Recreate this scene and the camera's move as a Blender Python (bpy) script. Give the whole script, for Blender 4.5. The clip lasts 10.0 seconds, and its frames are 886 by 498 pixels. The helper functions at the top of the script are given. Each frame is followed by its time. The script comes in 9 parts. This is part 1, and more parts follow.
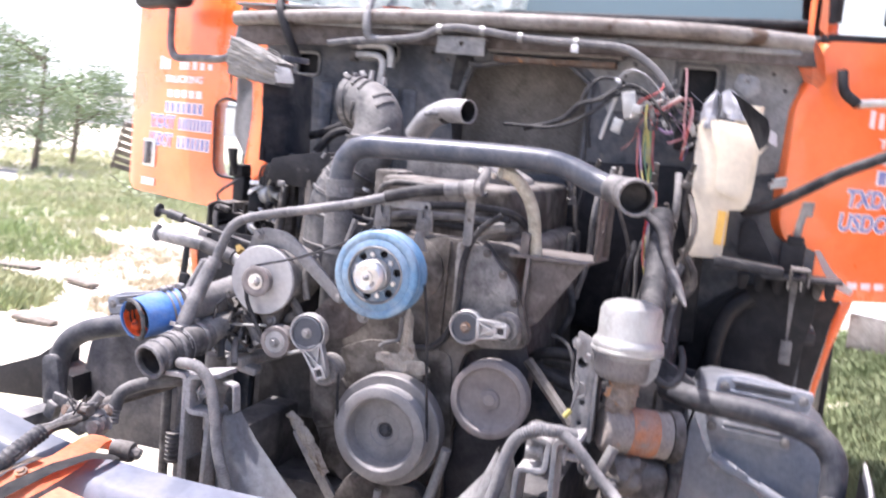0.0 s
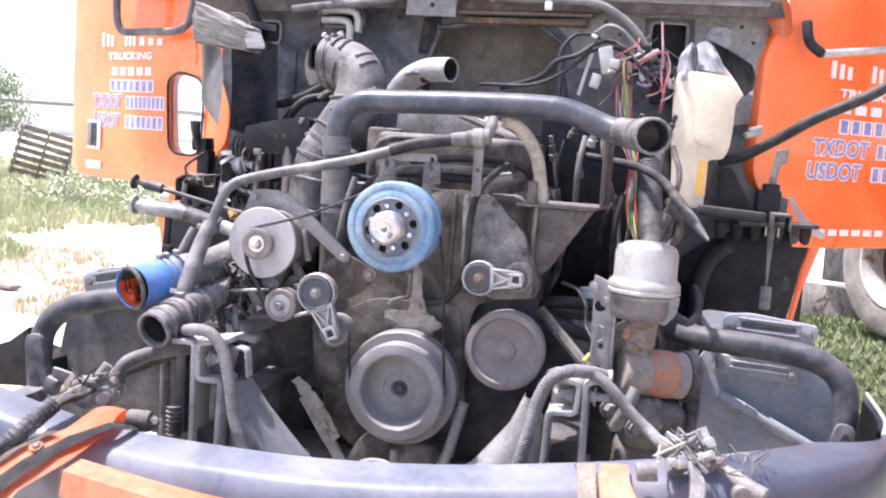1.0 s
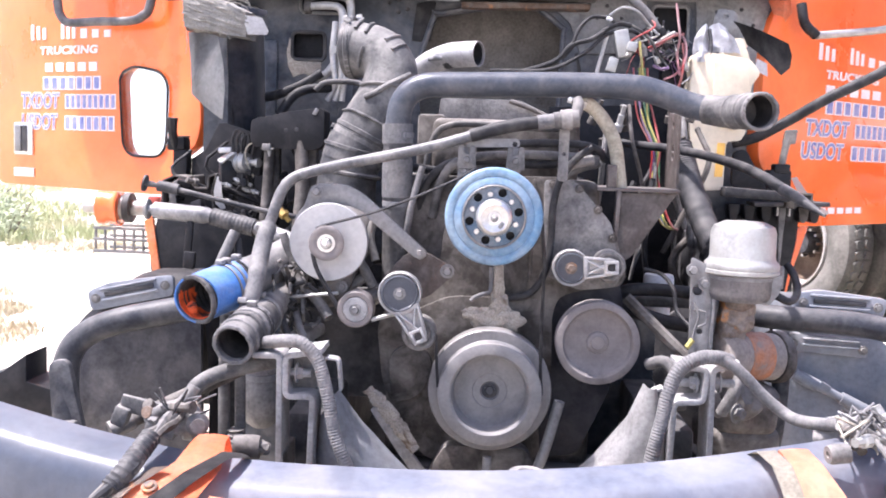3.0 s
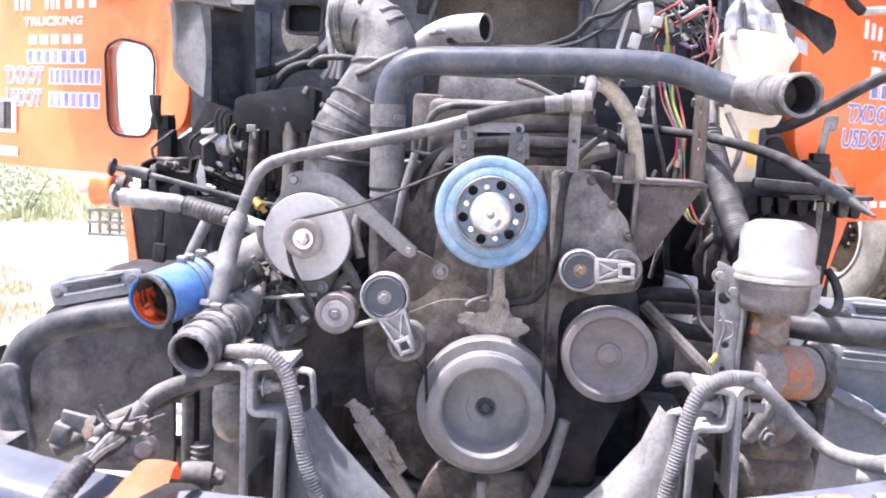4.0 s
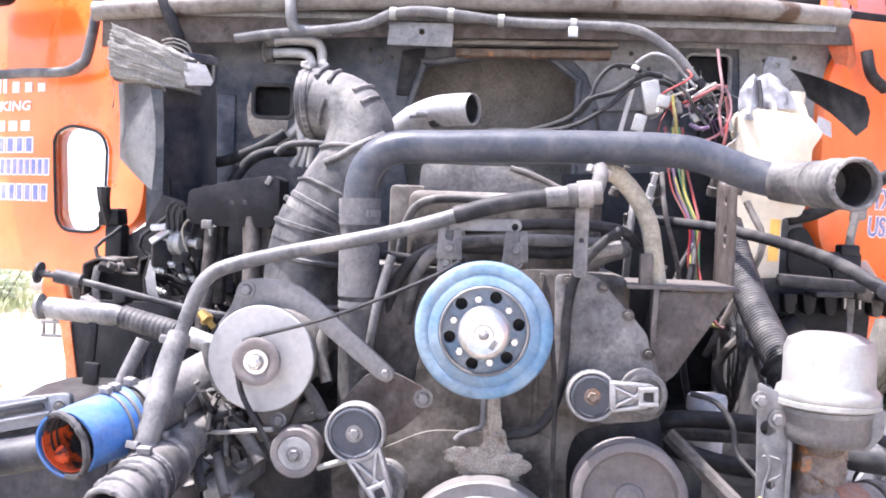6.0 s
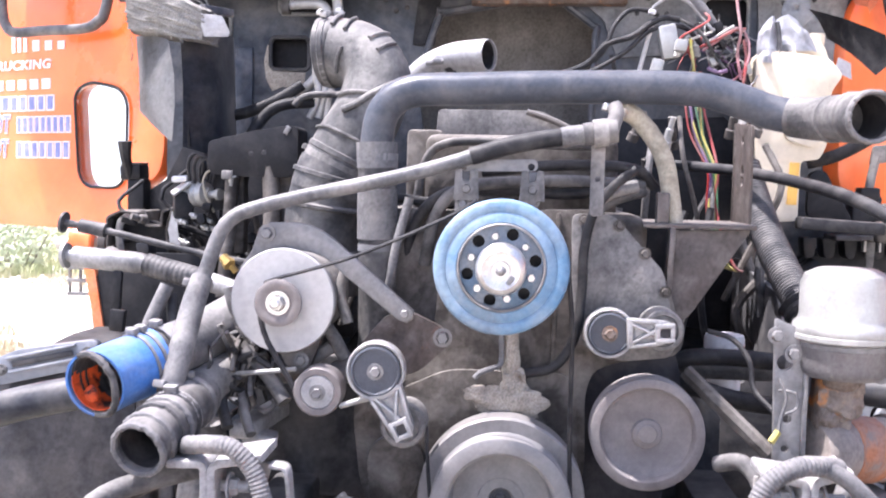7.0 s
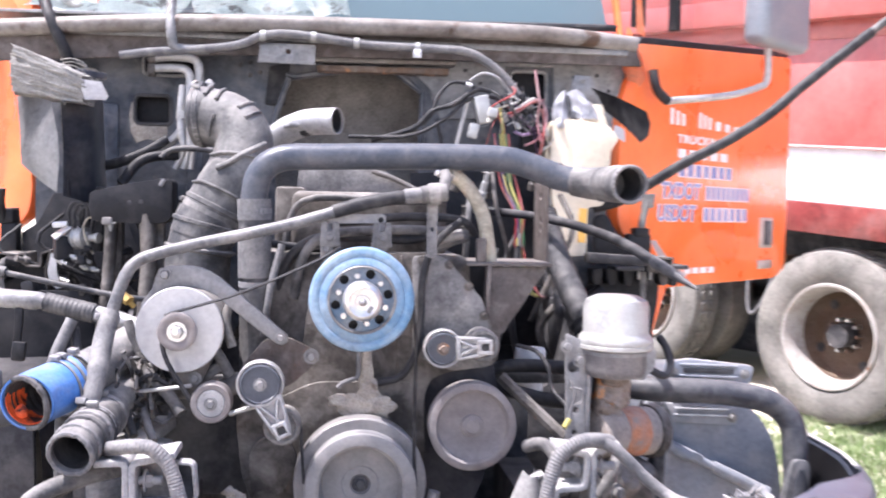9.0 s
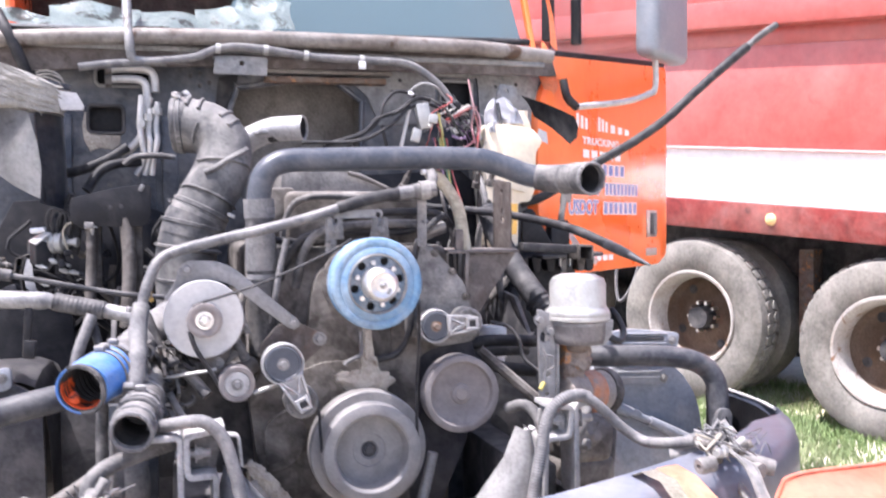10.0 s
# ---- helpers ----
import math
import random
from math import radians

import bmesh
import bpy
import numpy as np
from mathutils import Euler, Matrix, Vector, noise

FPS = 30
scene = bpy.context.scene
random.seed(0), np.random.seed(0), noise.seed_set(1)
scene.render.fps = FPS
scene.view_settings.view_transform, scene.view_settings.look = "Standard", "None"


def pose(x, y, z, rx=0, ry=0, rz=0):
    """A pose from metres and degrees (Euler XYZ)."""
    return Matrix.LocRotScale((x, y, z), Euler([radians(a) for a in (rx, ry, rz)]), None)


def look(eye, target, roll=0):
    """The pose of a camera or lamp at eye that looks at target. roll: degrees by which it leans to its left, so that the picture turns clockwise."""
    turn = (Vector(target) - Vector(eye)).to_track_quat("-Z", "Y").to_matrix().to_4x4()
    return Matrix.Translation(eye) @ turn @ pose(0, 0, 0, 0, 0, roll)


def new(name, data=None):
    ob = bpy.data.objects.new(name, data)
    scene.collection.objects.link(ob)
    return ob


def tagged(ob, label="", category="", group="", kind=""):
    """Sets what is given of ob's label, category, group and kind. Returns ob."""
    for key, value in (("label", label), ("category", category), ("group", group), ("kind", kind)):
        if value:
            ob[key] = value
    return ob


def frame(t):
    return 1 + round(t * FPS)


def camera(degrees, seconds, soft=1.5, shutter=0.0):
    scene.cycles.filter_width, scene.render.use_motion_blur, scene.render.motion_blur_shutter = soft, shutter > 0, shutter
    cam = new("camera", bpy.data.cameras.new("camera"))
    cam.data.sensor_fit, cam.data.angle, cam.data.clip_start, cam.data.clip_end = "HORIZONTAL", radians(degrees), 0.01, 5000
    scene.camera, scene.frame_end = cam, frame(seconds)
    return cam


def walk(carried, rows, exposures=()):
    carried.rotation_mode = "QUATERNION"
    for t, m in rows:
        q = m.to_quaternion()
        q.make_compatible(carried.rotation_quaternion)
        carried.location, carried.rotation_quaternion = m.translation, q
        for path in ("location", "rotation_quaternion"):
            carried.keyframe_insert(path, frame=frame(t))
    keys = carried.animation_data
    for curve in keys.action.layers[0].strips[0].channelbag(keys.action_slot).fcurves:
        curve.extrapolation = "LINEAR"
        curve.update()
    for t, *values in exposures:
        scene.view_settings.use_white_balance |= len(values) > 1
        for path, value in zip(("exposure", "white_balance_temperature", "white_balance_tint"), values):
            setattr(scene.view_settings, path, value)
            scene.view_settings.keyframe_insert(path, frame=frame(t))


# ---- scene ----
cam = camera(50.0, 10.0, 1.9, 0.35)

PATH = [
    (0, (0.783, -2.159, 1.522), (0.183, -0.264, 1.298), 5.8),
    (0.5, (0.654, -2.192, 1.423), (0.219, -0.262, 1.132), -0.6),
    (1, (0.547, -2.202, 1.395), (0.137, -0.256, 1.177), 3.8),
    (1.5, (0.354, -2.071, 1.361), (0.005, -0.11, 1.181), 2.4),
    (2, (0.236, -2.025, 1.351), (-0.049, -0.063, 1.093), 2.6),
    (2.5, (0.06, -2.092, 1.335), (-0.091, -0.112, 1.093), 0.4),
    (2.7, (-0.065, -2.131, 1.323), (-0.113, -0.141, 1.132), 2.0),
    (3.8, (0.047, -1.976, 1.331), (-0.109, 0.006, 1.112), 2.0),
    (4, (0.012, -1.875, 1.337), (-0.108, 0.108, 1.102), 2.7),
    (4.5, (0.022, -1.682, 1.325), (-0.108, 0.305, 1.142), 2.9),
    (5, (0.023, -1.594, 1.332), (-0.099, 0.391, 1.124), 1.3),
    (5.5, (0.007, -1.562, 1.376), (-0.107, 0.434, 1.322), 1.8),
    (5.7, (-0.002, -1.552, 1.372), (-0.105, 0.444, 1.315), 2.2),
    (6.8, (0.002, -1.558, 1.343), (-0.103, 0.436, 1.231), 1.6),
    (7, (0.006, -1.57, 1.33), (-0.137, 0.42, 1.189), 1.3),
    (7.5, (0.017, -1.614, 1.31), (-0.148, 0.372, 1.143), 0.9),
    (8, (0.028, -1.661, 1.315), (-0.13, 0.326, 1.154), 0.0),
    (8.5, (0.023, -1.739, 1.343), (-0.019, 0.256, 1.207), 0.6),
    (9, (-0.074, -1.999, 1.378), (0.165, -0.015, 1.3), 1.2),
    (9.5, (-0.256, -2.219, 1.359), (0.248, -0.291, 1.191), -0.5),
    (10, (-0.471, -2.205, 1.345), (0.102, -0.29, 1.283), -0.4),
]

EXPOSURES = [(0, 1.31, 6150, 20), (2.5, 1.29, 6150, 20), (4, 1.58, 6080, 19), (5.5, 1.60, 6080, 19), (7.5, 1.50, 6080, 19), (9, 1.47, 6080, 19), (10, 1.41, 6080, 19)]
walk(cam, [(t, look(eye, target, roll)) for t, eye, target, roll in PATH], EXPOSURES)

# ---- light ----
SUN_AT = Vector((-0.36, -0.07, 0.93)).normalized()
world = bpy.data.worlds.new("world")
scene.world = world
world.use_nodes = True
wn = world.node_tree.nodes
sky = wn.new("ShaderNodeTexSky")
sky.sky_type, sky.sun_disc = "NISHITA", False
sky.sun_elevation = math.asin(SUN_AT.z)
sky.sun_rotation = math.atan2(SUN_AT.x, SUN_AT.y)
sky.air_density, sky.dust_density = 1.0, 3.0
world.node_tree.links.new(sky.outputs[0], wn["Background"].inputs[0])
wn["Background"].inputs[1].default_value = 0.15
lamp = bpy.data.lights.new("sun", "SUN")
lamp.energy, lamp.angle, lamp.color = 4.8, radians(1.0), (1.0, 0.955, 0.89)
sun = new("sun", lamp)
sun.matrix_world = look(SUN_AT * 40, (0, 0, 0))


# ---- materials ----
def material(name, color, rough=0.6, metal=0.0, other=None, scale=9.0, amount=0.5, grain=0.25, bump=0.15, spots=None, spot_scale=30.0, spot_level=0.58, coat=0.0, dust=0.0, grime=0.0):
    """A surface with a broad stain, a fine grain and, where spots are given, patches of a third colour."""
    m = bpy.data.materials.new(name)
    m.use_nodes = True
    nt = m.node_tree
    n, link = nt.nodes, nt.links.new
    b = n["Principled BSDF"]
    geo = n.new("ShaderNodeNewGeometry")
    other = other or tuple(min(1.0, c * 1.7 + 0.02) for c in color)

    def noise_at(s, detail=6.0, distort=0.3):
        t = n.new("ShaderNodeTexNoise")
        t.inputs["Scale"].default_value, t.inputs["Detail"].default_value = s, detail
        t.inputs["Roughness"].default_value, t.inputs["Distortion"].default_value = 0.62, distort
        link(geo.outputs["Position"], t.inputs["Vector"])
        return t.outputs["Fac"]

    def ramp(fac, lo, hi):
        r = n.new("ShaderNodeMapRange")
        r.inputs[1].default_value, r.inputs[2].default_value = lo, hi
        link(fac, r.inputs[0])
        return r.outputs[0]

    def mix(a, c, fac, kind="MIX"):
        x = n.new("ShaderNodeMix")
        x.data_type, x.blend_type = "RGBA", kind
        for sock, v in ((x.inputs[6], a), (x.inputs[7], c)):
            if isinstance(v, tuple):
                sock.default_value = (*v[:3], 1)
            else:
                link(v, sock)
        if isinstance(fac, float):
            x.inputs[0].default_value = fac
        else:
            link(fac, x.inputs[0])
        return x.outputs[2]

    def times(a, f):
        x = n.new("ShaderNodeMath")
        x.operation = "MULTIPLY"
        link(a, x.inputs[0])
        x.inputs[1].default_value = f
        return x.outputs[0]

    broad, fine = noise_at(scale), noise_at(scale * 14, 4.0, 0.0)
    col = mix(color, other, times(ramp(broad, 0.38, 0.70), amount))
    col = mix(col, mix((0.25, 0.25, 0.25), (1.0, 1.0, 1.0), ramp(fine, 0.3, 0.62)), grain, "MULTIPLY")
    if spots:
        col = mix(col, spots, ramp(noise_at(spot_scale, 8.0, 0.6), spot_level, spot_level + 0.07))
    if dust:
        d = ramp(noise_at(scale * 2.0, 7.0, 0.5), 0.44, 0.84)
        col = mix(col, DUST_AND_TOPLIGHT, times(d, dust))
        # settled dust, which also paints upward faces lighter, as light from above would
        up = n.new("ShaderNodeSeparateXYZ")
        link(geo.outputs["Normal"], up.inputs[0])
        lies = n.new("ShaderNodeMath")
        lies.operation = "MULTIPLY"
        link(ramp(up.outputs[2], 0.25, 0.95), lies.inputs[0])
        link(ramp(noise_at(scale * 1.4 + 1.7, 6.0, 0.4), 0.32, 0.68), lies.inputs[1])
        col = mix(col, DUST_AND_TOPLIGHT, times(lies.outputs[0], min(0.6, dust * 0.9)))
    if grime:
        col = mix(col, (0.16, 0.155, 0.15), times(ramp(noise_at(scale * 1.3 + 3.1, 7.0, 0.6), 0.48, 0.78), grime), "MULTIPLY")
    link(col, b.inputs["Base Color"])
    b.inputs["Metallic"].default_value = metal
    r = n.new("ShaderNodeMapRange")
    r.inputs[3].default_value, r.inputs[4].default_value = max(0.05, rough - 0.14), min(1.0, rough + 0.16)
    link(broad, r.inputs[0])
    link(r.outputs[0], b.inputs["Roughness"])
    b.inputs["Coat Weight"].default_value = coat
    b.inputs["Specular IOR Level"].default_value = 0.5 if coat else 0.2
    if bump:
        bp = n.new("ShaderNodeBump")
        bp.inputs["Strength"].default_value, bp.inputs["Distance"].default_value = bump, 0.004
        link(fine, bp.inputs["Height"])
        link(bp.outputs[0], b.inputs["Normal"])
    return m


DUST_AND_TOPLIGHT = (0.37, 0.345, 0.325)
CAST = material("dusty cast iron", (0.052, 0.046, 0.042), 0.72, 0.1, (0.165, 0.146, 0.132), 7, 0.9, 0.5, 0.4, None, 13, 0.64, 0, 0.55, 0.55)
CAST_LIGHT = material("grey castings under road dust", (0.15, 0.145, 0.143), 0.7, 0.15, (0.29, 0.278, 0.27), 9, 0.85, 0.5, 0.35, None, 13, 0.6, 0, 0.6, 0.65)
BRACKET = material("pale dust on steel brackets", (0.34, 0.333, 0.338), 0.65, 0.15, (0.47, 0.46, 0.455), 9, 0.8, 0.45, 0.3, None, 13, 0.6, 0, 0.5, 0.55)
HORN = material("dusty blue-grey frame paint", (0.27, 0.285, 0.32), 0.45, 0.0, (0.42, 0.425, 0.44), 5, 0.9, 0.35, 0.2, (0.12, 0.115, 0.115), 10, 0.66, 0, 0.5, 0.45)
CRUD = material("caked grease and dirt", (0.40, 0.355, 0.31), 0.95, 0.0, (0.60, 0.55, 0.48), 25, 0.9, 0.75, 1.0, (0.16, 0.12, 0.09), 14, 0.62)
STEEL = material("dull machined steel", (0.22, 0.217, 0.222), 0.52, 0.35, (0.30, 0.295, 0.30), 8, 0.7, 0.35, 0.15, None, 13, 0.6, 0, 0.4, 0.45)
PULLEY = material("grey painted pulley metal", (0.21, 0.20, 0.20), 0.5, 0.25, (0.29, 0.278, 0.275), 10, 0.7, 0.2, 0.08, None, 13, 0.6, 0, 0.35, 0.3)
PULLEY_BROWN = material("browned pulley iron", (0.18, 0.16, 0.157), 0.55, 0.25, (0.27, 0.245, 0.24), 14, 0.7, 0.2, 0.08, None, 13, 0.6, 0, 0.3, 0.25)
DISC = material("pale alternator disc", (0.43, 0.425, 0.43), 0.48, 0.2, (0.49, 0.485, 0.48), 6, 0.5, 0.2, 0.05, None, 13, 0.6, 0, 0.2, 0.2)
ALU = material("cast aluminium", (0.40, 0.395, 0.40), 0.5, 0.5, (0.50, 0.49, 0.485), 30, 0.6, 0.4, 0.3, None, 13, 0.6, 0, 0.3, 0.5)
CHROME = material("bright plated metal", (0.74, 0.72, 0.70), 0.42, 1.0, (0.52, 0.50, 0.48), 30, 0.6, 0.3, 0.08, None, 13, 0.6, 0, 0.2, 0.3)
PIPE = material("dark grey painted pipe", (0.055, 0.064, 0.084), 0.36, 0.2, (0.10, 0.105, 0.12), 11, 0.8, 0.3, 0.10, (0.19, 0.178, 0.165), 26, 0.69, 0, 0.2, 0.25)
PIPE_DUSTY = material("dust-covered steel pipe", (0.085, 0.087, 0.096), 0.5, 0.15, (0.21, 0.206, 0.207), 10, 0.9, 0.4, 0.15, (0.05, 0.045, 0.043), 22, 0.66, 0, 0.5, 0.5)
NOSE = material("dusty black nose tube", (0.034, 0.037, 0.047), 0.45, 0.0, (0.075, 0.075, 0.08), 9, 0.9, 0.4, 0.15, (0.15, 0.13, 0.115), 12, 0.69, 0, 0.25, 0.3)
PIPE_SILVER = material("bare steel pipe", (0.46, 0.45, 0.435), 0.42, 0.4, (0.62, 0.60, 0.575), 16, 0.7, 0.4, 0.12, None, 13, 0.6, 0, 0.3, 0.4)
RUBBER = material("black rubber", (0.016, 0.016, 0.019), 0.55, 0.0, (0.04, 0.04, 0.043), 12, 0.7, 0.35, 0.15, None, 13, 0.6, 0, 0.15, 0.0)
RUBBER_DUSTY = material("dusty black rubber", (0.03, 0.031, 0.036), 0.5, 0.0, (0.085, 0.083, 0.085), 11, 0.9, 0.4, 0.2, None, 13, 0.6, 0, 0.3, 0.2)
HOSE = material("dusty rubber hose", (0.056, 0.055, 0.058), 0.7, 0.0, (0.135, 0.131, 0.131), 9, 0.9, 0.45, 0.3, None, 13, 0.6, 0, 0.55, 0.4)
HOSE_PALE = material("pale dust-covered hose", (0.122, 0.121, 0.128), 0.75, 0.0, (0.216, 0.210, 0.209), 12, 0.85, 0.45, 0.35, None, 13, 0.6, 0, 0.4, 0.5)
HOSE_TAN = material("tan dusty hose", (0.40, 0.37, 0.30), 0.8, 0.0, (0.52, 0.47, 0.38), 12, 0.8, 0.45, 0.35, None, 13, 0.6, 0, 0.4, 0.5)
INTAKE = material("intake hose rubber", (0.066, 0.066, 0.070), 0.55, 0.0, (0.164, 0.160, 0.155), 8, 0.95, 0.5, 0.35, (0.29, 0.275, 0.25), 11, 0.66, 0, 0.55, 0.5)
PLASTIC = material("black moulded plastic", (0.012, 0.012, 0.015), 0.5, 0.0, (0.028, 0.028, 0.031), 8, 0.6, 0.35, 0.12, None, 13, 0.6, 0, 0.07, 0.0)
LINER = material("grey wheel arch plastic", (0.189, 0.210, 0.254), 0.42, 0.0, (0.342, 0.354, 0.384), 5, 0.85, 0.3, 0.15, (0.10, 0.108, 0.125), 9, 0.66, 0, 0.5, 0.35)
# much darker than the other liner plastic, with brown patches
LINER_DARK = material("darker wheel arch plastic with brown patches", (0.045, 0.046, 0.056), 0.55, 0.0, (0.105, 0.102, 0.105), 6, 0.85, 0.45, 0.25, (0.16, 0.14, 0.12), 8, 0.70, 0, 0.25, 0.45)
FIREWALL = material("dark painted firewall steel", (0.042, 0.050, 0.066), 0.36, 0.2, (0.13, 0.135, 0.15), 4, 0.95, 0.45, 0.12, (0.23, 0.205, 0.175), 6, 0.66, 0, 0.5, 0.35)
BACKPLATE = material("very dark cover plate", (0.018, 0.018, 0.025), 0.55, 0.0, (0.045, 0.044, 0.052), 9, 0.8, 0.3, 0.15, None, 13, 0.6, 0, 0.12, 0.0)
BRASS = material("tarnished brass", (0.42, 0.28, 0.08), 0.45, 0.7, (0.30, 0.22, 0.12), 25, 0.7, 0.3, 0.1)
GALV = material("weathered grey sheet metal", (0.21, 0.215, 0.225), 0.55, 0.3, (0.32, 0.315, 0.31), 7, 0.85, 0.4, 0.2, (0.075, 0.065, 0.058), 9, 0.64, 0, 0.4, 0.6)
COWL = material("worn cowl paint with rust", (0.27, 0.255, 0.24), 0.55, 0.1, (0.125, 0.10, 0.085), 4, 1.0, 0.45, 0.3, (0.075, 0.048, 0.034), 7, 0.55, 0, 0.35, 0.6)
INSUL = material("dark insulation mat", (0.185, 0.168, 0.150), 0.85, 0.0, (0.29, 0.27, 0.245), 9, 0.8, 0.5, 0.5, None, 13, 0.6, 0, 0.35, 0.3)
BUMPER = material("blue-grey bumper paint", (0.105, 0.118, 0.158), 0.46, 0.0, (0.175, 0.185, 0.225), 3, 0.85, 0.25, 0.06, (0.32, 0.315, 0.32), 9, 0.70, 0.0, 0.22, 0.35)
BUMPER_DARK = material("dark bumper end plastic", (0.050, 0.060, 0.086), 0.42, 0.0, (0.095, 0.105, 0.135), 3, 0.8, 0.25, 0.06, (0.17, 0.17, 0.18), 14, 0.70, 0.15, 0.10, 0.25)
BLUE = material("blue fan drive paint", (0.075, 0.185, 0.33), 0.42, 0.1, (0.27, 0.37, 0.46), 8, 0.95, 0.3, 0.1, None, 13, 0.6, 0, 0.35, 0.4)
SPIDER = material("steel hub plate with worn blue paint", (0.10, 0.15, 0.215), 0.5, 0.25, (0.21, 0.225, 0.245), 14, 0.95, 0.35, 0.15, None, 13, 0.6, 0, 0.3, 0.4)
BLUE_HOSE = material("blue silicone hose", (0.055, 0.17, 0.48), 0.45, 0.0, (0.10, 0.24, 0.52), 10, 0.8, 0.3, 0.1, (0.05, 0.05, 0.08), 17, 0.68, 0, 0.35, 0.4)
RED_LINING = material("orange-red hose lining", (0.70, 0.11, 0.03), 0.6, 0.0, (0.50, 0.06, 0.02), 22, 0.8, 0.3, 0.2, (0.03, 0.015, 0.015), 17, 0.50)
# the paler second tone puts the doors' pale reflections into the paint
ORANGE = material("orange truck paint", (0.88, 0.135, 0.018), 0.28, 0.0, (0.93, 0.28, 0.10), 2.2, 0.6, 0.1, 0.02, None, 20, 0.6, 0.5)
ORANGE_WORN = material("worn orange paint", (0.86, 0.20, 0.06), 0.5, 0.0, (0.88, 0.42, 0.25), 7, 0.8, 0.3, 0.2, (0.24, 0.13, 0.10), 24, 0.68, 0, 0.3, 0.3)
ORANGE_BLEACHED = material("sun-bleached orange paint", (0.80, 0.25, 0.12), 0.5, 0.0, (0.86, 0.52, 0.36), 4, 0.95, 0.25, 0.15, (0.62, 0.10, 0.04), 6, 0.62, 0, 0.2, 0.2)
RUST = material("rusty iron", (0.20, 0.135, 0.10), 0.88, 0.05, (0.17, 0.15, 0.138), 14, 0.9, 0.55, 0.7, (0.46, 0.20, 0.075), 16, 0.56, 0, 0.45, 0.5)
NECK = material("rust-stained grey casting", (0.29, 0.245, 0.215), 0.85, 0.05, (0.22, 0.165, 0.13), 12, 0.9, 0.5, 0.6, (0.56, 0.23, 0.07), 11, 0.52, 0, 0.45, 0.5)
PUMP = material("tan dusty pump iron", (0.27, 0.23, 0.205), 0.85, 0.05, (0.36, 0.31, 0.27), 9, 0.9, 0.4, 0.4, (0.40, 0.19, 0.10), 10, 0.66, 0, 0.5, 0.5)
BAND = material("faded orange primer", (0.50, 0.20, 0.095), 0.8, 0.0, (0.32, 0.18, 0.13), 10, 0.95, 0.45, 0.35, (0.24, 0.185, 0.155), 9, 0.56, 0, 0.5, 0.4)
PANEL = material("red-orange hood paint", (0.62, 0.125, 0.065), 0.42, 0.0, (0.78, 0.36, 0.24), 2.4, 1.0, 0.3, 0.12, (0.40, 0.06, 0.035), 3.2, 0.64, 0.1, 0.15, 0.35)
LIP = material("deep red-orange paint", (0.62, 0.11, 0.06), 0.5, 0.0, (0.50, 0.20, 0.13), 12, 0.8, 0.3, 0.15, (0.22, 0.12, 0.09), 13, 0.62, 0, 0.3, 0.3)
SHELF = material("dark brown shelf steel", (0.105, 0.092, 0.088), 0.6, 0.3, (0.15, 0.128, 0.12), 10, 0.8, 0.4, 0.25, None, 13, 0.6, 0, 0.4, 0.4)
BROWN_PLATE = material("brown weathered plate", (0.115, 0.094, 0.086), 0.65, 0.3, (0.075, 0.065, 0.062), 10, 0.8, 0.4, 0.25, (0.17, 0.10, 0.07), 12, 0.64, 0, 0.4, 0.5)
TANK_PLASTIC = material("aged milky plastic", (0.74, 0.66, 0.53), 0.42, 0.0, (0.64, 0.54, 0.40), 4, 0.7, 0.15, 0.06, None, 10, 0.70, 0, 0.08, 0.2)
# dusty plate with the sun's brightness put into its colour
SUNLIT_DUST = material("road dust with sunlight in its tone", (0.40, 0.39, 0.385), 0.85, 0.0, (0.54, 0.525, 0.515), 8, 0.8, 0.35, 0.3, None, 13, 0.6, 0, 0.0, 0.5)
CUP = material("dulled canister metal", (0.43, 0.43, 0.42), 0.42, 0.35, (0.33, 0.322, 0.305), 11, 0.9, 0.15, 0.10, None, 17, 0.67, 0, 0.25, 0.5)
STAINED = material("stained bowl metal", (0.20, 0.19, 0.195), 0.42, 0.4, (0.115, 0.105, 0.105), 12, 0.95, 0.4, 0.2, (0.30, 0.27, 0.24), 14, 0.62, 0, 0.25, 0.5)
WHITE_PLASTIC = material("white plastic", (0.72, 0.72, 0.74), 0.5, 0.0, (0.58, 0.57, 0.56), 9, 0.5, 0.25, 0.05, None, 13, 0.6, 0, 0.0, 0.4)
FABRIC = material("frayed grey-brown webbing", (0.25, 0.24, 0.225), 0.95, 0.0, (0.40, 0.388, 0.365), 22, 0.9, 0.65, 1.0)
FLAP = material("grey rubber sheet", (0.17, 0.172, 0.182), 0.5, 0.0, (0.30, 0.30, 0.305), 6, 0.9, 0.35, 0.25, (0.09, 0.088, 0.09), 9, 0.62, 0, 0.4, 0.45)
DAMPER = material("scuffed damper with bare metal", (0.10, 0.10, 0.108), 0.45, 0.15, (0.46, 0.45, 0.44), 9, 1.0, 0.4, 0.2, (0.045, 0.044, 0.048), 12, 0.60, 0, 0.3, 0.3)
TYRE = material("dusty tyre rubber", (0.157, 0.149, 0.136), 0.85, 0.0, (0.306, 0.289, 0.259), 3.5, 0.9, 0.4, 0.3, (0.085, 0.082, 0.08), 5, 0.64, 0, 0.35, 0.3)
DISC_RUST = material("rust-brown wheel disc", (0.115, 0.078, 0.055), 0.85, 0.05, (0.18, 0.135, 0.105), 6, 0.9, 0.45, 0.3, (0.24, 0.13, 0.07), 9, 0.62)
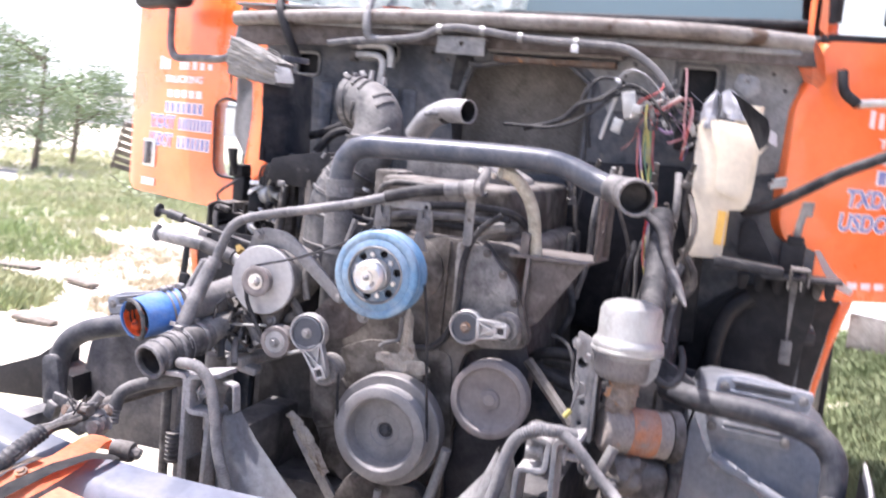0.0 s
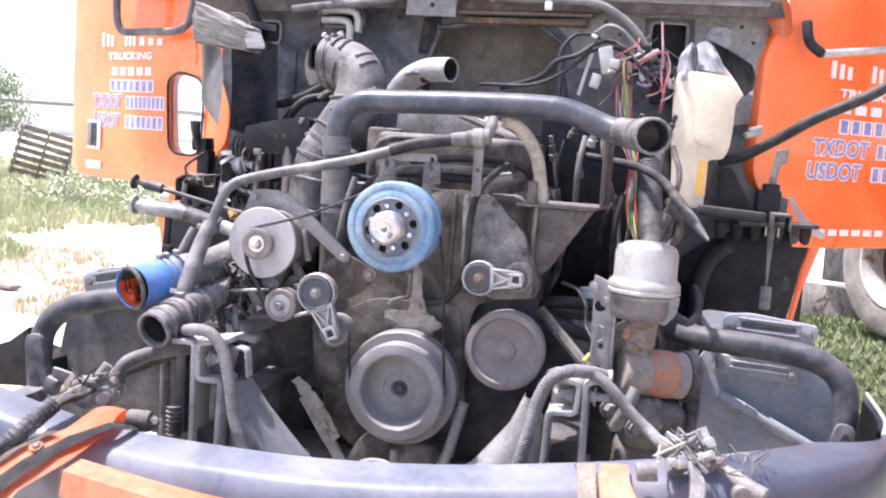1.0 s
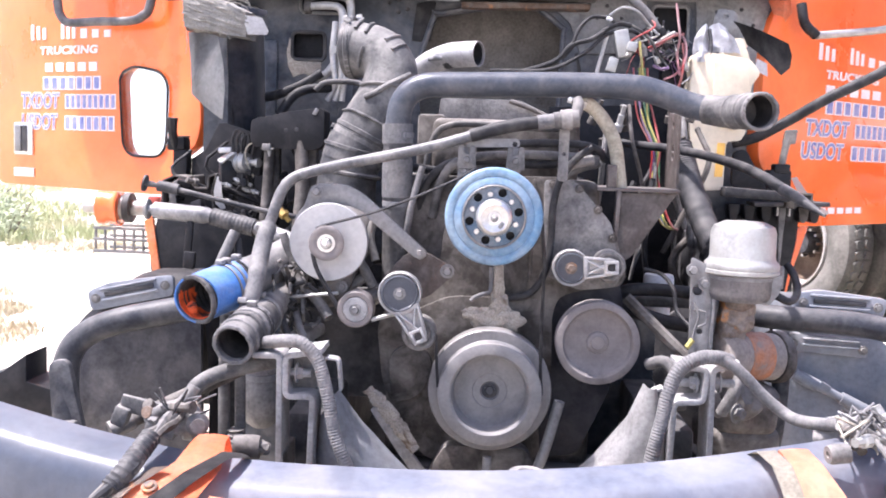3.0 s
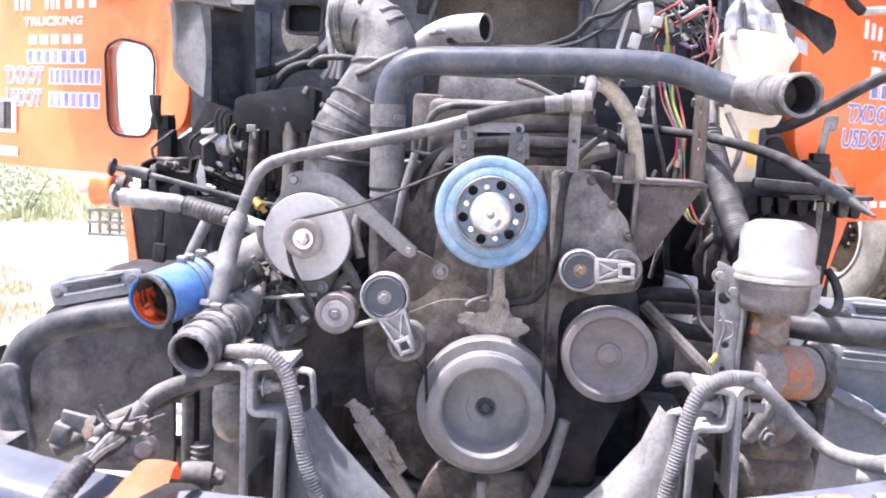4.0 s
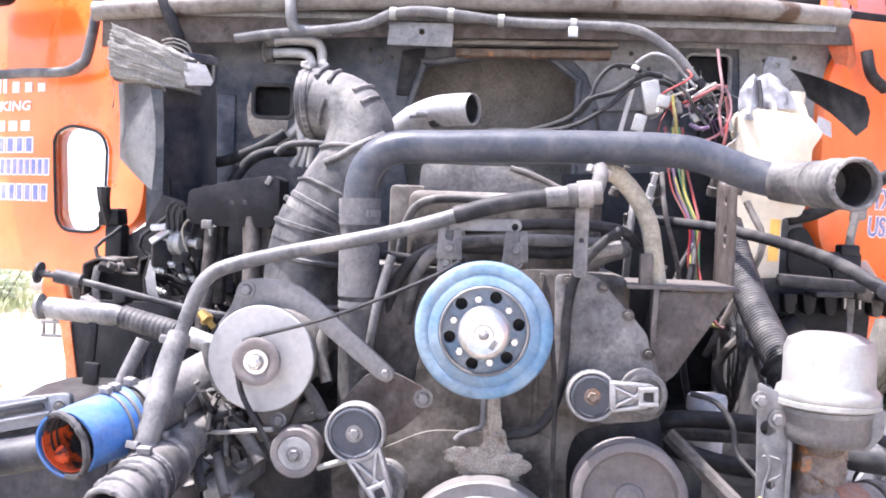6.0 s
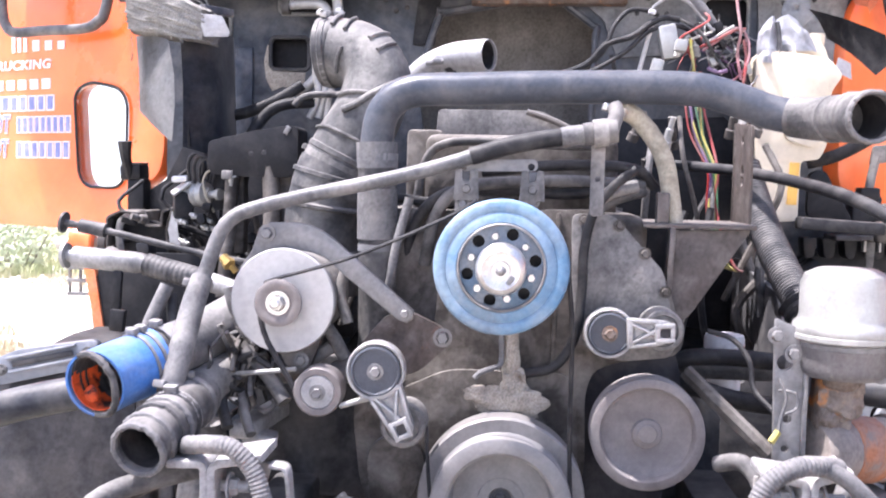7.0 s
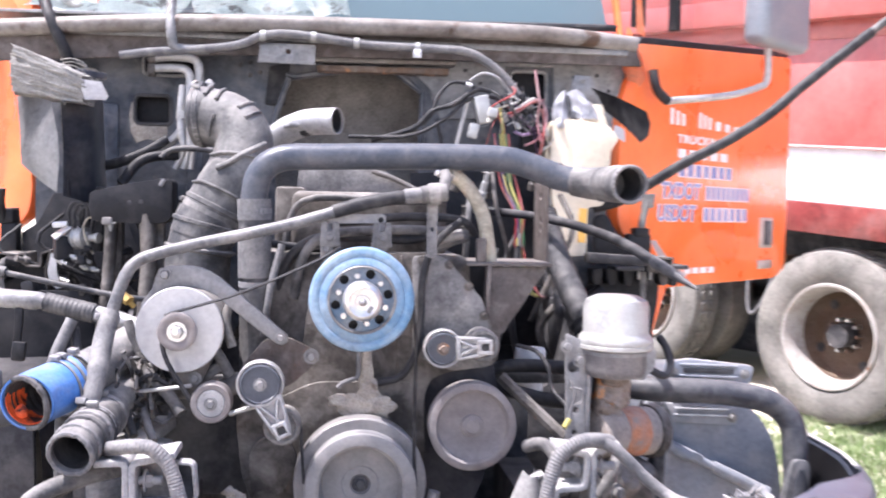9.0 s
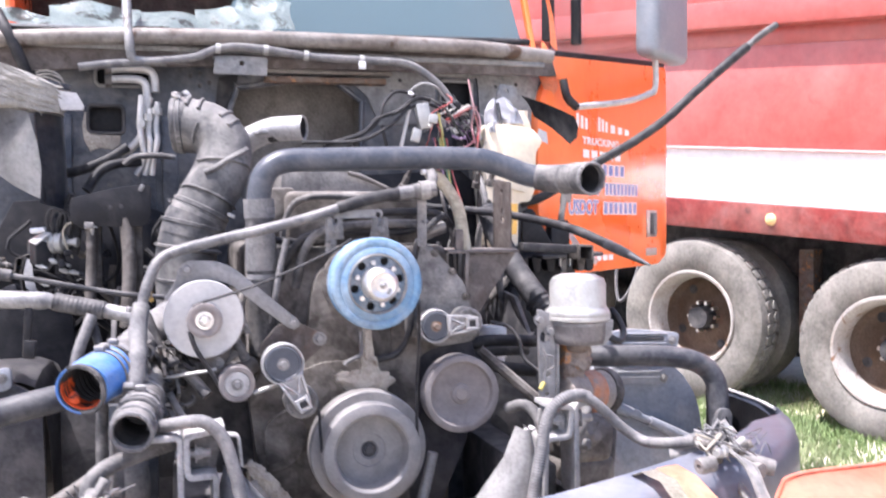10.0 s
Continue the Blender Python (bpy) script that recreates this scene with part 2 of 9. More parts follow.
RIM = material("worn white rim paint", (0.46, 0.44, 0.42), 0.6, 0.1, (0.28, 0.215, 0.165), 5, 0.85, 0.35, 0.15, (0.20, 0.11, 0.065), 9, 0.60)
RED = material("red trailer paint", (0.39, 0.078, 0.066), 0.38, 0.0, (0.47, 0.155, 0.135), 1.2, 0.85, 0.25, 0.03, (0.27, 0.05, 0.045), 2.2, 0.66, 0.2, 0.15)
RED_DIRTY = material("grimy red rail paint", (0.22, 0.040, 0.036), 0.5, 0.0, (0.30, 0.10, 0.085), 2.6, 0.9, 0.35, 0.05, (0.08, 0.028, 0.026), 4.0, 0.62, 0.0, 0.25, 0.5)
WHITE = material("white trailer paint", (0.82, 0.81, 0.81), 0.5, 0.0, (0.72, 0.68, 0.67), 1.5, 0.6, 0.15, 0.03)
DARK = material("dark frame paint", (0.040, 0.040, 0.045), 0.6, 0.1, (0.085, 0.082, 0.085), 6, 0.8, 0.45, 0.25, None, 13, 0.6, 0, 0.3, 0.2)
AMBER = material("sun-faded amber lens", (0.80, 0.52, 0.24), 0.25, 0.0, (0.8, 0.62, 0.42), 20, 0.4, 0.1, 0.0)
MIRROR_SHELL = material("grey mirror back", (0.20, 0.22, 0.25), 0.4, 0.2, (0.26, 0.28, 0.31), 5, 0.6, 0.15, 0.03, None, 13, 0.6, 0, 0.3)
YELLOW = material("yellow sticker", (0.80, 0.48, 0.12), 0.5, 0.0, (0.7, 0.42, 0.15), 20, 0.4, 0.2, 0.0)
LETTER = material("pale lettering", (0.80, 0.74, 0.75), 0.5, 0.0, (0.7, 0.6, 0.6), 20, 0.4, 0.2, 0.0)
LETTER_BLUE = material("blue lettering", (0.16, 0.19, 0.42), 0.5, 0.0, (0.45, 0.42, 0.52), 26, 0.6, 0.2, 0.0)
WOOD = material("grey old wood", (0.22, 0.19, 0.16), 0.85, 0.0, (0.34, 0.31, 0.27), 6, 0.8, 0.55, 0.5)
WIRE = {k: material(k + " wire", c, 0.55, 0.0, (0.27, 0.255, 0.24), 12, 0.6, 0.3, 0.0, None, 13, 0.6, 0, 0.2, 0.3) for k, c in dict(red=(0.34, 0.035, 0.035), green=(0.07, 0.26, 0.11), yellow=(0.50, 0.43, 0.10), pink=(0.46, 0.20, 0.22), violet=(0.20, 0.10, 0.23), white=(0.65, 0.63, 0.60), black=(0.03, 0.03, 0.03), orange=(0.70, 0.25, 0.08), grey=(0.30, 0.30, 0.31)).items()}


def glass_material(name, tint, rough):
    m = bpy.data.materials.new(name)
    m.use_nodes = True
    b = m.node_tree.nodes["Principled BSDF"]
    b.inputs["Base Color"].default_value, b.inputs["Roughness"].default_value = (*tint, 1), rough
    b.inputs["Transmission Weight"].default_value, b.inputs["IOR"].default_value = 1.0, 1.45
    return m


def dusty_sky_glass():
    # blue-grey base and low transmission put the sky's reflection into the colour
    m = glass_material("dusty glass with painted sky tone", (0.115, 0.165, 0.185), 0.12)
    b = m.node_tree.nodes["Principled BSDF"]
    b.inputs["Transmission Weight"].default_value = 0.35
    return m


GLASS_DUSTY_SKY = dusty_sky_glass()
GLASS = glass_material("window glass", (0.88, 0.95, 0.95), 0.02)
MIRROR = material("mirror glass", (0.9, 0.9, 0.9), 0.06, 1.0, (0.85, 0.85, 0.85), 3, 0.2, 0.02, 0.0)


# ---- building helpers ----
def thing(name, at, label, category, group="", kind=""):
    ob = new(name)
    ob.empty_display_size = 0.1
    ob.location = at
    return tagged(ob, label, category, group, kind)


def origin(ob):
    """Where an object's own origin lies in the place, through its parents."""
    v = Vector(ob.location)
    while ob.parent:
        ob = ob.parent
        v += Vector(ob.location)
    return v


def part(name, bm, mat, parent=None, label="", angle=38):
    """Links a bmesh, modelled at its place, as one mesh under a thing or a part."""
    me = bpy.data.meshes.new(name)
    if parent:
        bmesh.ops.translate(bm, verts=bm.verts, vec=-origin(parent))
    bmesh.ops.recalc_face_normals(bm, faces=bm.faces)
    bm.to_mesh(me)
    bm.free()
    me.shade_smooth()
    me.set_sharp_from_angle(angle=radians(angle))
    me.materials.append(mat)
    ob = new(name, me)
    ob.parent = parent
    return tagged(ob, label) if label else ob


def joined(*bms):
    """Several bmeshes as one."""
    out = bmesh.new()
    for b in bms:
        me = bpy.data.meshes.new("temporary")
        b.to_mesh(me)
        b.free()
        out.from_mesh(me)
        bpy.data.meshes.remove(me)
    return out


def moved(bm, m):
    bmesh.ops.transform(bm, matrix=m, verts=bm.verts)
    return bm


def basis(at, way, up=(0, 0, 1)):
    """A pose at a place whose z axis runs along way."""
    z = Vector(way).normalized()
    x = Vector(up).cross(z)
    if x.length < 1e-4:
        x = Vector((1, 0, 0))
    x.normalize()
    y = z.cross(x)
    m = Matrix((x, y, z)).transposed().to_4x4()
    return Matrix.Translation(at) @ m


def box(at, size, turn=(0, 0, 0), bevel=0.004, seg=2):
    bm = bmesh.new()
    bmesh.ops.create_cube(bm, size=1.0)
    bmesh.ops.scale(bm, vec=size, verts=bm.verts)
    if bevel:
        bmesh.ops.bevel(bm, geom=bm.edges[:], offset=min(bevel, min(size) * 0.45), segments=seg, profile=0.5, affect="EDGES")
    return moved(bm, pose(*at, *turn))


def slab(outline, y, thick, holes=(), bevel=0.003, axis="y"):
    """A plate from an outline of (x, z), its near face at y; axis x takes (y, z) and axis z (x, y) instead. Holes: (x, z, radius)."""
    bm = bmesh.new()

    def ring(pts):
        vs = [bm.verts.new((p[0], 0, p[1])) for p in pts]
        for a, b in zip(vs, vs[1:] + vs[:1]):
            bm.edges.new((a, b))

    ring(outline)
    for hx, hz, hr in holes:
        ring([(hx + hr * math.cos(a), hz + hr * math.sin(a)) for a in [k * math.tau / 14 for k in range(14)]])
    bmesh.ops.triangle_fill(bm, use_beauty=True, use_dissolve=False, edges=bm.edges[:])
    got = bmesh.ops.extrude_face_region(bm, geom=bm.faces[:])
    bmesh.ops.translate(bm, verts=[v for v in got["geom"] if isinstance(v, bmesh.types.BMVert)], vec=(0, thick, 0))
    bmesh.ops.recalc_face_normals(bm, faces=bm.faces)
    if bevel:
        sharp = [e for e in bm.edges if len(e.link_faces) == 2 and e.calc_face_angle(0) > 1.2]
        bmesh.ops.bevel(bm, geom=sharp, offset=bevel, segments=2, profile=0.5, affect="EDGES", clamp_overlap=True)
    if axis == "y":
        return moved(bm, Matrix.Translation((0, y, 0)))
    if axis == "x":
        return moved(bm, Matrix.Translation((y, 0, 0)) @ Matrix(((0, 1, 0, 0), (1, 0, 0, 0), (0, 0, 1, 0), (0, 0, 0, 1))))
    return moved(bm, Matrix.Translation((0, 0, y)) @ Matrix(((1, 0, 0, 0), (0, 0, 1, 0), (0, 1, 0, 0), (0, 0, 0, 1))))


def rounded(outline, r=0.02, n=4):
    """An outline with its corners rounded."""
    out = []
    k = len(outline)
    for i, p in enumerate(outline):
        a, b, c = Vector(outline[i - 1]), Vector(p), Vector(outline[(i + 1) % k])
        d1, d2 = a - b, c - b
        q = min(r, d1.length * 0.45, d2.length * 0.45)
        s, e = b + d1.normalized() * q, b + d2.normalized() * q
        for j in range(n + 1):
            t = j / n
            out.append(tuple(s * (1 - t) ** 2 + b * 2 * t * (1 - t) + e * t * t))
    return out


def lathe(profile, at, way=(0, -1, 0), seg=40, closed=False):
    """A turned body: (radius, height along way) from its place."""
    bm = bmesh.new()
    rings = []
    for r, h in profile:
        if r < 1e-5:
            rings.append([bm.verts.new((0, 0, h))])
        else:
            rings.append([bm.verts.new((r * math.cos(a), r * math.sin(a), h)) for a in [k * math.tau / seg for k in range(seg)]])
    pairs = list(zip(rings, rings[1:])) + ([(rings[-1], rings[0])] if closed else [])
    for a, b in pairs:
        for k in range(seg):
            q = [a[k % len(a)], a[(k + 1) % len(a)], b[(k + 1) % len(b)], b[k % len(b)]]
            q = list(dict.fromkeys(q))
            if len(q) > 2:
                bm.faces.new(q)
    return moved(bm, basis(at, way))


def curve_points(pts, step=0.012):
    """A smooth line through the points, evenly stepped; a point's numbers past the third are carried along."""
    P = [np.array(p, float) for p in pts]
    P = [2 * P[0] - P[1]] + P + [2 * P[-1] - P[-2]]
    out = []
    for a, b, c, d in zip(P, P[1:], P[2:], P[3:]):
        n = max(2, int(np.linalg.norm(c[:3] - b[:3]) / step))
        for t in np.arange(n) / n:
            out.append(0.5 * (2 * b + (c - a) * t + (2 * a - 5 * b + 4 * c - d) * t * t + (3 * b - a - 3 * c + d) * t**3))
    out.append(P[-2])
    return out


def tube(pts, r, seg=14, step=0.012, ribs=0.0, pitch=0.012, hollow=0.0, ends=True):
    """A hose or pipe along the points; a fourth number of a point is its own radius. ribs: depth of its corrugation; hollow: its wall, with open ends."""
    pts = [(*p, r) if len(p) == 3 else tuple(p) for p in pts]
    if ribs:
        step = pitch / 4
    line = curve_points(pts, step)
    bm = bmesh.new()
    rings, x, run = [], None, 0.0
    for i, p in enumerate(line):
        a, b = line[max(0, i - 1)][:3], line[min(len(line) - 1, i + 1)][:3]
        way = Vector(b - a).normalized()
        run += float(np.linalg.norm(p[:3] - line[max(0, i - 1)][:3]))
        if x is None:
            x = way.orthogonal()
        x = (x - way * x.dot(way)).normalized()
        y = way.cross(x)
        rr = p[3] + (ribs * math.cos(run / pitch * math.tau) if ribs else 0)
        rings.append((Vector(p[:3]), x.copy(), y, rr))

    def loop(c, u, v, q):
        return [bm.verts.new(c + (u * math.cos(k * math.tau / seg) + v * math.sin(k * math.tau / seg)) * q) for k in range(seg)]

    def skin(loops):
        for a, b in zip(loops, loops[1:]):
            for k in range(seg):
                bm.faces.new((a[k], a[(k + 1) % seg], b[(k + 1) % seg], b[k]))

    outer = [loop(*g) for g in rings]
    skin(outer)
    if hollow:
        inner = [loop(c, u, v, max(0.001, q - hollow)) for c, u, v, q in rings]
        skin(inner)
        skin([outer[0], inner[0]])
        skin([outer[-1], inner[-1]])
    elif ends:
        bm.faces.new(outer[0])
        bm.faces.new(outer[-1])
    return bm


def bolt(at, r=0.009, h=0.008, way=(0, -1, 0), washer=True):
    """A hex head with a washer and a small chamfer."""
    head = lathe([(0, 0), (r, 0), (r, h * 0.75), (r * 0.82, h), (0, h)], at, way, 6)
    if not washer:
        return head
    return joined(lathe([(r * 1.0, -0.001), (r * 1.5, -0.001), (r * 1.5, 0.0025), (r * 1.0, 0.0025)], at, way, 18), head)


def clamp(at, way, r, wide=0.012):
    """A hose clamp: a band and its screw housing."""
    band = lathe([(r, -wide / 2), (r + 0.002, -wide / 2), (r + 0.002, wide / 2), (r, wide / 2)], at, way, 28, True)
    m = basis(at, way)
    screw = moved(box((0, 0, 0), (0.022, 0.010, 0.012), bevel=0.002), m @ Matrix.Translation((0, r + 0.006, 0)))
    return joined(band, screw)


def arc(cx, cz, r, a0, a1, n=8):
    return [(cx + r * math.cos(radians(a0 + (a1 - a0) * k / n)), cz + r * math.sin(radians(a0 + (a1 - a0) * k / n))) for k in range(n + 1)]


def capsule(x0, z0, r0, x1, z1, r1, n=10):
    """The outline round two discs."""
    a = math.degrees(math.atan2(z1 - z0, x1 - x0))
    return arc(x0, z0, r0, a + 90, a + 270, n) + arc(x1, z1, r1, a - 90, a + 90, n)


# ---- ground and distance ----
def ground_height(x, y):
    far = max(0.0, math.hypot(x, y) - 3.0)
    return max(0.0, min(0.30, 0.14 + 0.093 * (y - 3.4))) * min(1, max(0, (x - 1.2) / 2)) + 0.03 * noise.noise((x * 0.5, y * 0.5, 0)) + min(far * 0.004, 0.25) + 0.012 * noise.noise((x * 3, y * 3, 5))


def make_ground():
    bm = bmesh.new()
    radii = [0.0] + [0.35 * 1.13**k for k in range(66)]
    rings = []
    for r in radii:
        if r == 0:
            rings.append([bm.verts.new((0, 0, ground_height(0, 0)))])
            continue
        rings.append([bm.verts.new((r * math.cos(a), r * math.sin(a), ground_height(r * math.cos(a), r * math.sin(a)))) for a in [k * math.tau / 96 for k in range(96)]])
    for a, b in zip(rings, rings[1:]):
        for k in range(96):
            q = list(dict.fromkeys([a[k % len(a)], b[k % 96], b[(k + 1) % 96], a[(k + 1) % len(a)]]))
            bm.faces.new(q)
    m = material("sandy yard soil", (0.53, 0.475, 0.395), 0.95, 0.0, (0.66, 0.61, 0.53), 1.3, 0.9, 0.4, 0.8, (0.43, 0.41, 0.27), 0.6, 0.55)
    return tagged(part("ground", bm, m), "pale sandy yard with patches of dry grass", "ground", "", "structure")


make_ground()

def haze_glow_ring():
    """Bright midday haze, as a glowing ring added to whiten the low sky."""
    bm = bmesh.new()
    a = [bm.verts.new((420 * math.cos(k * math.tau / 64), 420 * math.sin(k * math.tau / 64), -5)) for k in range(64)]
    b = [bm.verts.new((420 * math.cos(k * math.tau / 64), 420 * math.sin(k * math.tau / 64), 90)) for k in range(64)]
    for k in range(64):
        bm.faces.new((a[k], a[(k + 1) % 64], b[(k + 1) % 64], b[k]))
    m = bpy.data.materials.new("glowing haze")
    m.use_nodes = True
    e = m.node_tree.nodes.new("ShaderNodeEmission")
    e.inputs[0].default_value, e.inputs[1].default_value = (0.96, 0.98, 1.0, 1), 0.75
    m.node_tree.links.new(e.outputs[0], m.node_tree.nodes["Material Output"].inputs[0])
    return tagged(part("backdrop", bm, m), "added glowing ring of white haze round the horizon", "sky backdrop", "", "structure")


haze_glow_ring()
LEAF = material("grass blades", (0.27, 0.34, 0.13), 0.7, 0.0, (0.50, 0.48, 0.30), 0.8, 0.8, 0.3, 0.0)
BARK = material("tree bark", (0.17, 0.14, 0.11), 0.9, 0.0, (0.25, 0.21, 0.17), 9, 0.8, 0.5, 0.6)


def grass(name, spots, count, tall, label, wide=0.006, mat=None):
    """Tufts of thin bent blades, as one mesh."""
    rng = random.Random(7)
    verts, faces = [], []
    for _ in range(count):
        cx, cy, rad = rng.choice(spots)
        a, d = rng.random() * math.tau, rad * math.sqrt(rng.random())
        x, y = cx + d * math.cos(a), cy + d * math.sin(a)
        z = ground_height(x, y)
        for _ in range(5):
            h, w, t = tall * rng.uniform(0.4, 1.2), wide * rng.uniform(0.7, 1.8), rng.random() * math.tau
            lx, ly = rng.gauss(0, 0.35) * h, rng.gauss(0, 0.35) * h
            ox, oy = x + rng.gauss(0, 0.03), y + rng.gauss(0, 0.03)
            dx, dy = w * math.cos(t), w * math.sin(t)
            k = len(verts)
            verts += [(ox - dx, oy - dy, z - 0.01), (ox + dx, oy + dy, z - 0.01), (ox + lx * 0.4 + dx * 0.8, oy + ly * 0.4 + dy * 0.8, z + h * 0.6), (ox + lx * 0.4 - dx * 0.8, oy + ly * 0.4 - dy * 0.8, z + h * 0.6), (ox + lx, oy + ly, z + h)]
            faces += [(k, k + 1, k + 2, k + 3), (k + 3, k + 2, k + 4)]
    me = bpy.data.meshes.new(name)
    me.from_pydata(verts, [], faces)
    me.materials.append(mat or LEAF)
    return tagged(new(name, me), label, "grass", "", "stuff")


LEAF_DRY = material("dry yard grass", (0.40, 0.45, 0.24), 0.8, 0.0, (0.62, 0.58, 0.40), 0.7, 0.9, 0.3, 0.0)
LEAF_YARD = material("yard grass", (0.29, 0.37, 0.16), 0.8, 0.0, (0.56, 0.53, 0.35), 0.9, 0.9, 0.3, 0.0)
LEAF_LAWN = material("short mown grass", (0.19, 0.27, 0.11), 0.7, 0.0, (0.40, 0.43, 0.26), 1.6, 0.8, 0.3, 0.0)
grass("grass", [(-7.5, 11, 2.2), (-10, 14.5, 3.2), (-13, 17, 3.5), (-15, 21, 4.5), (-9, 11, 1.6)], 6500, 0.15, "pale green and yellow yard grass", 0.007, LEAF_DRY)
grass("grass", [(-4.9, 3.5, 0.8), (-4.4, 2.5, 0.6), (-6.6, 5.6, 1.3), (-8.0, 7.8, 1.6), (-7.6, 10.6, 1.2), (-10, 10.5, 2.0), (-3.9, 1.6, 0.5)], 7500, 0.12, "green and straw-coloured yard grass", 0.005, LEAF_YARD)
LEAF_STRAW = material("dry straw", (0.50, 0.43, 0.29), 0.85, 0.0, (0.66, 0.59, 0.44), 1.2, 0.9, 0.3, 0.0)
grass("grass", [(-3.5, 4.1, 0.5), (-4.6, 5.5, 0.7), (-5.3, 6.3, 0.6), (-3.9, 5.0, 0.4), (-6.5, 13, 2.5), (-5.0, 9.6, 0.8)], 1500, 0.06, "sparse dry straw on the sandy yard", 0.004, LEAF_STRAW)
grass("grass", [(1.9, 4.6, 0.8), (2.1, 3.4, 0.6), (2.7, 2.5, 0.7), (3.2, 2.0, 0.8), (2.2, 6.2, 0.9), (3.3, 3.0, 0.7), (2.5, 7.2, 0.8)], 7500, 0.050, "short green grass beside the trailer wheels", 0.0032, LEAF_LAWN)

# darker leaf colour stands for the shade on the grass here
LEAF_SHADE = material("rank grass with shade in its colour", (0.15, 0.19, 0.09), 0.75, 0.0, (0.29, 0.32, 0.19), 1.6, 0.8, 0.3, 0.0)
grass("grass", [(2.3, 6.5, 0.8), (2.1, 5.2, 0.8), (1.95, 3.9, 0.6), (1.75, 3.1, 0.45), (2.7, 7.2, 0.8), (1.7, 2.4, 0.4)], 11000, 0.085, "rank green grass behind the cab, coloured dark for shade", 0.006, LEAF_SHADE)


# ---- cab ----
FRONT = 1.10
cab = thing("truck_cab", (0, 1.6, 0.9), "orange truck cab with bare dark firewall and missing hood", "truck cab")
HOLE = [(-0.20, 1.79), (0.10, 1.84), (0.215, 1.76), (0.21, 1.45), (-0.24, 1.42), (-0.27, 1.62)]


def firewall():
    """The panel with its square holes and the tunnel recess."""
    outline = [(-1.02, 1.90), (0.93, 1.93), (0.905, 1.74), (0.865, 1.70), (0.865, 1.40), (0.885, 1.345), (0.94, 1.31), (1.00, 1.29), (1.00, 0.72), (0.50, 0.72), (0.32, 1.00), (-0.36, 1.00), (-0.55, 0.72), (-0.985, 0.72), (-0.985, 1.46), (-1.03, 1.60)]
    bm = bmesh.new()

    def ring(pts):
        vs = [bm.verts.new((p[0], 0, p[1])) for p in pts]
        for a, b in zip(vs, vs[1:] + vs[:1]):
            bm.edges.new((a, b))

    ring(outline)
    ring(HOLE)
    for x0, z0, x1, z1 in ((-0.685, 1.635, -0.575, 1.725), (-0.89, 1.72, -0.80, 1.80), (0.51, 1.70, 0.63, 1.845), (-0.66, 1.79, -0.49, 1.85)):
        ring(rounded([(x0, z0), (x1, z0), (x1, z1), (x0, z1)], 0.02, 3))
    bmesh.ops.triangle_fill(bm, use_beauty=True, use_dissolve=False, edges=bm.edges[:])
    got = bmesh.ops.extrude_face_region(bm, geom=bm.faces[:])
    bmesh.ops.translate(bm, verts=[v for v in got["geom"] if isinstance(v, bmesh.types.BMVert)], vec=(0, 0.02, 0))
    return moved(bm, Matrix.Translation((0, FRONT, 0)))


part("firewall", firewall(), FIREWALL, cab, "dark painted firewall with square holes")
# tunnel recess behind the middle opening
part("recess_back", slab([(-0.30, 1.40), (0.24, 1.40), (0.24, 1.86), (-0.30, 1.86)], FRONT + 0.20, 0.01, bevel=0), INSUL, cab, "brown insulation mat in the tunnel recess")
part("recess_side", box((-0.29, FRONT + 0.11, 1.63), (0.012, 0.19, 0.46)), DARK, cab)
# flush dark sheet paints the shade in the recess's left end
part("recess_shade", slab(rounded([(-0.270, 1.832), (-0.205, 1.842), (-0.222, 1.705), (-0.284, 1.708)], 0.008, 2), FRONT - 0.008, 0.012, bevel=0.002), RUBBER, cab, "dark sheet for the shaded left end of the recess")
part("recess_side", box((0.235, FRONT + 0.11, 1.63), (0.012, 0.19, 0.46)), INSUL, cab)
part("recess_top", box((-0.03, FRONT + 0.11, 1.86), (0.54, 0.19, 0.012)), INSUL, cab)
# added black boxes and a dark sheet stand for the shade in the small holes
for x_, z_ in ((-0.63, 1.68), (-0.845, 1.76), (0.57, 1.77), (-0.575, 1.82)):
    part("hole_shade", box((x_, FRONT + 0.05, z_), (0.20, 0.02, 0.20)), PLASTIC, cab)
part("dark_backing", box((-0.02, FRONT + 0.26, 1.35), (1.90, 0.02, 1.10)), DARK, cab)
part("recess_flange", tube([(x, FRONT - 0.008, z) for x, z in [(-0.27, 1.60), (-0.21, 1.79), (-0.19, 1.80), (0.09, 1.85), (0.115, 1.84), (0.215, 1.765), (0.22, 1.74), (0.215, 1.47)]], 0.010, 8), FIREWALL, cab)
for n_, (x0, z0, x1, z1) in enumerate(((-0.685, 1.635, -0.575, 1.725), (-0.89, 1.72, -0.80, 1.80), (0.51, 1.70, 0.63, 1.845), (-0.66, 1.79, -0.49, 1.85))):
    pts = rounded([(x0, z0), (x1, z0), (x1, z1), (x0, z1)], 0.02, 3)
    part("hole_rim", tube([(x, FRONT - 0.003, z) for x, z in pts + pts[:2]], 0.006, 6), GALV if n_ else DARK, cab)
part("upper_panel", slab([(0.14, 1.87), (0.90, 1.89), (0.86, 1.70), (0.858, 1.53), (0.62, 1.48), (0.60, 1.60), (0.66, 1.70), (0.65, 1.86), (0.49, 1.86), (0.49, 1.69), (0.28, 1.68), (0.24, 1.78)], FRONT - 0.012, 0.008), GALV, cab, "grey dented sheet metal with rivet holes")
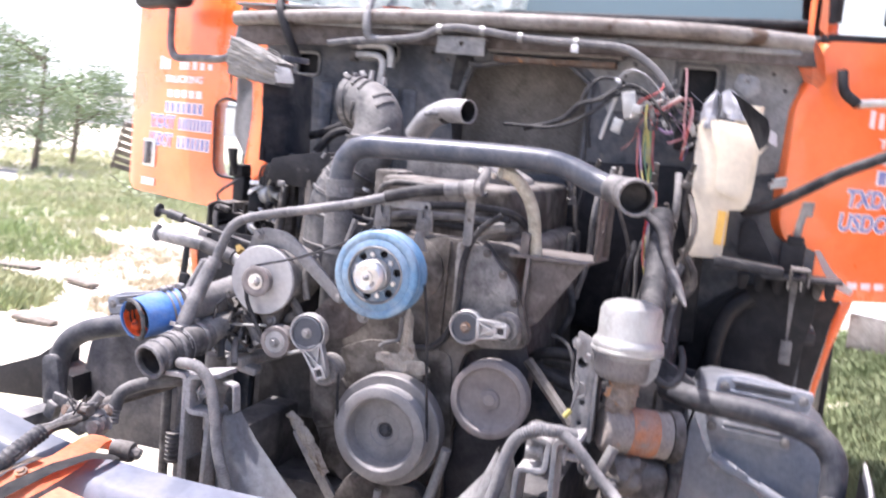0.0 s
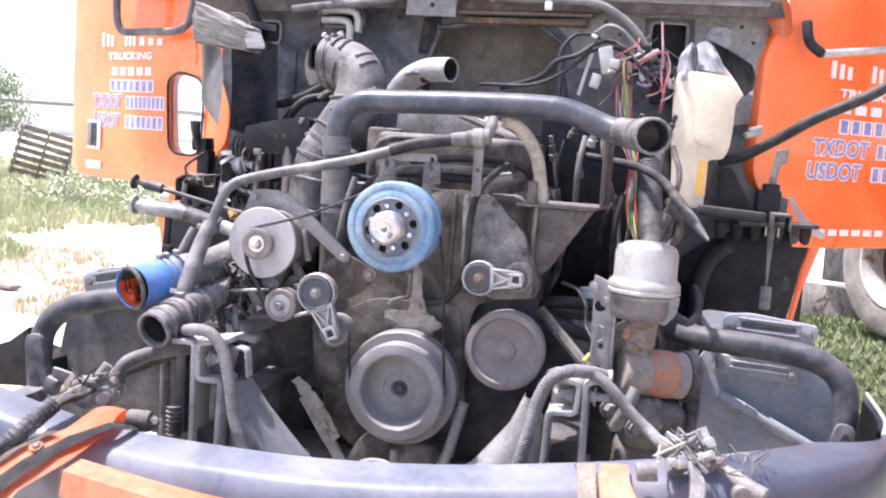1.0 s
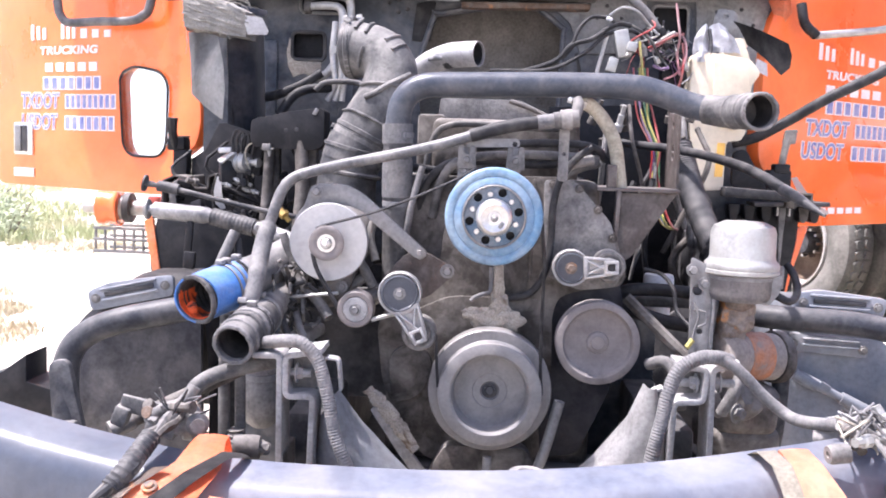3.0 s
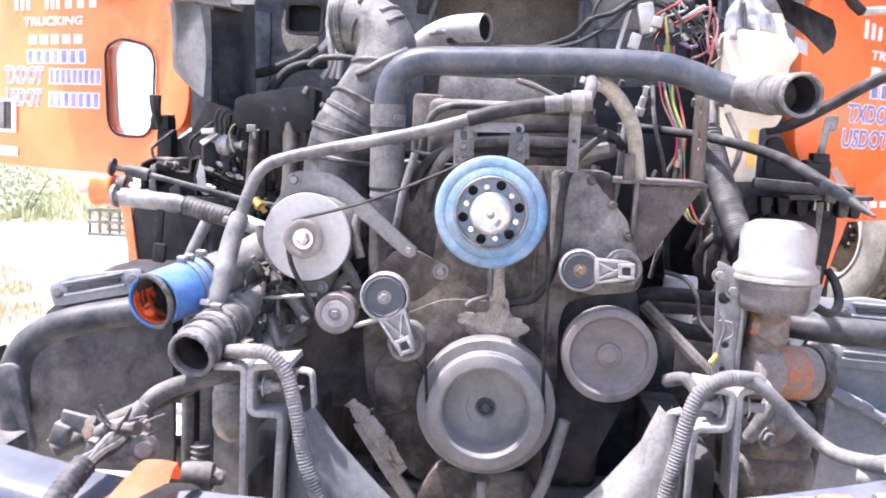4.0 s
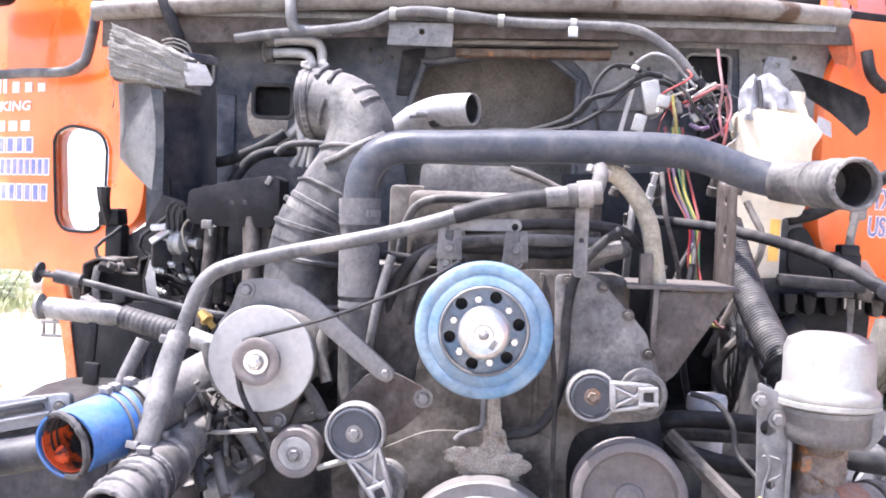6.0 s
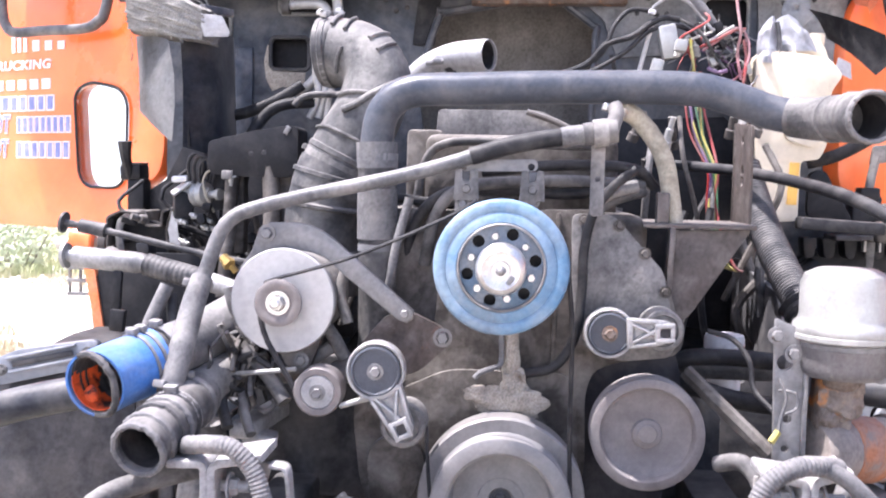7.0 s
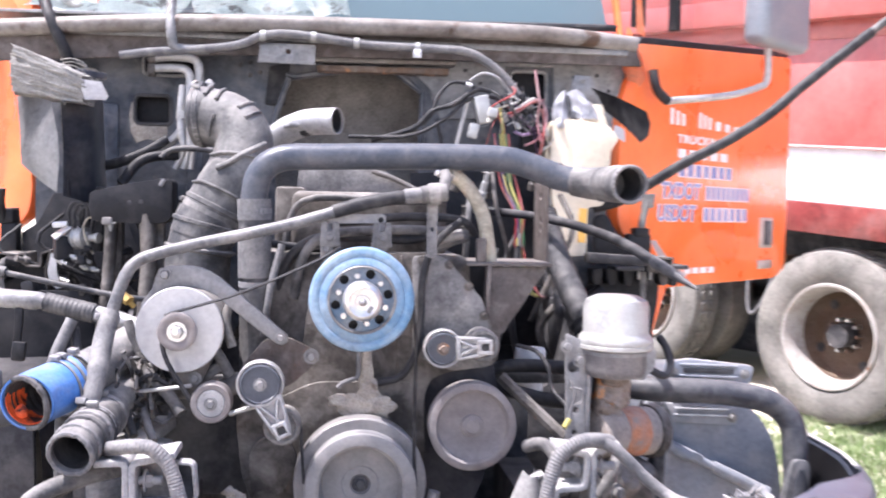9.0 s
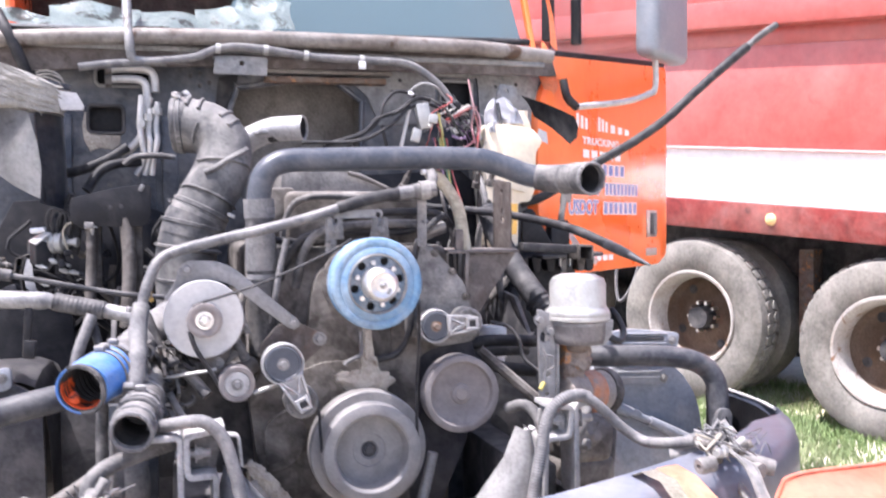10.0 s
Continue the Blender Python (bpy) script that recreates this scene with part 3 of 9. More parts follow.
for x, z in [(0.30, 1.84), (0.33, 1.80), (0.36, 1.84), (0.41, 1.80), (0.72, 1.83), (0.76, 1.80), (0.80, 1.84), (0.84, 1.79), (-0.33, 1.84), (-0.30, 1.81), (-0.33, 1.80), (-0.36, 1.83)]:
    part("rivet", lathe([(0, 0.005), (0.005, 0.004), (0.007, 0)], (x, FRONT - 0.012, z), (0, -1, 0), 10), DARK, cab)
# pressed ribs of the left half
for x in (-0.76, -0.50, -0.43):
    part("pressed_rib", box((x, FRONT - 0.003, 1.42), (0.05, 0.012, 0.55), (0, 0, 0), 0.005), FIREWALL, cab)
part("lower_bulkhead", box((-0.02, FRONT + 0.05, 0.80), (2.02, 0.08, 0.30), bevel=0.01), DARK, cab)

# cowl: a rolled lip over the firewall, and the shelf up to the windshield
cowl = thing("cowl", (0, 1.0, 1.9), "weathered cowl lip with peeling paint and rust", "cowl panel")
part("lip", tube([(-1.10, 0.99, 1.895), (-0.6, 0.95, 1.925), (-0.2, 0.935, 1.935), (0.3, 0.935, 1.94), (0.62, 0.95, 1.94), (0.90, 1.0, 1.93)], 0.026, 12, 0.05), COWL, cowl)
part("lip_skirt", slab([(-1.08, 1.80), (-1.08, 1.90), (-0.5, 1.925), (0.3, 1.93), (0.90, 1.925), (0.92, 1.86), (0.2, 1.855), (-0.4, 1.845)], 0.99, 0.012), BROWN_PLATE, cowl)
part("shelf", slab([(-1.10, 0.98), (-0.2, 0.94), (0.6, 0.95), (0.92, 1.0), (0.92, 1.20), (-1.08, 1.20)], 1.945, 0.01, axis="z", bevel=0.002), GALV, cowl)
part("roof_of_bay", box((-0.08, 1.06, 1.90), (1.90, 0.16, 0.02)), GALV, cowl)

windshield = thing("windshield", (0, 1.2, 1.97), "sloped cab windshield glass above the cowl", "windshield")
g = part("pane", slab([(-0.20, 1.985), (0.865, 2.02), (0.80, 2.75), (-0.30, 2.75), (-0.34, 2.40), (-0.16, 2.20), (-0.24, 2.06)], 0.0, 0.006, bevel=0), GLASS_DUSTY_SKY, windshield, "dusty glass with the sky's tone painted in, broken off at one side")
for v in g.data.vertices:
    v.co.y += 1.18 + v.co.z * 0.45
g.visible_shadow = False
SHARDS = material("crazed laminated glass", (0.34, 0.40, 0.40), 0.3, 0.0, (0.20, 0.26, 0.26), 9, 0.9, 0.35, 0.5, (0.06, 0.065, 0.065), 14, 0.55)
part("gasket", tube([(-1.0, 1.17, 1.965), (-0.3, 1.155, 1.985), (0.3, 1.155, 2.0), (0.89, 1.17, 2.015)], 0.012, 8, 0.05), RUBBER, windshield)

shell = thing("cab_shell", (0, 2.2, 0.9), "orange cab side pillars, roof and back wall", "cab body")
for sx, xx in ((-1, -1.08), (1, 1.02)):
    px = xx - 0.03 if sx < 0 else 0.885
    part("pillar", slab([(1.13, 1.95), (1.16, 1.95), (1.55, 2.85), (1.50, 2.85)], px, 0.06 if sx < 0 else 0.018, axis="x"), ORANGE, shell)
    part("rear_side", box((xx, 2.65, 1.85), (0.05, 0.6, 2.0), bevel=0.02), ORANGE, shell)
part("back_wall", box((-0.03, 2.95, 1.85), (2.1, 0.05, 2.0)), DARK, shell)
part("roof", slab([(-1.10, 1.45), (1.04, 1.45), (1.04, 2.98), (-1.10, 2.98)], 2.83, 0.05, axis="z", bevel=0.02), ORANGE, shell)
part("floor_pan", slab([(-1.10, 1.16), (1.04, 1.16), (1.04, 2.98), (-1.10, 2.98)], 0.98, 0.04, axis="z"), DARK, shell)
part("dashboard", box((-0.03, 1.62, 1.80), (1.95, 0.45, 0.25), bevel=0.06, seg=4), HOSE, shell)


# ---- doors ----
def letters(text, size, m, mat, parent, squeeze=1.0, fat=0.0):
    """Flat lettering, 2 mm proud."""
    c = bpy.data.curves.new("lettering", "FONT")
    c.body, c.size, c.extrude, c.space_character = text, size, 0.0008, 1.05
    c.shear, c.offset = 0.10, fat
    ob = bpy.data.objects.new("lettering", c)
    me = bpy.data.meshes.new_from_object(ob)
    bpy.data.objects.remove(ob)
    me.transform(Matrix.Diagonal((squeeze, 1, 1, 1)))
    me.transform(m)
    bm = bmesh.new()
    bm.from_mesh(me)
    bpy.data.meshes.remove(me)
    return part("lettering", bm, mat, parent)


def door(side, hinge, angle):
    """A cab door standing open: u runs from the hinge to the latch edge, v up; its outer face looks forward."""
    out = Vector((side * math.cos(radians(angle)), math.sin(radians(angle)), 0))
    face = Vector((side * math.sin(radians(angle)), -math.cos(radians(angle)), 0))
    m = Matrix((out, face, Vector((0, 0, 1)))).transposed().to_4x4()
    m = Matrix.Translation(hinge) @ m
    d = thing("cab_door", hinge, "open orange cab door with lettering and a peep window" if side < 0 else "open orange cab door with lettering and pull latch", "truck door", "cab doors")

    def put(name, bm, mat, parent=None, label=""):
        return part(name, moved(bm, m), mat, parent or d, label)

    W = 1.10 if side < 0 else 1.158
    TOP = (0.86, 0.86) if side < 0 else (0.83, 0.93)
    body = [(0.03, 0.62), (0.05, 0.42), (0.13, 0.36), (0.17, 0.28), (0.13, 0.20), (0.05, 0.19), (0.02, 0.12), (0.02, 0.0), (0.22, -0.005), (1.06, 0.0), (W, 0.04), (W + 0.005, 0.45), (W - 0.005, TOP[1]), (0.0, TOP[0])]
    if side < 0:
        body[:8] = [(0.03, 0.62), (0.045, 0.42), (0.005, 0.34), (0.0, 0.25), (0.02, 0.18), (0.06, 0.15), (0.10, 0.13), (0.11, 0.0)]
    else:
        body[:8] = [(-0.09, 0.62), (-0.095, 0.42), (-0.095, 0.25), (-0.075, 0.20), (-0.03, 0.165), (0.01, 0.145), (0.02, 0.10), (0.02, 0.0)]
    win = rounded([(0.16, 0.13), (0.37, 0.13), (0.39, 0.42), (0.32, 0.45), (0.15, 0.42)], 0.07, 5)
    bm = bmesh.new()

    def ring(pts):
        vs = [bm.verts.new((p[0], 0, p[1])) for p in pts]
        for a, b in zip(vs, vs[1:] + vs[:1]):
            bm.edges.new((a, b))

    ring(rounded(body, 0.03, 3))
    if side < 0:
        ring(win)
    bmesh.ops.triangle_fill(bm, use_beauty=True, use_dissolve=False, edges=bm.edges[:])
    got = bmesh.ops.extrude_face_region(bm, geom=bm.faces[:])
    bmesh.ops.translate(bm, verts=[v for v in got["geom"] if isinstance(v, bmesh.types.BMVert)], vec=(0, -0.05, 0))
    bmesh.ops.recalc_face_normals(bm, faces=bm.faces)
    sharp = [e for e in bm.edges if len(e.link_faces) == 2 and e.calc_face_angle(0) > 1.2]
    bmesh.ops.bevel(bm, geom=sharp, offset=0.006, segments=2, profile=0.5, affect="EDGES")
    put("skin", bm, ORANGE)
    if side < 0:
        w = put("peep_window", slab(win, -0.010, 0.005, bevel=0), GLASS)
        w.visible_shadow = False
        put("window_gasket", tube([(u, 0.004, v) for u, v in win + win[:2]], 0.0045, 6), RUBBER)
    # upper window frame, glass and drip rail
    for u, v, su, sv in ((0.03, 1.36, 0.035, 0.94), (W - 0.03, 1.36, 0.035, 0.84), (W / 2, 1.80, W, 0.05), (0.26, 1.36, 0.025, 0.90)):
        put("window_frame", box((u, -0.025, v), (su, 0.04, sv)), PLASTIC if su < 1 else ORANGE)
    put("window_seal", slab([(0.0, TOP[0] - 0.005), (W - 0.02, TOP[1] - 0.005), (W - 0.02, TOP[1] + 0.022), (0.0, TOP[0] + 0.022)], -0.035, 0.03, bevel=0.004), PLASTIC)
    w = put("side_glass", slab([(0.05, TOP[0] + 0.01), (W - 0.05, TOP[1] + 0.01), (W - 0.05, 1.78), (0.05, 1.78)], -0.03, 0.005, bevel=0), GLASS)
    w.visible_shadow = False
    # pull latch: recessed pan, frame, paddle
    lu, lv = (0.965, 0.19) if side > 0 else (0.915, 0.18)
    h = put("latch_frame", box((lu, 0.003, lv), (0.11, 0.010, 0.125), bevel=0.004), CHROME, None, "worn bright latch frame")
    put("latch_pan", box((lu - 0.012, 0.0085, lv), (0.028, 0.004, 0.10), bevel=0.001), DARK, h)
    put("latch_paddle", box((lu + 0.022, 0.012, lv), (0.036, 0.008, 0.10), bevel=0.003), STEEL, h)
    put("badge_plate", box((lu, 0.002, lv - 0.13), (0.12, 0.008, 0.035), bevel=0.003), CHROME)
    # lettering: readable words stand; numbers and names are bars
    def word(text, u, v, size, mat, squeeze=1.0):
        turn = Matrix(((1 if side > 0 else -1, 0, 0, 0), (0, 0, 1, 0), (0, 1, 0, 0), (0, 0, 0, 1)))
        if mat is LETTER_BLUE:
            letters(text, size, m @ Matrix.Translation((u, 0.0016, v)) @ turn, LETTER, d, squeeze, 0.0050)
        letters(text, size, m @ Matrix.Translation((u, 0.0028, v)) @ turn, mat, d, squeeze, 0.0014)

    def bar(u0, u1, v, h, mat, proud=0.0015):
        put("lettering_bar", box(((u0 + u1) / 2, proud, v + h / 2), (abs(u1 - u0), 0.0022, h), bevel=0), mat)

    # rows: where each starts from the hinge, how long, and how high
    if side > 0:
        rows = {"us": (0.14, 0.67, 0.235), "tx": (0.16, 0.66, 0.315), "eh": (0.28, 0.40, 0.395), "city": (0.27, 0.38, 0.46), "trade": (0.26, 0.46, 0.515), "name": (0.20, 0.58, 0.575), "note": (0.16, 0.40, 0.04)}
    else:
        rows = {"us": (0.93, 0.52, 0.220), "tx": (0.93, 0.525, 0.300), "eh": (0.80, 0.32, 0.370), "city": (0.79, 0.30, 0.435), "trade": (0.82, 0.42, 0.500), "name": (0.88, 0.50, 0.555), "note": (0.95, 0.02, 0.04)}
    k = 1 if side > 0 else -1

    def digits(row, first, n, high):
        u0, long, v = rows[row]
        a = u0 + k * long * first
        step = k * long * (1 - first) / n
        for j in range(n):
            bar(a + step * (j - 0.08), a + step * (j + 0.78), v - 0.004, high + 0.008, LETTER, 0.0008)
            bar(a + step * (j + 0.08), a + step * (j + 0.62), v, high, LETTER_BLUE, 0.0022)

    word("TXDOT", rows["tx"][0], rows["tx"][2], 0.078, LETTER_BLUE, rows["tx"][1] * 1.45)
    word("USDOT", rows["us"][0], rows["us"][2], 0.078, LETTER_BLUE, rows["us"][1] * 1.45)
    digits("tx", 0.48, 9, 0.046)
    digits("us", 0.48, 7, 0.046)
    digits("eh", 0.0, 7, 0.042)
    word("TRUCKING", rows["trade"][0], rows["trade"][2], 0.040, LETTER, rows["trade"][1] * 3.6)
    u0, long, v = rows["city"]
    for j in range(5):
        bar(u0 + k * long * (j / 5), u0 + k * long * (j / 5 + 0.14), v, 0.032, LETTER)
    # the flourished name becomes plain strokes
    u0, long, v = rows["name"]
    for a0, a1, h in ((0.02, 0.22, 0.058), (0.36, 0.54, 0.058), (0.57, 0.94, 0.034)):
        for q in range(3):
            bar(u0 + k * long * (a0 + (a1 - a0) * q / 3), u0 + k * long * (a0 + (a1 - a0) * (q + 0.55) / 3), v, h * (1 - 0.12 * q), LETTER)
    for j in range(7 if side > 0 else 0):
        bar(rows["note"][0] + j * 0.058, rows["note"][0] + j * 0.058 + 0.042, rows["note"][2], 0.022, LETTER)
    return d, put, m


_, put_l, _ = door(-1, (-1.00, 1.12, 1.16), 27.0)
_, put_r, _ = door(1, (0.95, 1.12, 1.13), 38.5)


def mirror(side, put):
    if side > 0:
        path, at = [(0.045, 0.03, 0.74), (0.050, 0.045, 0.675), (0.095, 0.060, 0.640), (0.15, 0.070, 0.648), (0.36, 0.14, 0.68), (0.495, 0.185, 0.720), (0.530, 0.20, 0.752), (0.530, 0.20, 0.87)], (0.568, 0.215, 1.09)
    else:
        path, at = [(0.17, 0.03, 0.82), (0.19, 0.05, 0.65), (0.21, 0.06, 0.615), (0.26, 0.07, 0.596), (0.40, 0.10, 0.594), (0.51, 0.12, 0.592), (0.545, 0.125, 0.61), (0.56, 0.13, 0.66), (0.565, 0.13, 0.82)], (0.60, 0.15, 1.02)
    if side > 0:
        put("arm_base", tube(path[:3], 0.0165, 10), RUBBER, None, "black rubber arm base")
        path = path[2:]
    put("mirror_arm", tube(path, 0.013 if side > 0 else 0.0155, 10), PIPE_SILVER if side > 0 else PIPE_DUSTY, None, "bent bright mirror arm" if side > 0 else "bent dark mirror arm")
    put("mirror_head", box(at, (0.36, 0.10, 0.46), bevel=0.035, seg=4), MIRROR_SHELL if side > 0 else PLASTIC, None, "grey mirror housing" if side > 0 else "dark mirror housing")
    put("mirror_glass", box((at[0], at[1] - 0.045, at[2]), (0.28, 0.006, 0.41), bevel=0.002), MIRROR)


mirror(1, put_r)
mirror(-1, put_l)


# ---- engine ----
engine = thing("truck_engine", (0, 0.1, 0.5), "big dusty diesel engine with exposed pulleys", "engine")
part("block", box((0.0, 0.62, 0.93), (0.50, 0.96, 0.70), bevel=0.03, seg=3), CAST, engine)
part("cylinder_head", box((0.02, 0.66, 1.34), (0.36, 0.90, 0.16), bevel=0.02, seg=3), CAST, engine)
part("oil_pan", box((0.0, 0.55, 0.50), (0.34, 0.80, 0.24), bevel=0.04, seg=3), CAST, engine)
COVER = [(0.055, 1.285), (0.165, 1.287), (0.271, 1.184), (0.312, 1.062), (0.298, 1.036), (0.20, 1.022), (0.155, 1.006), (0.142, 0.962), (0.146, 0.83), (0.119, 0.72), (0.13, 0.60), (-0.14, 0.60), (-0.20, 0.66), (-0.255, 0.79), (-0.27, 0.92), (-0.235, 1.00), (-0.13, 1.03), (-0.12, 1.15), (-0.10, 1.22)]
part("front_cover", slab(rounded(COVER, 0.02, 3), 0.095, 0.06, bevel=0.006), CAST, engine, "dusty dark front cover")
# near-black plate closes the recess behind the accessory pulley
part("back_plate", slab(rounded([(0.10, 1.04), (0.30, 1.05), (0.315, 0.98), (0.29, 0.78), (0.22, 0.62), (0.09, 0.60)], 0.02, 3), 0.128, 0.012, bevel=0.002), BACKPLATE, engine, "very dark plate behind the accessory pulley")
part("gear_case", slab(rounded([(-0.25, 0.93), (-0.10, 1.0), (0.12, 1.0), (0.13, 0.90), (0.145, 0.74), (0.09, 0.63), (-0.10, 0.63), (-0.22, 0.72)], 0.03, 4), 0.088, 0.026, bevel=0.002), CAST, engine)
part("side_plate", slab(rounded([(0.11, 1.28), (0.18, 1.28), (0.268, 1.185), (0.295, 1.06), (0.285, 1.036), (0.20, 1.026), (0.115, 1.06)], 0.012, 3), 0.078, 0.02, bevel=0.003), CAST_LIGHT, engine, "dusty flat cover plate")
for x, z in [(0.13, 1.27), (0.19, 1.262), (0.235, 1.215), (0.272, 1.15), (0.285, 1.09)]:
    part("bolt", bolt((x, 0.076, z), 0.007, 0.006), CAST, engine)
# water pump boss behind the fan drive, with the cast volute
part("pump_housing", lathe([(0.0, 0.0), (0.085, 0.0), (0.085, 0.012), (0.07, 0.02), (0.05, 0.03), (0.045, 0.12), (0.0, 0.12)], (-0.008, 0.10, 1.195), (0, -1, 0), 36), CAST, engine)
part("cover_rib", slab([(0.083, 1.28), (0.091, 1.28), (0.088, 1.0), (0.080, 1.0)], 0.088, 0.01, bevel=0.002), CAST, engine)
part("front_mount", slab(rounded([(-0.10, 0.66), (0.09, 0.66), (0.13, 0.58), (0.16, 0.48), (0.07, 0.50), (-0.06, 0.50), (-0.14, 0.58)], 0.02, 3), 0.02, 0.05), CAST, engine)
# gasket lump, a scraped dirty patch with a hanging wire
rng = random.Random(3)


def lump(at, size, seed, cuts=3):
    bm = bmesh.new()
    bmesh.ops.create_icosphere(bm, subdivisions=cuts, radius=1.0)
    for v in bm.verts:
        v.co *= 1.0 + 0.35 * noise.noise(v.co * 2.2 + Vector((seed, 0, 0))) + 0.12 * noise.noise(v.co * 7 + Vector((seed, 5, 0)))
    bmesh.ops.scale(bm, vec=size, verts=bm.verts)
    return moved(bm, Matrix.Translation(at))


part("caked_dirt", joined(lump((0.012, 0.058, 0.953), (0.060, 0.018, 0.030), 1, 4), lump((0.018, 0.056, 0.985), (0.022, 0.014, 0.030), 6, 4), lump((0.010, 0.058, 1.035), (0.015, 0.012, 0.055), 2, 4), lump((-0.045, 0.058, 0.965), (0.025, 0.012, 0.014), 4)), CRUD, engine, "caked lump of grease and dust")
part("plug_wire", tube([(-0.050, 0.03, 0.998), (-0.040, 0.03, 1.008), (-0.018, 0.035, 1.016), (-0.006, 0.045, 1.022), (-0.006, 0.05, 1.075)], 0.0048, 8), HOSE_PALE, engine, "pale hooked wire")
part("patch", slab(rounded([(-0.24, 0.86), (-0.17, 0.90), (-0.13, 0.84), (-0.16, 0.76), (-0.23, 0.74)], 0.03, 4), 0.068, 0.02, bevel=0.006), CAST, engine)
# lower arms either side of the crank
def sheet_strip(line, wide, y, deep):
    """A flat strip along (x, z) points, facing forward."""
    left, right = [], []
    for i, p in enumerate(line):
        a, b = Vector(line[max(0, i - 1)]), Vector(line[min(len(line) - 1, i + 1)])
        n = Vector((-(b - a).y, (b - a).x)).normalized() * wide / 2
        left.append(tuple(Vector(p) + n))
        right.append(tuple(Vector(p) - n))
    return slab(left + right[::-1], y, deep, bevel=0.004)


part("lower_arm", sheet_strip([(-0.264, 0.737), (-0.232, 0.690), (-0.195, 0.635), (-0.135, 0.555)], 0.029, 0.040, 0.014), BRACKET, engine, "dusty pale flat arm")
crust = bmesh.new()
side_l = []
for k in range(34):
    q = k / 33
    p = Vector((-0.284 + 0.118 * q, 0.031, 0.782 - 0.142 * q ** 1.2))
    w_ = 0.012 + 0.010 * noise.noise(Vector((k * 0.55, 3, 0))) + 0.006 * math.sin(q * math.pi)
    row = []
    for m_ in range(7):
        f = (m_ - 3) / 3
        v = p + Vector((0.76, 0, 0.65)) * w_ * f
        v.y -= 0.010 * (1 - f * f) * (0.7 + 0.9 * noise.noise(v * 55)) + 0.004 * noise.noise(v * 160)
        row.append(crust.verts.new(v))
    if side_l:
        for a, b, c, d in zip(side_l, side_l[1:], row[1:], row):
            crust.faces.new((a, b, c, d))
    side_l = row
part("caked_dirt", crust, CRUD, engine, "crust of dry dirt along the arm")
part("support_rod", tube([(0.16, 0.0, 0.78), (0.13, 0.0, 0.66), (0.10, 0.0, 0.58)], 0.013, 10), STEEL, engine)
part("centre_stud", tube([(0.0, -0.02, 0.65), (0.0, -0.03, 0.52)], 0.010, 10), STEEL, engine)
part("lower_boss", lathe([(0, 0.01), (0.02, 0.01), (0.022, 0.016), (0.05, 0.016), (0.055, 0.01), (0.055, -0.01), (0, -0.01)], (0.06, -0.14, 0.60), (0, -0.3, 0.95), 28), CAST_LIGHT, engine)


def ribs(r, y0, y1, n, depth=0.003):
    """Profile of a ribbed rim between two heights."""
    out = []
    for k in range(n):
        a = y0 + (y1 - y0) * k / n
        b = y0 + (y1 - y0) * (k + 0.5) / n
        out += [(r, a), (r - depth, b)]
    return out + [(r, y1)]


# crank pulley and damper; height runs towards the front
crank = thing("crank_pulley", (0, 0, 0.8), "big grey crankshaft pulley with vibration damper", "pulley")
part("damper", lathe([(0, -0.07), (0.06, -0.07), (0.06, -0.045), (0.138, -0.045), (0.140, -0.04), (0.140, 0.005), (0.137, 0.008), (0.112, 0.008), (0.110, 0.004), (0, 0.004)], (0, 0, 0.8), seg=64), PULLEY, crank)
part("pulley", lathe([(0, 0.0), (0.105, 0.0), (0.108, 0.004)] + ribs(0.117, 0.006, 0.044, 7) + [(0.116, 0.050), (0.113, 0.052), (0.092, 0.052), (0.087, 0.048), (0.083, 0.016), (0.080, 0.012), (0.040, 0.012), (0.038, 0.010), (0.022, 0.010), (0.018, 0.004), (0, 0.003)], (0, 0, 0.8), seg=64), PULLEY, crank)
part("hub_bolt", bolt((0, -0.003, 0.8), 0.012, 0.010), DARK, crank)

# accessory pulley
acc = thing("accessory_pulley", (0.244, 0.05, 0.912), "flat grey accessory drive pulley", "pulley")
part("pulley", lathe([(0, -0.06), (0.05, -0.06), (0.05, -0.03), (0.093, -0.03)] + ribs(0.096, -0.028, 0.012, 7) + [(0.096, 0.018), (0.093, 0.020), (0.081, 0.020), (0.078, 0.017), (0.076, 0.008), (0.073, 0.006), (0.026, 0.006), (0.024, 0.012), (0.018, 0.014), (0, 0.014)], (0.244, 0.045, 0.912), seg=60), PULLEY_BROWN, acc)
part("hub", lathe([(0, 0.0165), (0.015, 0.0165), (0.0175, 0.0145), (0.018, 0.012)], (0.244, 0.045, 0.912), seg=28), PULLEY_BROWN, acc)
part("pump_neck", lathe([(0.05, 0), (0.05, 0.2)], (0.244, 0.30, 0.912), seg=24), CAST, acc)
part("pump_body", lathe([(0, 0), (0.06, 0), (0.06, 0.14), (0, 0.14)], (0.244, 0.24, 0.912), seg=24), CAST, acc)

# fan drive
fan = thing("fan_drive", (-0.008, -0.1, 1.2), "blue fan drive pulley with a bright hub", "fan drive")
FX, FZ = -0.008, 1.204
part("drum", lathe([(0.0, 0.02), (0.097, 0.02)] + ribs(0.1005, 0.024, 0.075, 6, 0.0035) + [(0.103, 0.082), (0.103, 0.090), (0.1015, 0.095), (0.098, 0.0975), (0.090, 0.0985), (0.0855, 0.0975), (0.084, 0.0960), (0.082, 0.0975), (0.072, 0.1005), (0.068, 0.1010), (0.066, 0.098), (0.063, 0.074), (0, 0.074)], (FX, -0.055, FZ), seg=72), BLUE, fan, "faded blue paint")
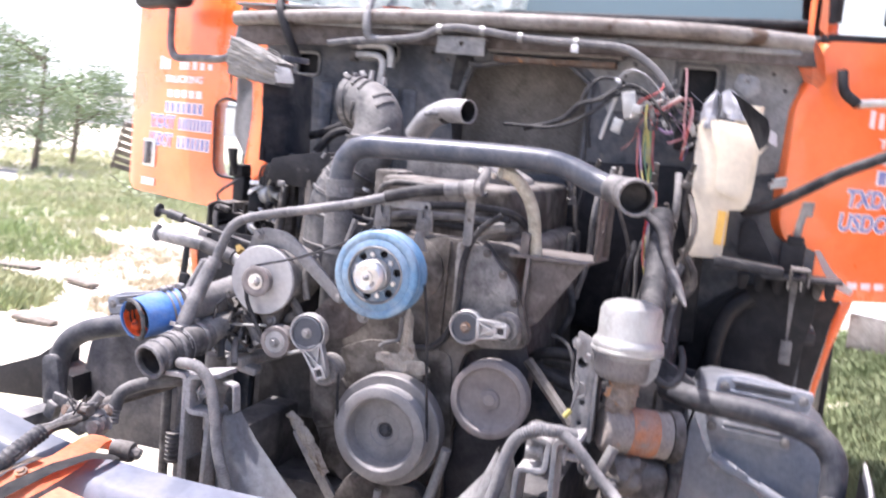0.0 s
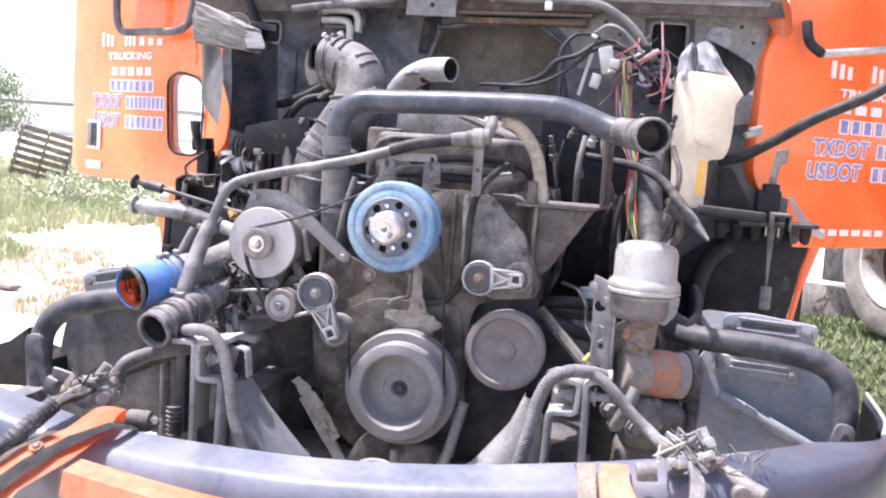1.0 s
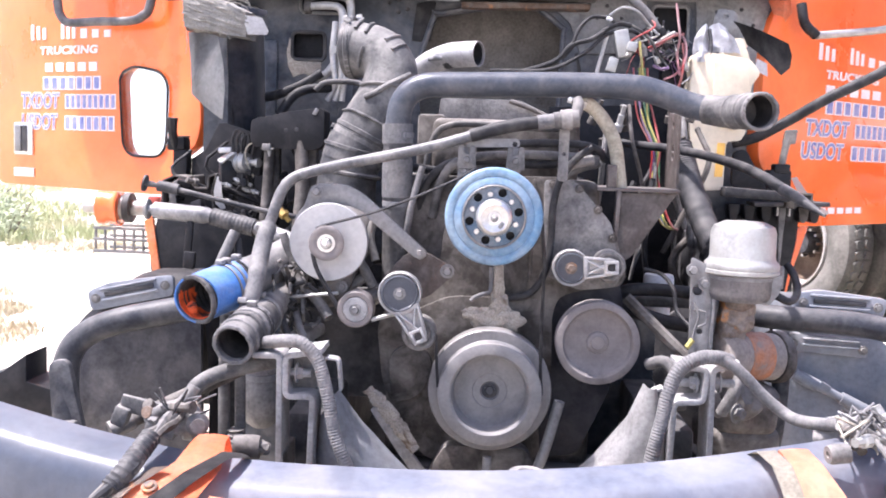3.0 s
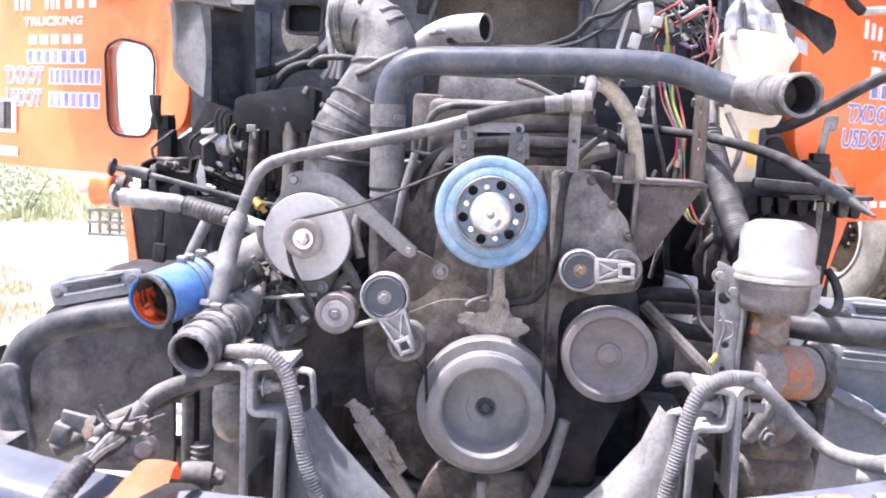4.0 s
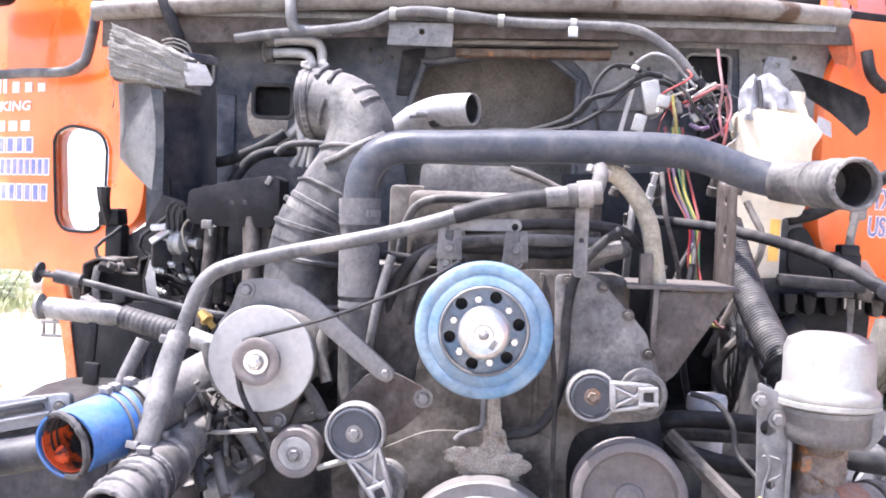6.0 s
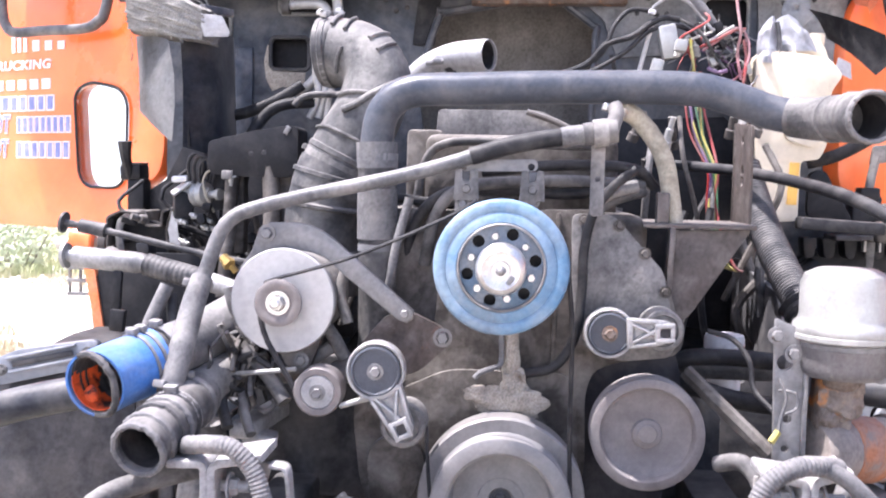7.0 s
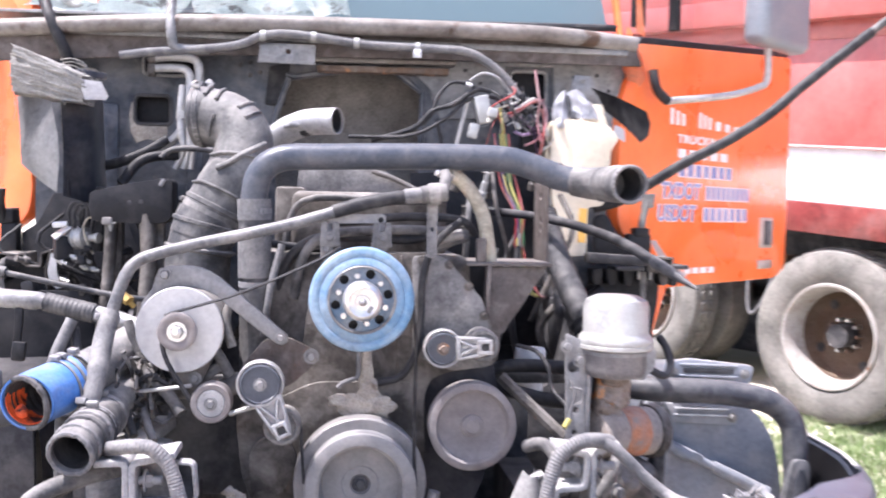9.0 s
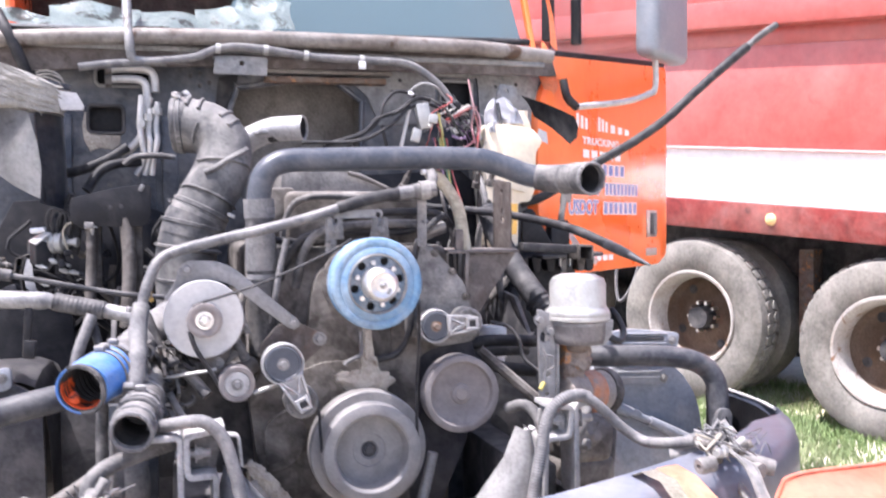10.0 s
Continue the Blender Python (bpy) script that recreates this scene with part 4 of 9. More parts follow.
part("inner_ring", lathe([(0.0662, 0.088), (0.0668, 0.1015), (0.0652, 0.1030), (0.0635, 0.1020), (0.0630, 0.092)], (FX, -0.055, FZ), seg=56), STEEL, fan, "grey steel ring")
# black disc added as the shade seen through the plate's holes
part("drum_shade", lathe([(0.062, 0.0745), (0, 0.0745)], (FX, -0.055, FZ), seg=40), RUBBER, fan)
spots6 = [(FX + 0.0520 * math.cos(radians(12 + 60 * k)), FZ + 0.0520 * math.sin(radians(12 + 60 * k)), 0.0092) for k in range(6)]
part("spider", slab([(FX + 0.0645 * math.cos(k * math.tau / 48), FZ + 0.0645 * math.sin(k * math.tau / 48)) for k in range(48)], -0.150, 0.006, spots6, 0.0008), SPIDER, fan, "drilled blue-grey hub plate")
for k in range(6):
    a = radians(42 + 60 * k)
    part("bolt", bolt((FX + 0.0475 * math.cos(a), -0.150, FZ + 0.0475 * math.sin(a)), 0.0062, 0.006, washer=False), CHROME, fan)
part("hub", lathe([(0.038, 0.07), (0.038, 0.10), (0.0375, 0.122), (0.035, 0.125), (0.0375, 0.128), (0.0375, 0.138), (0.034, 0.146), (0.028, 0.150), (0.025, 0.148), (0.014, 0.1465), (0.013, 0.151), (0.0, 0.151)], (FX, -0.055, FZ), seg=40), CHROME, fan, "bright worn hub")
part("hub_stud", lathe([(0, 0.166), (0.003, 0.165), (0.004, 0.158), (0.007, 0.156), (0.008, 0.150)], (FX, -0.055, FZ), seg=14), STEEL, fan)
part("hub_notch", box((FX + 0.014, -0.2035, FZ - 0.014), (0.007, 0.003, 0.014), (0, 35, 0), 0.001), STEEL, fan)
part("shaft", lathe([(0.042, -0.14), (0.042, 0.03)], (FX, -0.055, FZ), seg=28), CAST_LIGHT, fan)

# alternator
alt = thing("alternator", (-0.375, 0.05, 1.125), "alternator with a pale round fan disc", "alternator")
AX, AZ = -0.376, 1.124
part("fan_disc", lathe([(0.0, -0.006), (0.086, -0.006), (0.089, -0.003), (0.089, 0.0), (0.087, 0.003), (0.030, 0.003), (0.0, 0.003)], (AX, 0.0, AZ), seg=56), DISC, alt, "pale grey disc")
part("disc_edge", lathe([(0.080, -0.026), (0.088, -0.022), (0.088, -0.009), (0.080, -0.006)], (AX, 0.0, AZ), seg=56), PULLEY, alt)
part("body", lathe([(0, -0.21), (0.06, -0.21), (0.075, -0.20), (0.083, -0.17), (0.083, -0.03), (0.07, -0.02), (0, -0.02)], (AX, 0.0, AZ), seg=40), CAST_LIGHT, alt)
part("pulley", lathe([(0, 0.004), (0.030, 0.004), (0.034, 0.006), (0.031, 0.014), (0.036, 0.026), (0.0395, 0.030), (0.0395, 0.036), (0.036, 0.038), (0.026, 0.037), (0.022, 0.034), (0, 0.034)], (AX, 0.0, AZ), seg=40), PULLEY_BROWN, alt, "small brown pulley")
part("nut", joined(bolt((AX, -0.034, AZ), 0.0135, 0.014), lathe([(0.0075, 0.0), (0.0075, 0.02), (0.005, 0.022), (0, 0.022)], (AX, -0.034, AZ), seg=14)), CHROME, alt)
part("foot", slab(rounded([(-0.40, 1.06), (-0.33, 1.06), (-0.30, 1.09), (-0.335, 1.0), (-0.36, 0.995)], 0.01, 3), 0.01, 0.03), CAST, alt)
part("foot_bolt", bolt((-0.345, 0.008, 1.022), 0.009, 0.007), CAST_LIGHT, alt)

bracket = thing("alternator_bracket", (-0.29, 0.03, 1.15), "curved steel alternator adjusting arm", "bracket")
ARM = [(-0.428, 1.236), (-0.420, 1.248), (-0.405, 1.254), (-0.383, 1.255), (-0.355, 1.254), (-0.338, 1.251), (-0.318, 1.243), (-0.298, 1.230), (-0.173, 1.124), (-0.157, 1.110), (-0.157, 1.096), (-0.168, 1.088), (-0.184, 1.094), (-0.282, 1.171), (-0.307, 1.194), (-0.330, 1.204), (-0.357, 1.208), (-0.397, 1.203), (-0.428, 1.190), (-0.462, 1.160), (-0.458, 1.176), (-0.438, 1.205)]
part("arm", slab(ARM, 0.028, 0.012, bevel=0.002), STEEL, bracket)
part("bolt", bolt((-0.411, 0.027, 1.236), 0.010, 0.009), STEEL, bracket)
part("bolt", bolt((-0.172, 0.027, 1.104), 0.008, 0.006), STEEL, bracket)
tri = thing("tensioner_plate", (-0.17, 0.05, 1.05), "brown triangular tensioner mounting plate", "bracket")
part("plate", slab(rounded([(-0.205, 1.10), (-0.16, 1.105), (-0.10, 1.075), (-0.096, 1.05), (-0.15, 1.0), (-0.215, 0.985), (-0.255, 1.04)], 0.016, 4), 0.045, 0.014), BROWN_PLATE, tri)
part("bolt", bolt((-0.107, 0.043, 1.063), 0.011, 0.011), STEEL, tri)
part("bolt", bolt((-0.198, 0.043, 1.075), 0.006, 0.004), BROWN_PLATE, tri)

idler = thing("idler_pulley", (-0.307, 0, 0.98), "small brown idler pulley with a bright centre", "pulley")
part("pulley", lathe([(0, -0.03), (0.038, -0.03), (0.041, -0.028), (0.041, 0.010), (0.039, 0.013), (0.030, 0.013), (0.027, 0.010)], (-0.307, -0.025, 0.978), seg=40), PULLEY_BROWN, idler)
part("face", lathe([(0.0285, 0.011), (0.026, 0.013), (0, 0.013)], (-0.307, -0.025, 0.978), seg=36), ALU, idler, "speckled bright face")
part("bolt", bolt((-0.307, -0.040, 0.978), 0.009, 0.009), STEEL, idler)
part("mount", tube([(-0.307, 0.0, 0.978), (-0.30, 0.06, 0.985), (-0.26, 0.10, 1.0)], 0.022, 10), CAST, idler)


def tensioner(at, base, rp, rb, face, bolt_mat):
    """A belt tensioner: smooth pulley, webbed cast arm and the round spring base."""
    t = thing("belt_tensioner", at, "belt tensioner with dark pulley and webbed aluminium arm", "belt tensioner", "belt tensioners")
    x, y, z = at
    bx, by, bz = base
    part("pulley", lathe([(0, -0.028), (rp - 0.004, -0.028), (rp - 0.001, -0.025), (rp - 0.001, -0.002), (rp - 0.004, 0.0), (rp * 0.88, 0.0), (rp * 0.85, -0.004), (0, -0.004)], (x, y, z), seg=44), face, t)
    part("pulley_rim", lathe([(rp * 0.94, -0.030), (rp + 0.006, -0.030), (rp + 0.006, -0.006), (rp + 0.004, -0.004), (rp + 0.001, -0.005)], (x, y, z), seg=44), ALU, t)
    part("bolt", bolt((x, y + 0.003, z), 0.009, 0.009), bolt_mat, t)
    part("spring_case", lathe([(0, -0.06), (rb, -0.06), (rb, -0.012), (rb - 0.003, -0.008), (rb * 0.75, -0.008), (rb * 0.7, -0.012), (0, -0.012)], (bx, by, bz), seg=40), CAST_LIGHT, t)
    d = Vector((bx - x, 0, bz - z))
    n = Vector((-d.z, 0, d.x)).normalized()
    d.normalize()
    p0, p1 = Vector((x, 0, z)) + d * (rp * 0.9), Vector((bx, 0, bz))
    f = by - 0.014

    def web(a, b, w, deep=0.014):
        mid, gap = (a + b) / 2, b - a
        ang = -math.degrees(math.atan2(gap.z, gap.x))
        return box((mid.x, f + deep / 2, mid.z), (gap.length, deep, w), (0, ang, 0), 0.0025)

    webs = [web(p0 + n * rp * 0.62, p1 + n * 0.016, 0.007), web(p0 - n * rp * 0.62, p1 - n * 0.016, 0.007), web(p0 + n * rp * 0.5, p1 - n * 0.012, 0.006), web(p0 - n * rp * 0.5, p1 + n * 0.012, 0.006), web(p0 + n * rp * 0.7, p0 - n * rp * 0.7, 0.010)]
    webs.append(slab(capsule(p0.x - d.x * 0.01, p0.z - d.z * 0.01, rp * 0.72, p1.x, p1.z, 0.019), f + 0.010, 0.012, bevel=0.002))
    part("arm", joined(*webs), ALU, t, "webbed aluminium arm")
    ang = -math.degrees(math.atan2(d.z, d.x))
    part("square_drive", joined(*[box((p1.x + s * d.x * 0.012 + q * n.x * 0.012, f - 0.001, p1.z + s * d.z * 0.012 + q * n.z * 0.012), (0.032 if q else 0.007, 0.012 if q else 0.0106, 0.007 if q else 0.0225), (0, ang, 0), 0.001) for s, q in ((1, 0), (-1, 0), (0, 1), (0, -1))]), ALU, t)
    part("drive_hole", box((p1.x, f + 0.004, p1.z), (0.018, 0.006, 0.018), (0, ang, 0), 0), DARK, t)
    return t


DARK_FACE = material("dark blue-grey pulley face", (0.075, 0.082, 0.10), 0.5, 0.1, (0.12, 0.125, 0.14), 16, 0.6, 0.25, 0.08)
tensioner((-0.207, -0.070, 1.022), (-0.163, -0.055, 0.930), 0.042, 0.038, DARK_FACE, STEEL)
tensioner((0.173, 0.005, 1.085), (0.262, 0.015, 1.090), 0.036, 0.036, DARK_FACE, RUST)

# cords left of the worn-out belts
belts = thing("torn_belt_cords", (-0.1, -0.05, 1.1), "thin black remains of torn drive belts", "belt")
part("cord", tube([(-0.40, -0.022, 1.155), (-0.384, -0.026, 1.163), (-0.25, -0.04, 1.205), (-0.10, -0.06, 1.272), (-0.05, -0.075, 1.302)], 0.0035, 6), RUBBER, belts)
part("cord", tube([(-0.408, -0.024, 1.10), (-0.395, -0.028, 1.06), (-0.35, -0.03, 0.985), (-0.335, -0.03, 0.955)], 0.0055, 6), RUBBER, belts)
part("cord", tube([(0.096, -0.10, 1.19), (0.105, -0.085, 1.10), (0.108, -0.05, 0.95), (0.112, -0.03, 0.85), (0.116, -0.03, 0.80)], 0.0038, 6), RUBBER, belts)
part("cord", tube([(-0.125, -0.04, 0.93), (-0.121, -0.04, 0.86), (-0.117, -0.035, 0.81)], 0.0035, 6), RUBBER, belts)

def frayed_rim(at, way, r, thick, seed):
    """The torn, uneven lip of a cut hose."""
    bm = lathe([(r - thick, -0.004), (r - thick, 0.003), (r - thick * 0.4, 0.005), (r + 0.001, 0.003), (r + 0.0015, -0.004), (r - thick, -0.004)], (0, 0, 0), (0, 0, 1), 64)
    for v in bm.verts:
        a = math.atan2(v.co.y, v.co.x)
        q = Vector((math.cos(a) * 5 + seed, math.sin(a) * 5, 0))
        v.co.z += 0.0035 * noise.noise(q) + 0.0025 * noise.noise(q * 4)
        v.co *= 1.0 + 0.03 * noise.noise(q * 3 + Vector((0, 0, 4)))
    return moved(bm, basis(at, way))


# ---- pipes and hoses at the front of the engine ----
big = thing("coolant_pipe", (-0.23, 0.12, 1.0), "thick dark coolant pipe with an open rubber end", "pipe")
part("pipe", tube([(-0.236, 0.125, 1.33), (-0.238, 0.122, 1.40), (-0.225, 0.12, 1.455), (-0.180, 0.12, 1.488), (-0.08, 0.118, 1.494), (0.12, 0.115, 1.50), (0.30, 0.112, 1.500), (0.37, 0.105, 1.486), (0.44, 0.09, 1.460), (0.495, 0.07, 1.449)], 0.0295, 20), PIPE, big, "dark grey painted bent pipe")
part("sleeve_cuff", tube([(-0.2366, 0.124, 1.352), (-0.238, 0.1235, 1.398)], 0.0368, 22), HOSE_PALE, big)
part("sleeve_cuff", tube([(-0.235, 0.125, 1.225), (-0.236, 0.125, 1.315)], 0.0362, 22), HOSE_PALE, big)
part("vertical_sleeve", tube([(-0.232, 0.125, 1.02, 0.034), (-0.234, 0.125, 1.2, 0.034), (-0.237, 0.124, 1.385, 0.035)], 0.034, 20), HOSE, big, "dusty rubber sleeve")
part("end_sleeve", tube([(0.470, 0.082, 1.453, 0.0335), (0.500, 0.055, 1.448, 0.0355), (0.527, 0.005, 1.446, 0.0380), (0.540, -0.040, 1.444, 0.0398), (0.547, -0.075, 1.443, 0.0400)], 0.04, 26, hollow=0.005), HOSE, big, "open rubber sleeve")
# black inner skin and end disc put the mouth's shade into colour
part("shaded_bore", tube([(0.527, 0.0, 1.446), (0.539, -0.038, 1.444), (0.5445, -0.062, 1.4435)], 0.0346, 22, hollow=0.001), RUBBER, big)
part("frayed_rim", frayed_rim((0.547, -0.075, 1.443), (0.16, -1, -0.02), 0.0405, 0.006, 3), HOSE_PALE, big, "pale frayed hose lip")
part("bore_shade", lathe([(0, 0), (0.034, 0), (0.034, 0.004), (0, 0.004)], (0.528, 0.002, 1.446), (0.2, -1, 0), 22), DARK, big)
for q, (x, y, r) in enumerate(((0.520, 0.018, 0.0372), (0.535, -0.028, 0.0388))):
    part("rubber_bead", lathe([(r - 0.003, -0.008), (r + 0.0015, -0.004), (r + 0.0015, 0.004), (r - 0.003, 0.008)], (x, y, 1.4455), (0.25, -1, -0.02), 28, True), HOSE, big)
part("clamp", clamp((-0.2365, 0.1245, 1.372), (0, 0, 1), 0.035), STEEL, big)
part("clamp", clamp((-0.234, 0.125, 1.21), (0, 0, 1), 0.034), STEEL, big)

thin = thing("vent_pipe", (-0.3, 0.02, 1.2), "long thin bent coolant pipe across the engine", "pipe")
part("pipe", tube([(0.165, 0.02, 1.418), (0.10, 0.02, 1.410), (0.023, 0.02, 1.399), (-0.163, 0.02, 1.343), (-0.352, 0.02, 1.299), (-0.43, 0.018, 1.278), (-0.465, 0.01, 1.262), (-0.485, 0.0, 1.235), (-0.505, -0.008, 1.175), (-0.512, -0.012, 1.15)], 0.0125, 14), PIPE_DUSTY, thin)
part("rubber_joint", tube([(-0.065, 0.019, 1.3735), (0.0, 0.019, 1.3925), (0.05, 0.019, 1.403), (0.088, 0.0195, 1.4085)], 0.0150, 16), RUBBER, thin, "black rubber joint")
part("dusty_sleeve", tube([(0.084, 0.0195, 1.408), (0.128, 0.02, 1.414)], 0.0165, 16), HOSE_PALE, thin, "dust-covered sleeve")
part("tee", joined(tube([(0.12, 0.02, 1.413), (0.175, 0.02, 1.420)], 0.019, 14), tube([(0.165, 0.02, 1.42), (0.175, 0.04, 1.45), (0.172, 0.05, 1.462)], 0.013, 12)), HOSE, thin)
part("lower_hose", tube([(-0.510, -0.014, 1.16, 0.0185), (-0.516, -0.04, 1.12, 0.0195), (-0.518, -0.08, 1.068, 0.020), (-0.523, -0.11, 1.015, 0.020), (-0.529, -0.122, 0.985, 0.019)], 0.017, 16), HOSE_PALE, thin, "pale dusty rubber hose")
part("clamp", clamp((-0.513, -0.013, 1.148), (0.2, 0.05, 1), 0.0185), STEEL, thin)
part("clamp", clamp((-0.5265, -0.119, 0.998), (0.1, 0.3, 1), 0.0205), STEEL, thin)

blue = thing("charge_air_hose", (-0.6, -0.1, 1.0), "cut blue silicone hose on a grey pipe", "hose")
BLUE_LINE = [(-0.566, -0.072, 1.031), (-0.580, -0.090, 1.026), (-0.604, -0.128, 1.018), (-0.618, -0.158, 1.012), (-0.623, -0.178, 1.009)]
BW = Vector((-0.050, -0.085, -0.021))
part("sleeve", tube(BLUE_LINE, 0.0525, 32, hollow=0.004), BLUE_HOSE, blue, "blue silicone sleeve")
part("inner_core", tube([(-0.563, -0.066, 1.032), (-0.580, -0.090, 1.026), (-0.604, -0.128, 1.018), (-0.620, -0.170, 1.0105)], 0.0480, 30, hollow=0.004, ribs=0.0012, pitch=0.012), RUBBER, blue)
part("cut_edge", frayed_rim((-0.6236, -0.1788, 1.0088), tuple(BW), 0.0528, 0.0075, 31), RUBBER_DUSTY, blue, "dark cut edge")
# dark disc added for the shade deep in the hose
part("core_shade", lathe([(0, 0), (0.047, 0), (0.047, 0.004), (0, 0.004)], (-0.575, -0.084, 1.028), tuple(BW), 26), DARK, blue)
torn = tube([(-0.588, -0.102, 1.024), (-0.604, -0.128, 1.018), (-0.618, -0.158, 1.012), (-0.6228, -0.1765, 1.009)], 0.0428, 40, step=0.004, hollow=0.0010)
gone = []
for v in torn.verts:
    q = (v.co.y + 0.102) / -0.0745
    cx_, cz_ = -0.588 - 0.0348 * q, 1.024 - 0.015 * q
    if (v.co.x - cx_) * -0.45 + (v.co.z - cz_) * -0.90 + 0.010 * noise.noise(v.co * 70) < 0.012 or q < 0.25 + 0.25 * noise.noise(v.co * 45):
        gone.append(v)
bmesh.ops.delete(torn, geom=gone, context="VERTS")
part("lining_rag", moved(lump((0, 0, 0), (0.012, 0.006, 0.016), 51, 3), Matrix.Translation((-0.642, -0.150, 0.985))), RED_LINING, blue)
part("lining", torn, RED_LINING, blue, "torn orange-red lining")
part("pipe", tube([(-0.44, 0.30, 1.10), (-0.49, 0.17, 1.075), (-0.535, 0.06, 1.045), (-0.560, -0.045, 1.036), (-0.575, -0.072, 1.029)], 0.047, 28, hollow=0.003), HOSE_PALE, blue, "dull grey dusty pipe")
part("clamp", clamp((-0.561, -0.063, 1.033), BW, 0.0535), STEEL, blue)
part("clamp", clamp((-0.577, -0.086, 1.027), BW, 0.0535, 0.006), STEEL, blue)
part("clamp", clamp((-0.586, -0.099, 1.024), BW, 0.0535, 0.005), STEEL, blue)

low = thing("radiator_outlet", (-0.51, -0.15, 0.93), "open black rubber radiator outlet", "hose")
part("sleeve", tube([(-0.505, -0.05, 0.968, 0.041), (-0.508, -0.12, 0.958, 0.043), (-0.518, -0.19, 0.945, 0.042), (-0.528, -0.245, 0.930, 0.0425)], 0.042, 26, hollow=0.006), HOSE, low)
part("frayed_rim", frayed_rim((-0.528, -0.245, 0.930), (-0.17, -0.95, -0.26), 0.043, 0.007, 8), HOSE_PALE, low, "frayed hose lip")
# the outlet's inner darkness is painted: black skin here, dark disc below
part("shaded_bore", tube([(-0.510, -0.13, 0.956), (-0.518, -0.19, 0.945), (-0.5265, -0.235, 0.932)], 0.0360, 24, hollow=0.001), RUBBER, low)
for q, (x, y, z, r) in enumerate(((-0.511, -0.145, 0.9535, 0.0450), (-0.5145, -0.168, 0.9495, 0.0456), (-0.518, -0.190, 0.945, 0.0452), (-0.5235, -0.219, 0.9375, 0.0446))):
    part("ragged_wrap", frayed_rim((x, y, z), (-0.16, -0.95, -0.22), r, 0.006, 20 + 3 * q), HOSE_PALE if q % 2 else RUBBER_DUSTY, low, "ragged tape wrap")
part("bore_shade", lathe([(0, 0), (0.036, 0), (0.036, 0.004), (0, 0.004)], (-0.510, -0.135, 0.955), (-0.1, -1, -0.2), 22), DARK, low)
part("elbow", tube([(-0.507, -0.07, 0.966), (-0.50, 0.02, 0.98), (-0.46, 0.10, 0.99), (-0.38, 0.14, 0.99)], 0.036, 20), CAST_LIGHT, low)
part("clamp", clamp((-0.511, -0.145, 0.954), (-0.1, -1, -0.2), 0.0435), STEEL, low)
part("clamp", clamp((-0.507, -0.085, 0.963), (-0.05, -1, -0.15), 0.0435), STEEL, low)

# bracket bar above the fan
bar = thing("bar_bracket", (-0.02, 0.03, 1.33), "grey flat bracket bar with bolt eyes", "bracket")
part("bar", slab(rounded([(-0.090, 1.348), (-0.088, 1.367), (0.046, 1.371), (0.048, 1.351)], 0.009, 3), 0.03, 0.008, [(-0.078, 1.354, 0.006), (0.036, 1.358, 0.006)], 0.0015), STEEL, bar)
part("leg", slab([(-0.089, 1.35), (-0.068, 1.35), (-0.066, 1.27), (-0.092, 1.27)], 0.034, 0.008, bevel=0.001), STEEL, bar)
part("leg", slab([(0.026, 1.35), (0.046, 1.35), (0.036, 1.28), (0.048, 1.25), (0.0, 1.25), (0.012, 1.28)], 0.034, 0.008, bevel=0.001), STEEL, bar)
for x, z in ((-0.078, 1.295), (0.040, 1.30)):
    part("bolt", bolt((x, 0.032, z), 0.008, 0.008), STEEL, bar)
for x0 in (-0.090, 0.020):
    part("clevis", joined(slab(rounded([(x0, 1.352), (x0 + 0.012, 1.352), (x0 + 0.012, 1.333), (x0 + 0.025, 1.333), (x0 + 0.025, 1.352), (x0 + 0.037, 1.352), (x0 + 0.040, 1.30), (x0 - 0.003, 1.30)], 0.003, 2), 0.020, 0.010, bevel=0.001), bolt((x0 + 0.0185, 0.019, 1.320), 0.008, 0.007)), CAST_LIGHT, bar)
strap = thing("pipe_strap", (0.146, 0.03, 1.33), "upright flat steel pipe strap", "bracket")
part("strap", slab(rounded([(0.135, 1.278), (0.158, 1.278), (0.158, 1.408), (0.135, 1.408)], 0.008, 3), 0.034, 0.006, [(0.147, 1.34, 0.005)], 0.001), CAST_LIGHT, strap)
part("loop", lathe([(0.019, -0.012), (0.023, -0.012), (0.023, 0.012), (0.019, 0.012)], (0.148, 0.02, 1.416), (1, 0, 0.1), 24, True), CAST_LIGHT, strap)

shelf = thing("shelf_bracket", (0.35, 0.12, 1.2), "brown rusty gusset bracket with a flat shelf", "bracket")
part("shelf_plate", slab([(0.235, 0.11), (0.43, 0.11), (0.45, 0.33), (0.26, 0.33)], 1.258, 0.008, axis="z", bevel=0.002), SHELF, shelf)
part("gusset", slab(rounded([(0.283, 1.254), (0.425, 1.258), (0.325, 1.105), (0.297, 1.085), (0.288, 1.12)], 0.006, 2), 0.125, 0.008, bevel=0.001), SHELF, shelf)
part("flange", box((0.284, 0.122, 1.18), (0.010, 0.03, 0.16), (0, 2, 0), 0.002), SHELF, shelf)
part("upright", slab(rounded([(0.185, 1.264), (0.315, 1.264), (0.315, 1.455), (0.190, 1.445)], 0.006, 2), 0.432, 0.006, [(0.245, 1.345, 0.012), (0.245, 1.362, 0.012), (0.25, 1.42, 0.008)], 0.001, "x"), BROWN_PLATE, shelf, "dark upright plate with a slot")
part("upright_flange", box((0.441, 0.312, 1.36), (0.022, 0.006, 0.19), bevel=0.001), BROWN_PLATE, shelf)
part("stub", box((0.27, 0.13, 1.29), (0.022, 0.02, 0.06), bevel=0.003), SHELF, shelf)


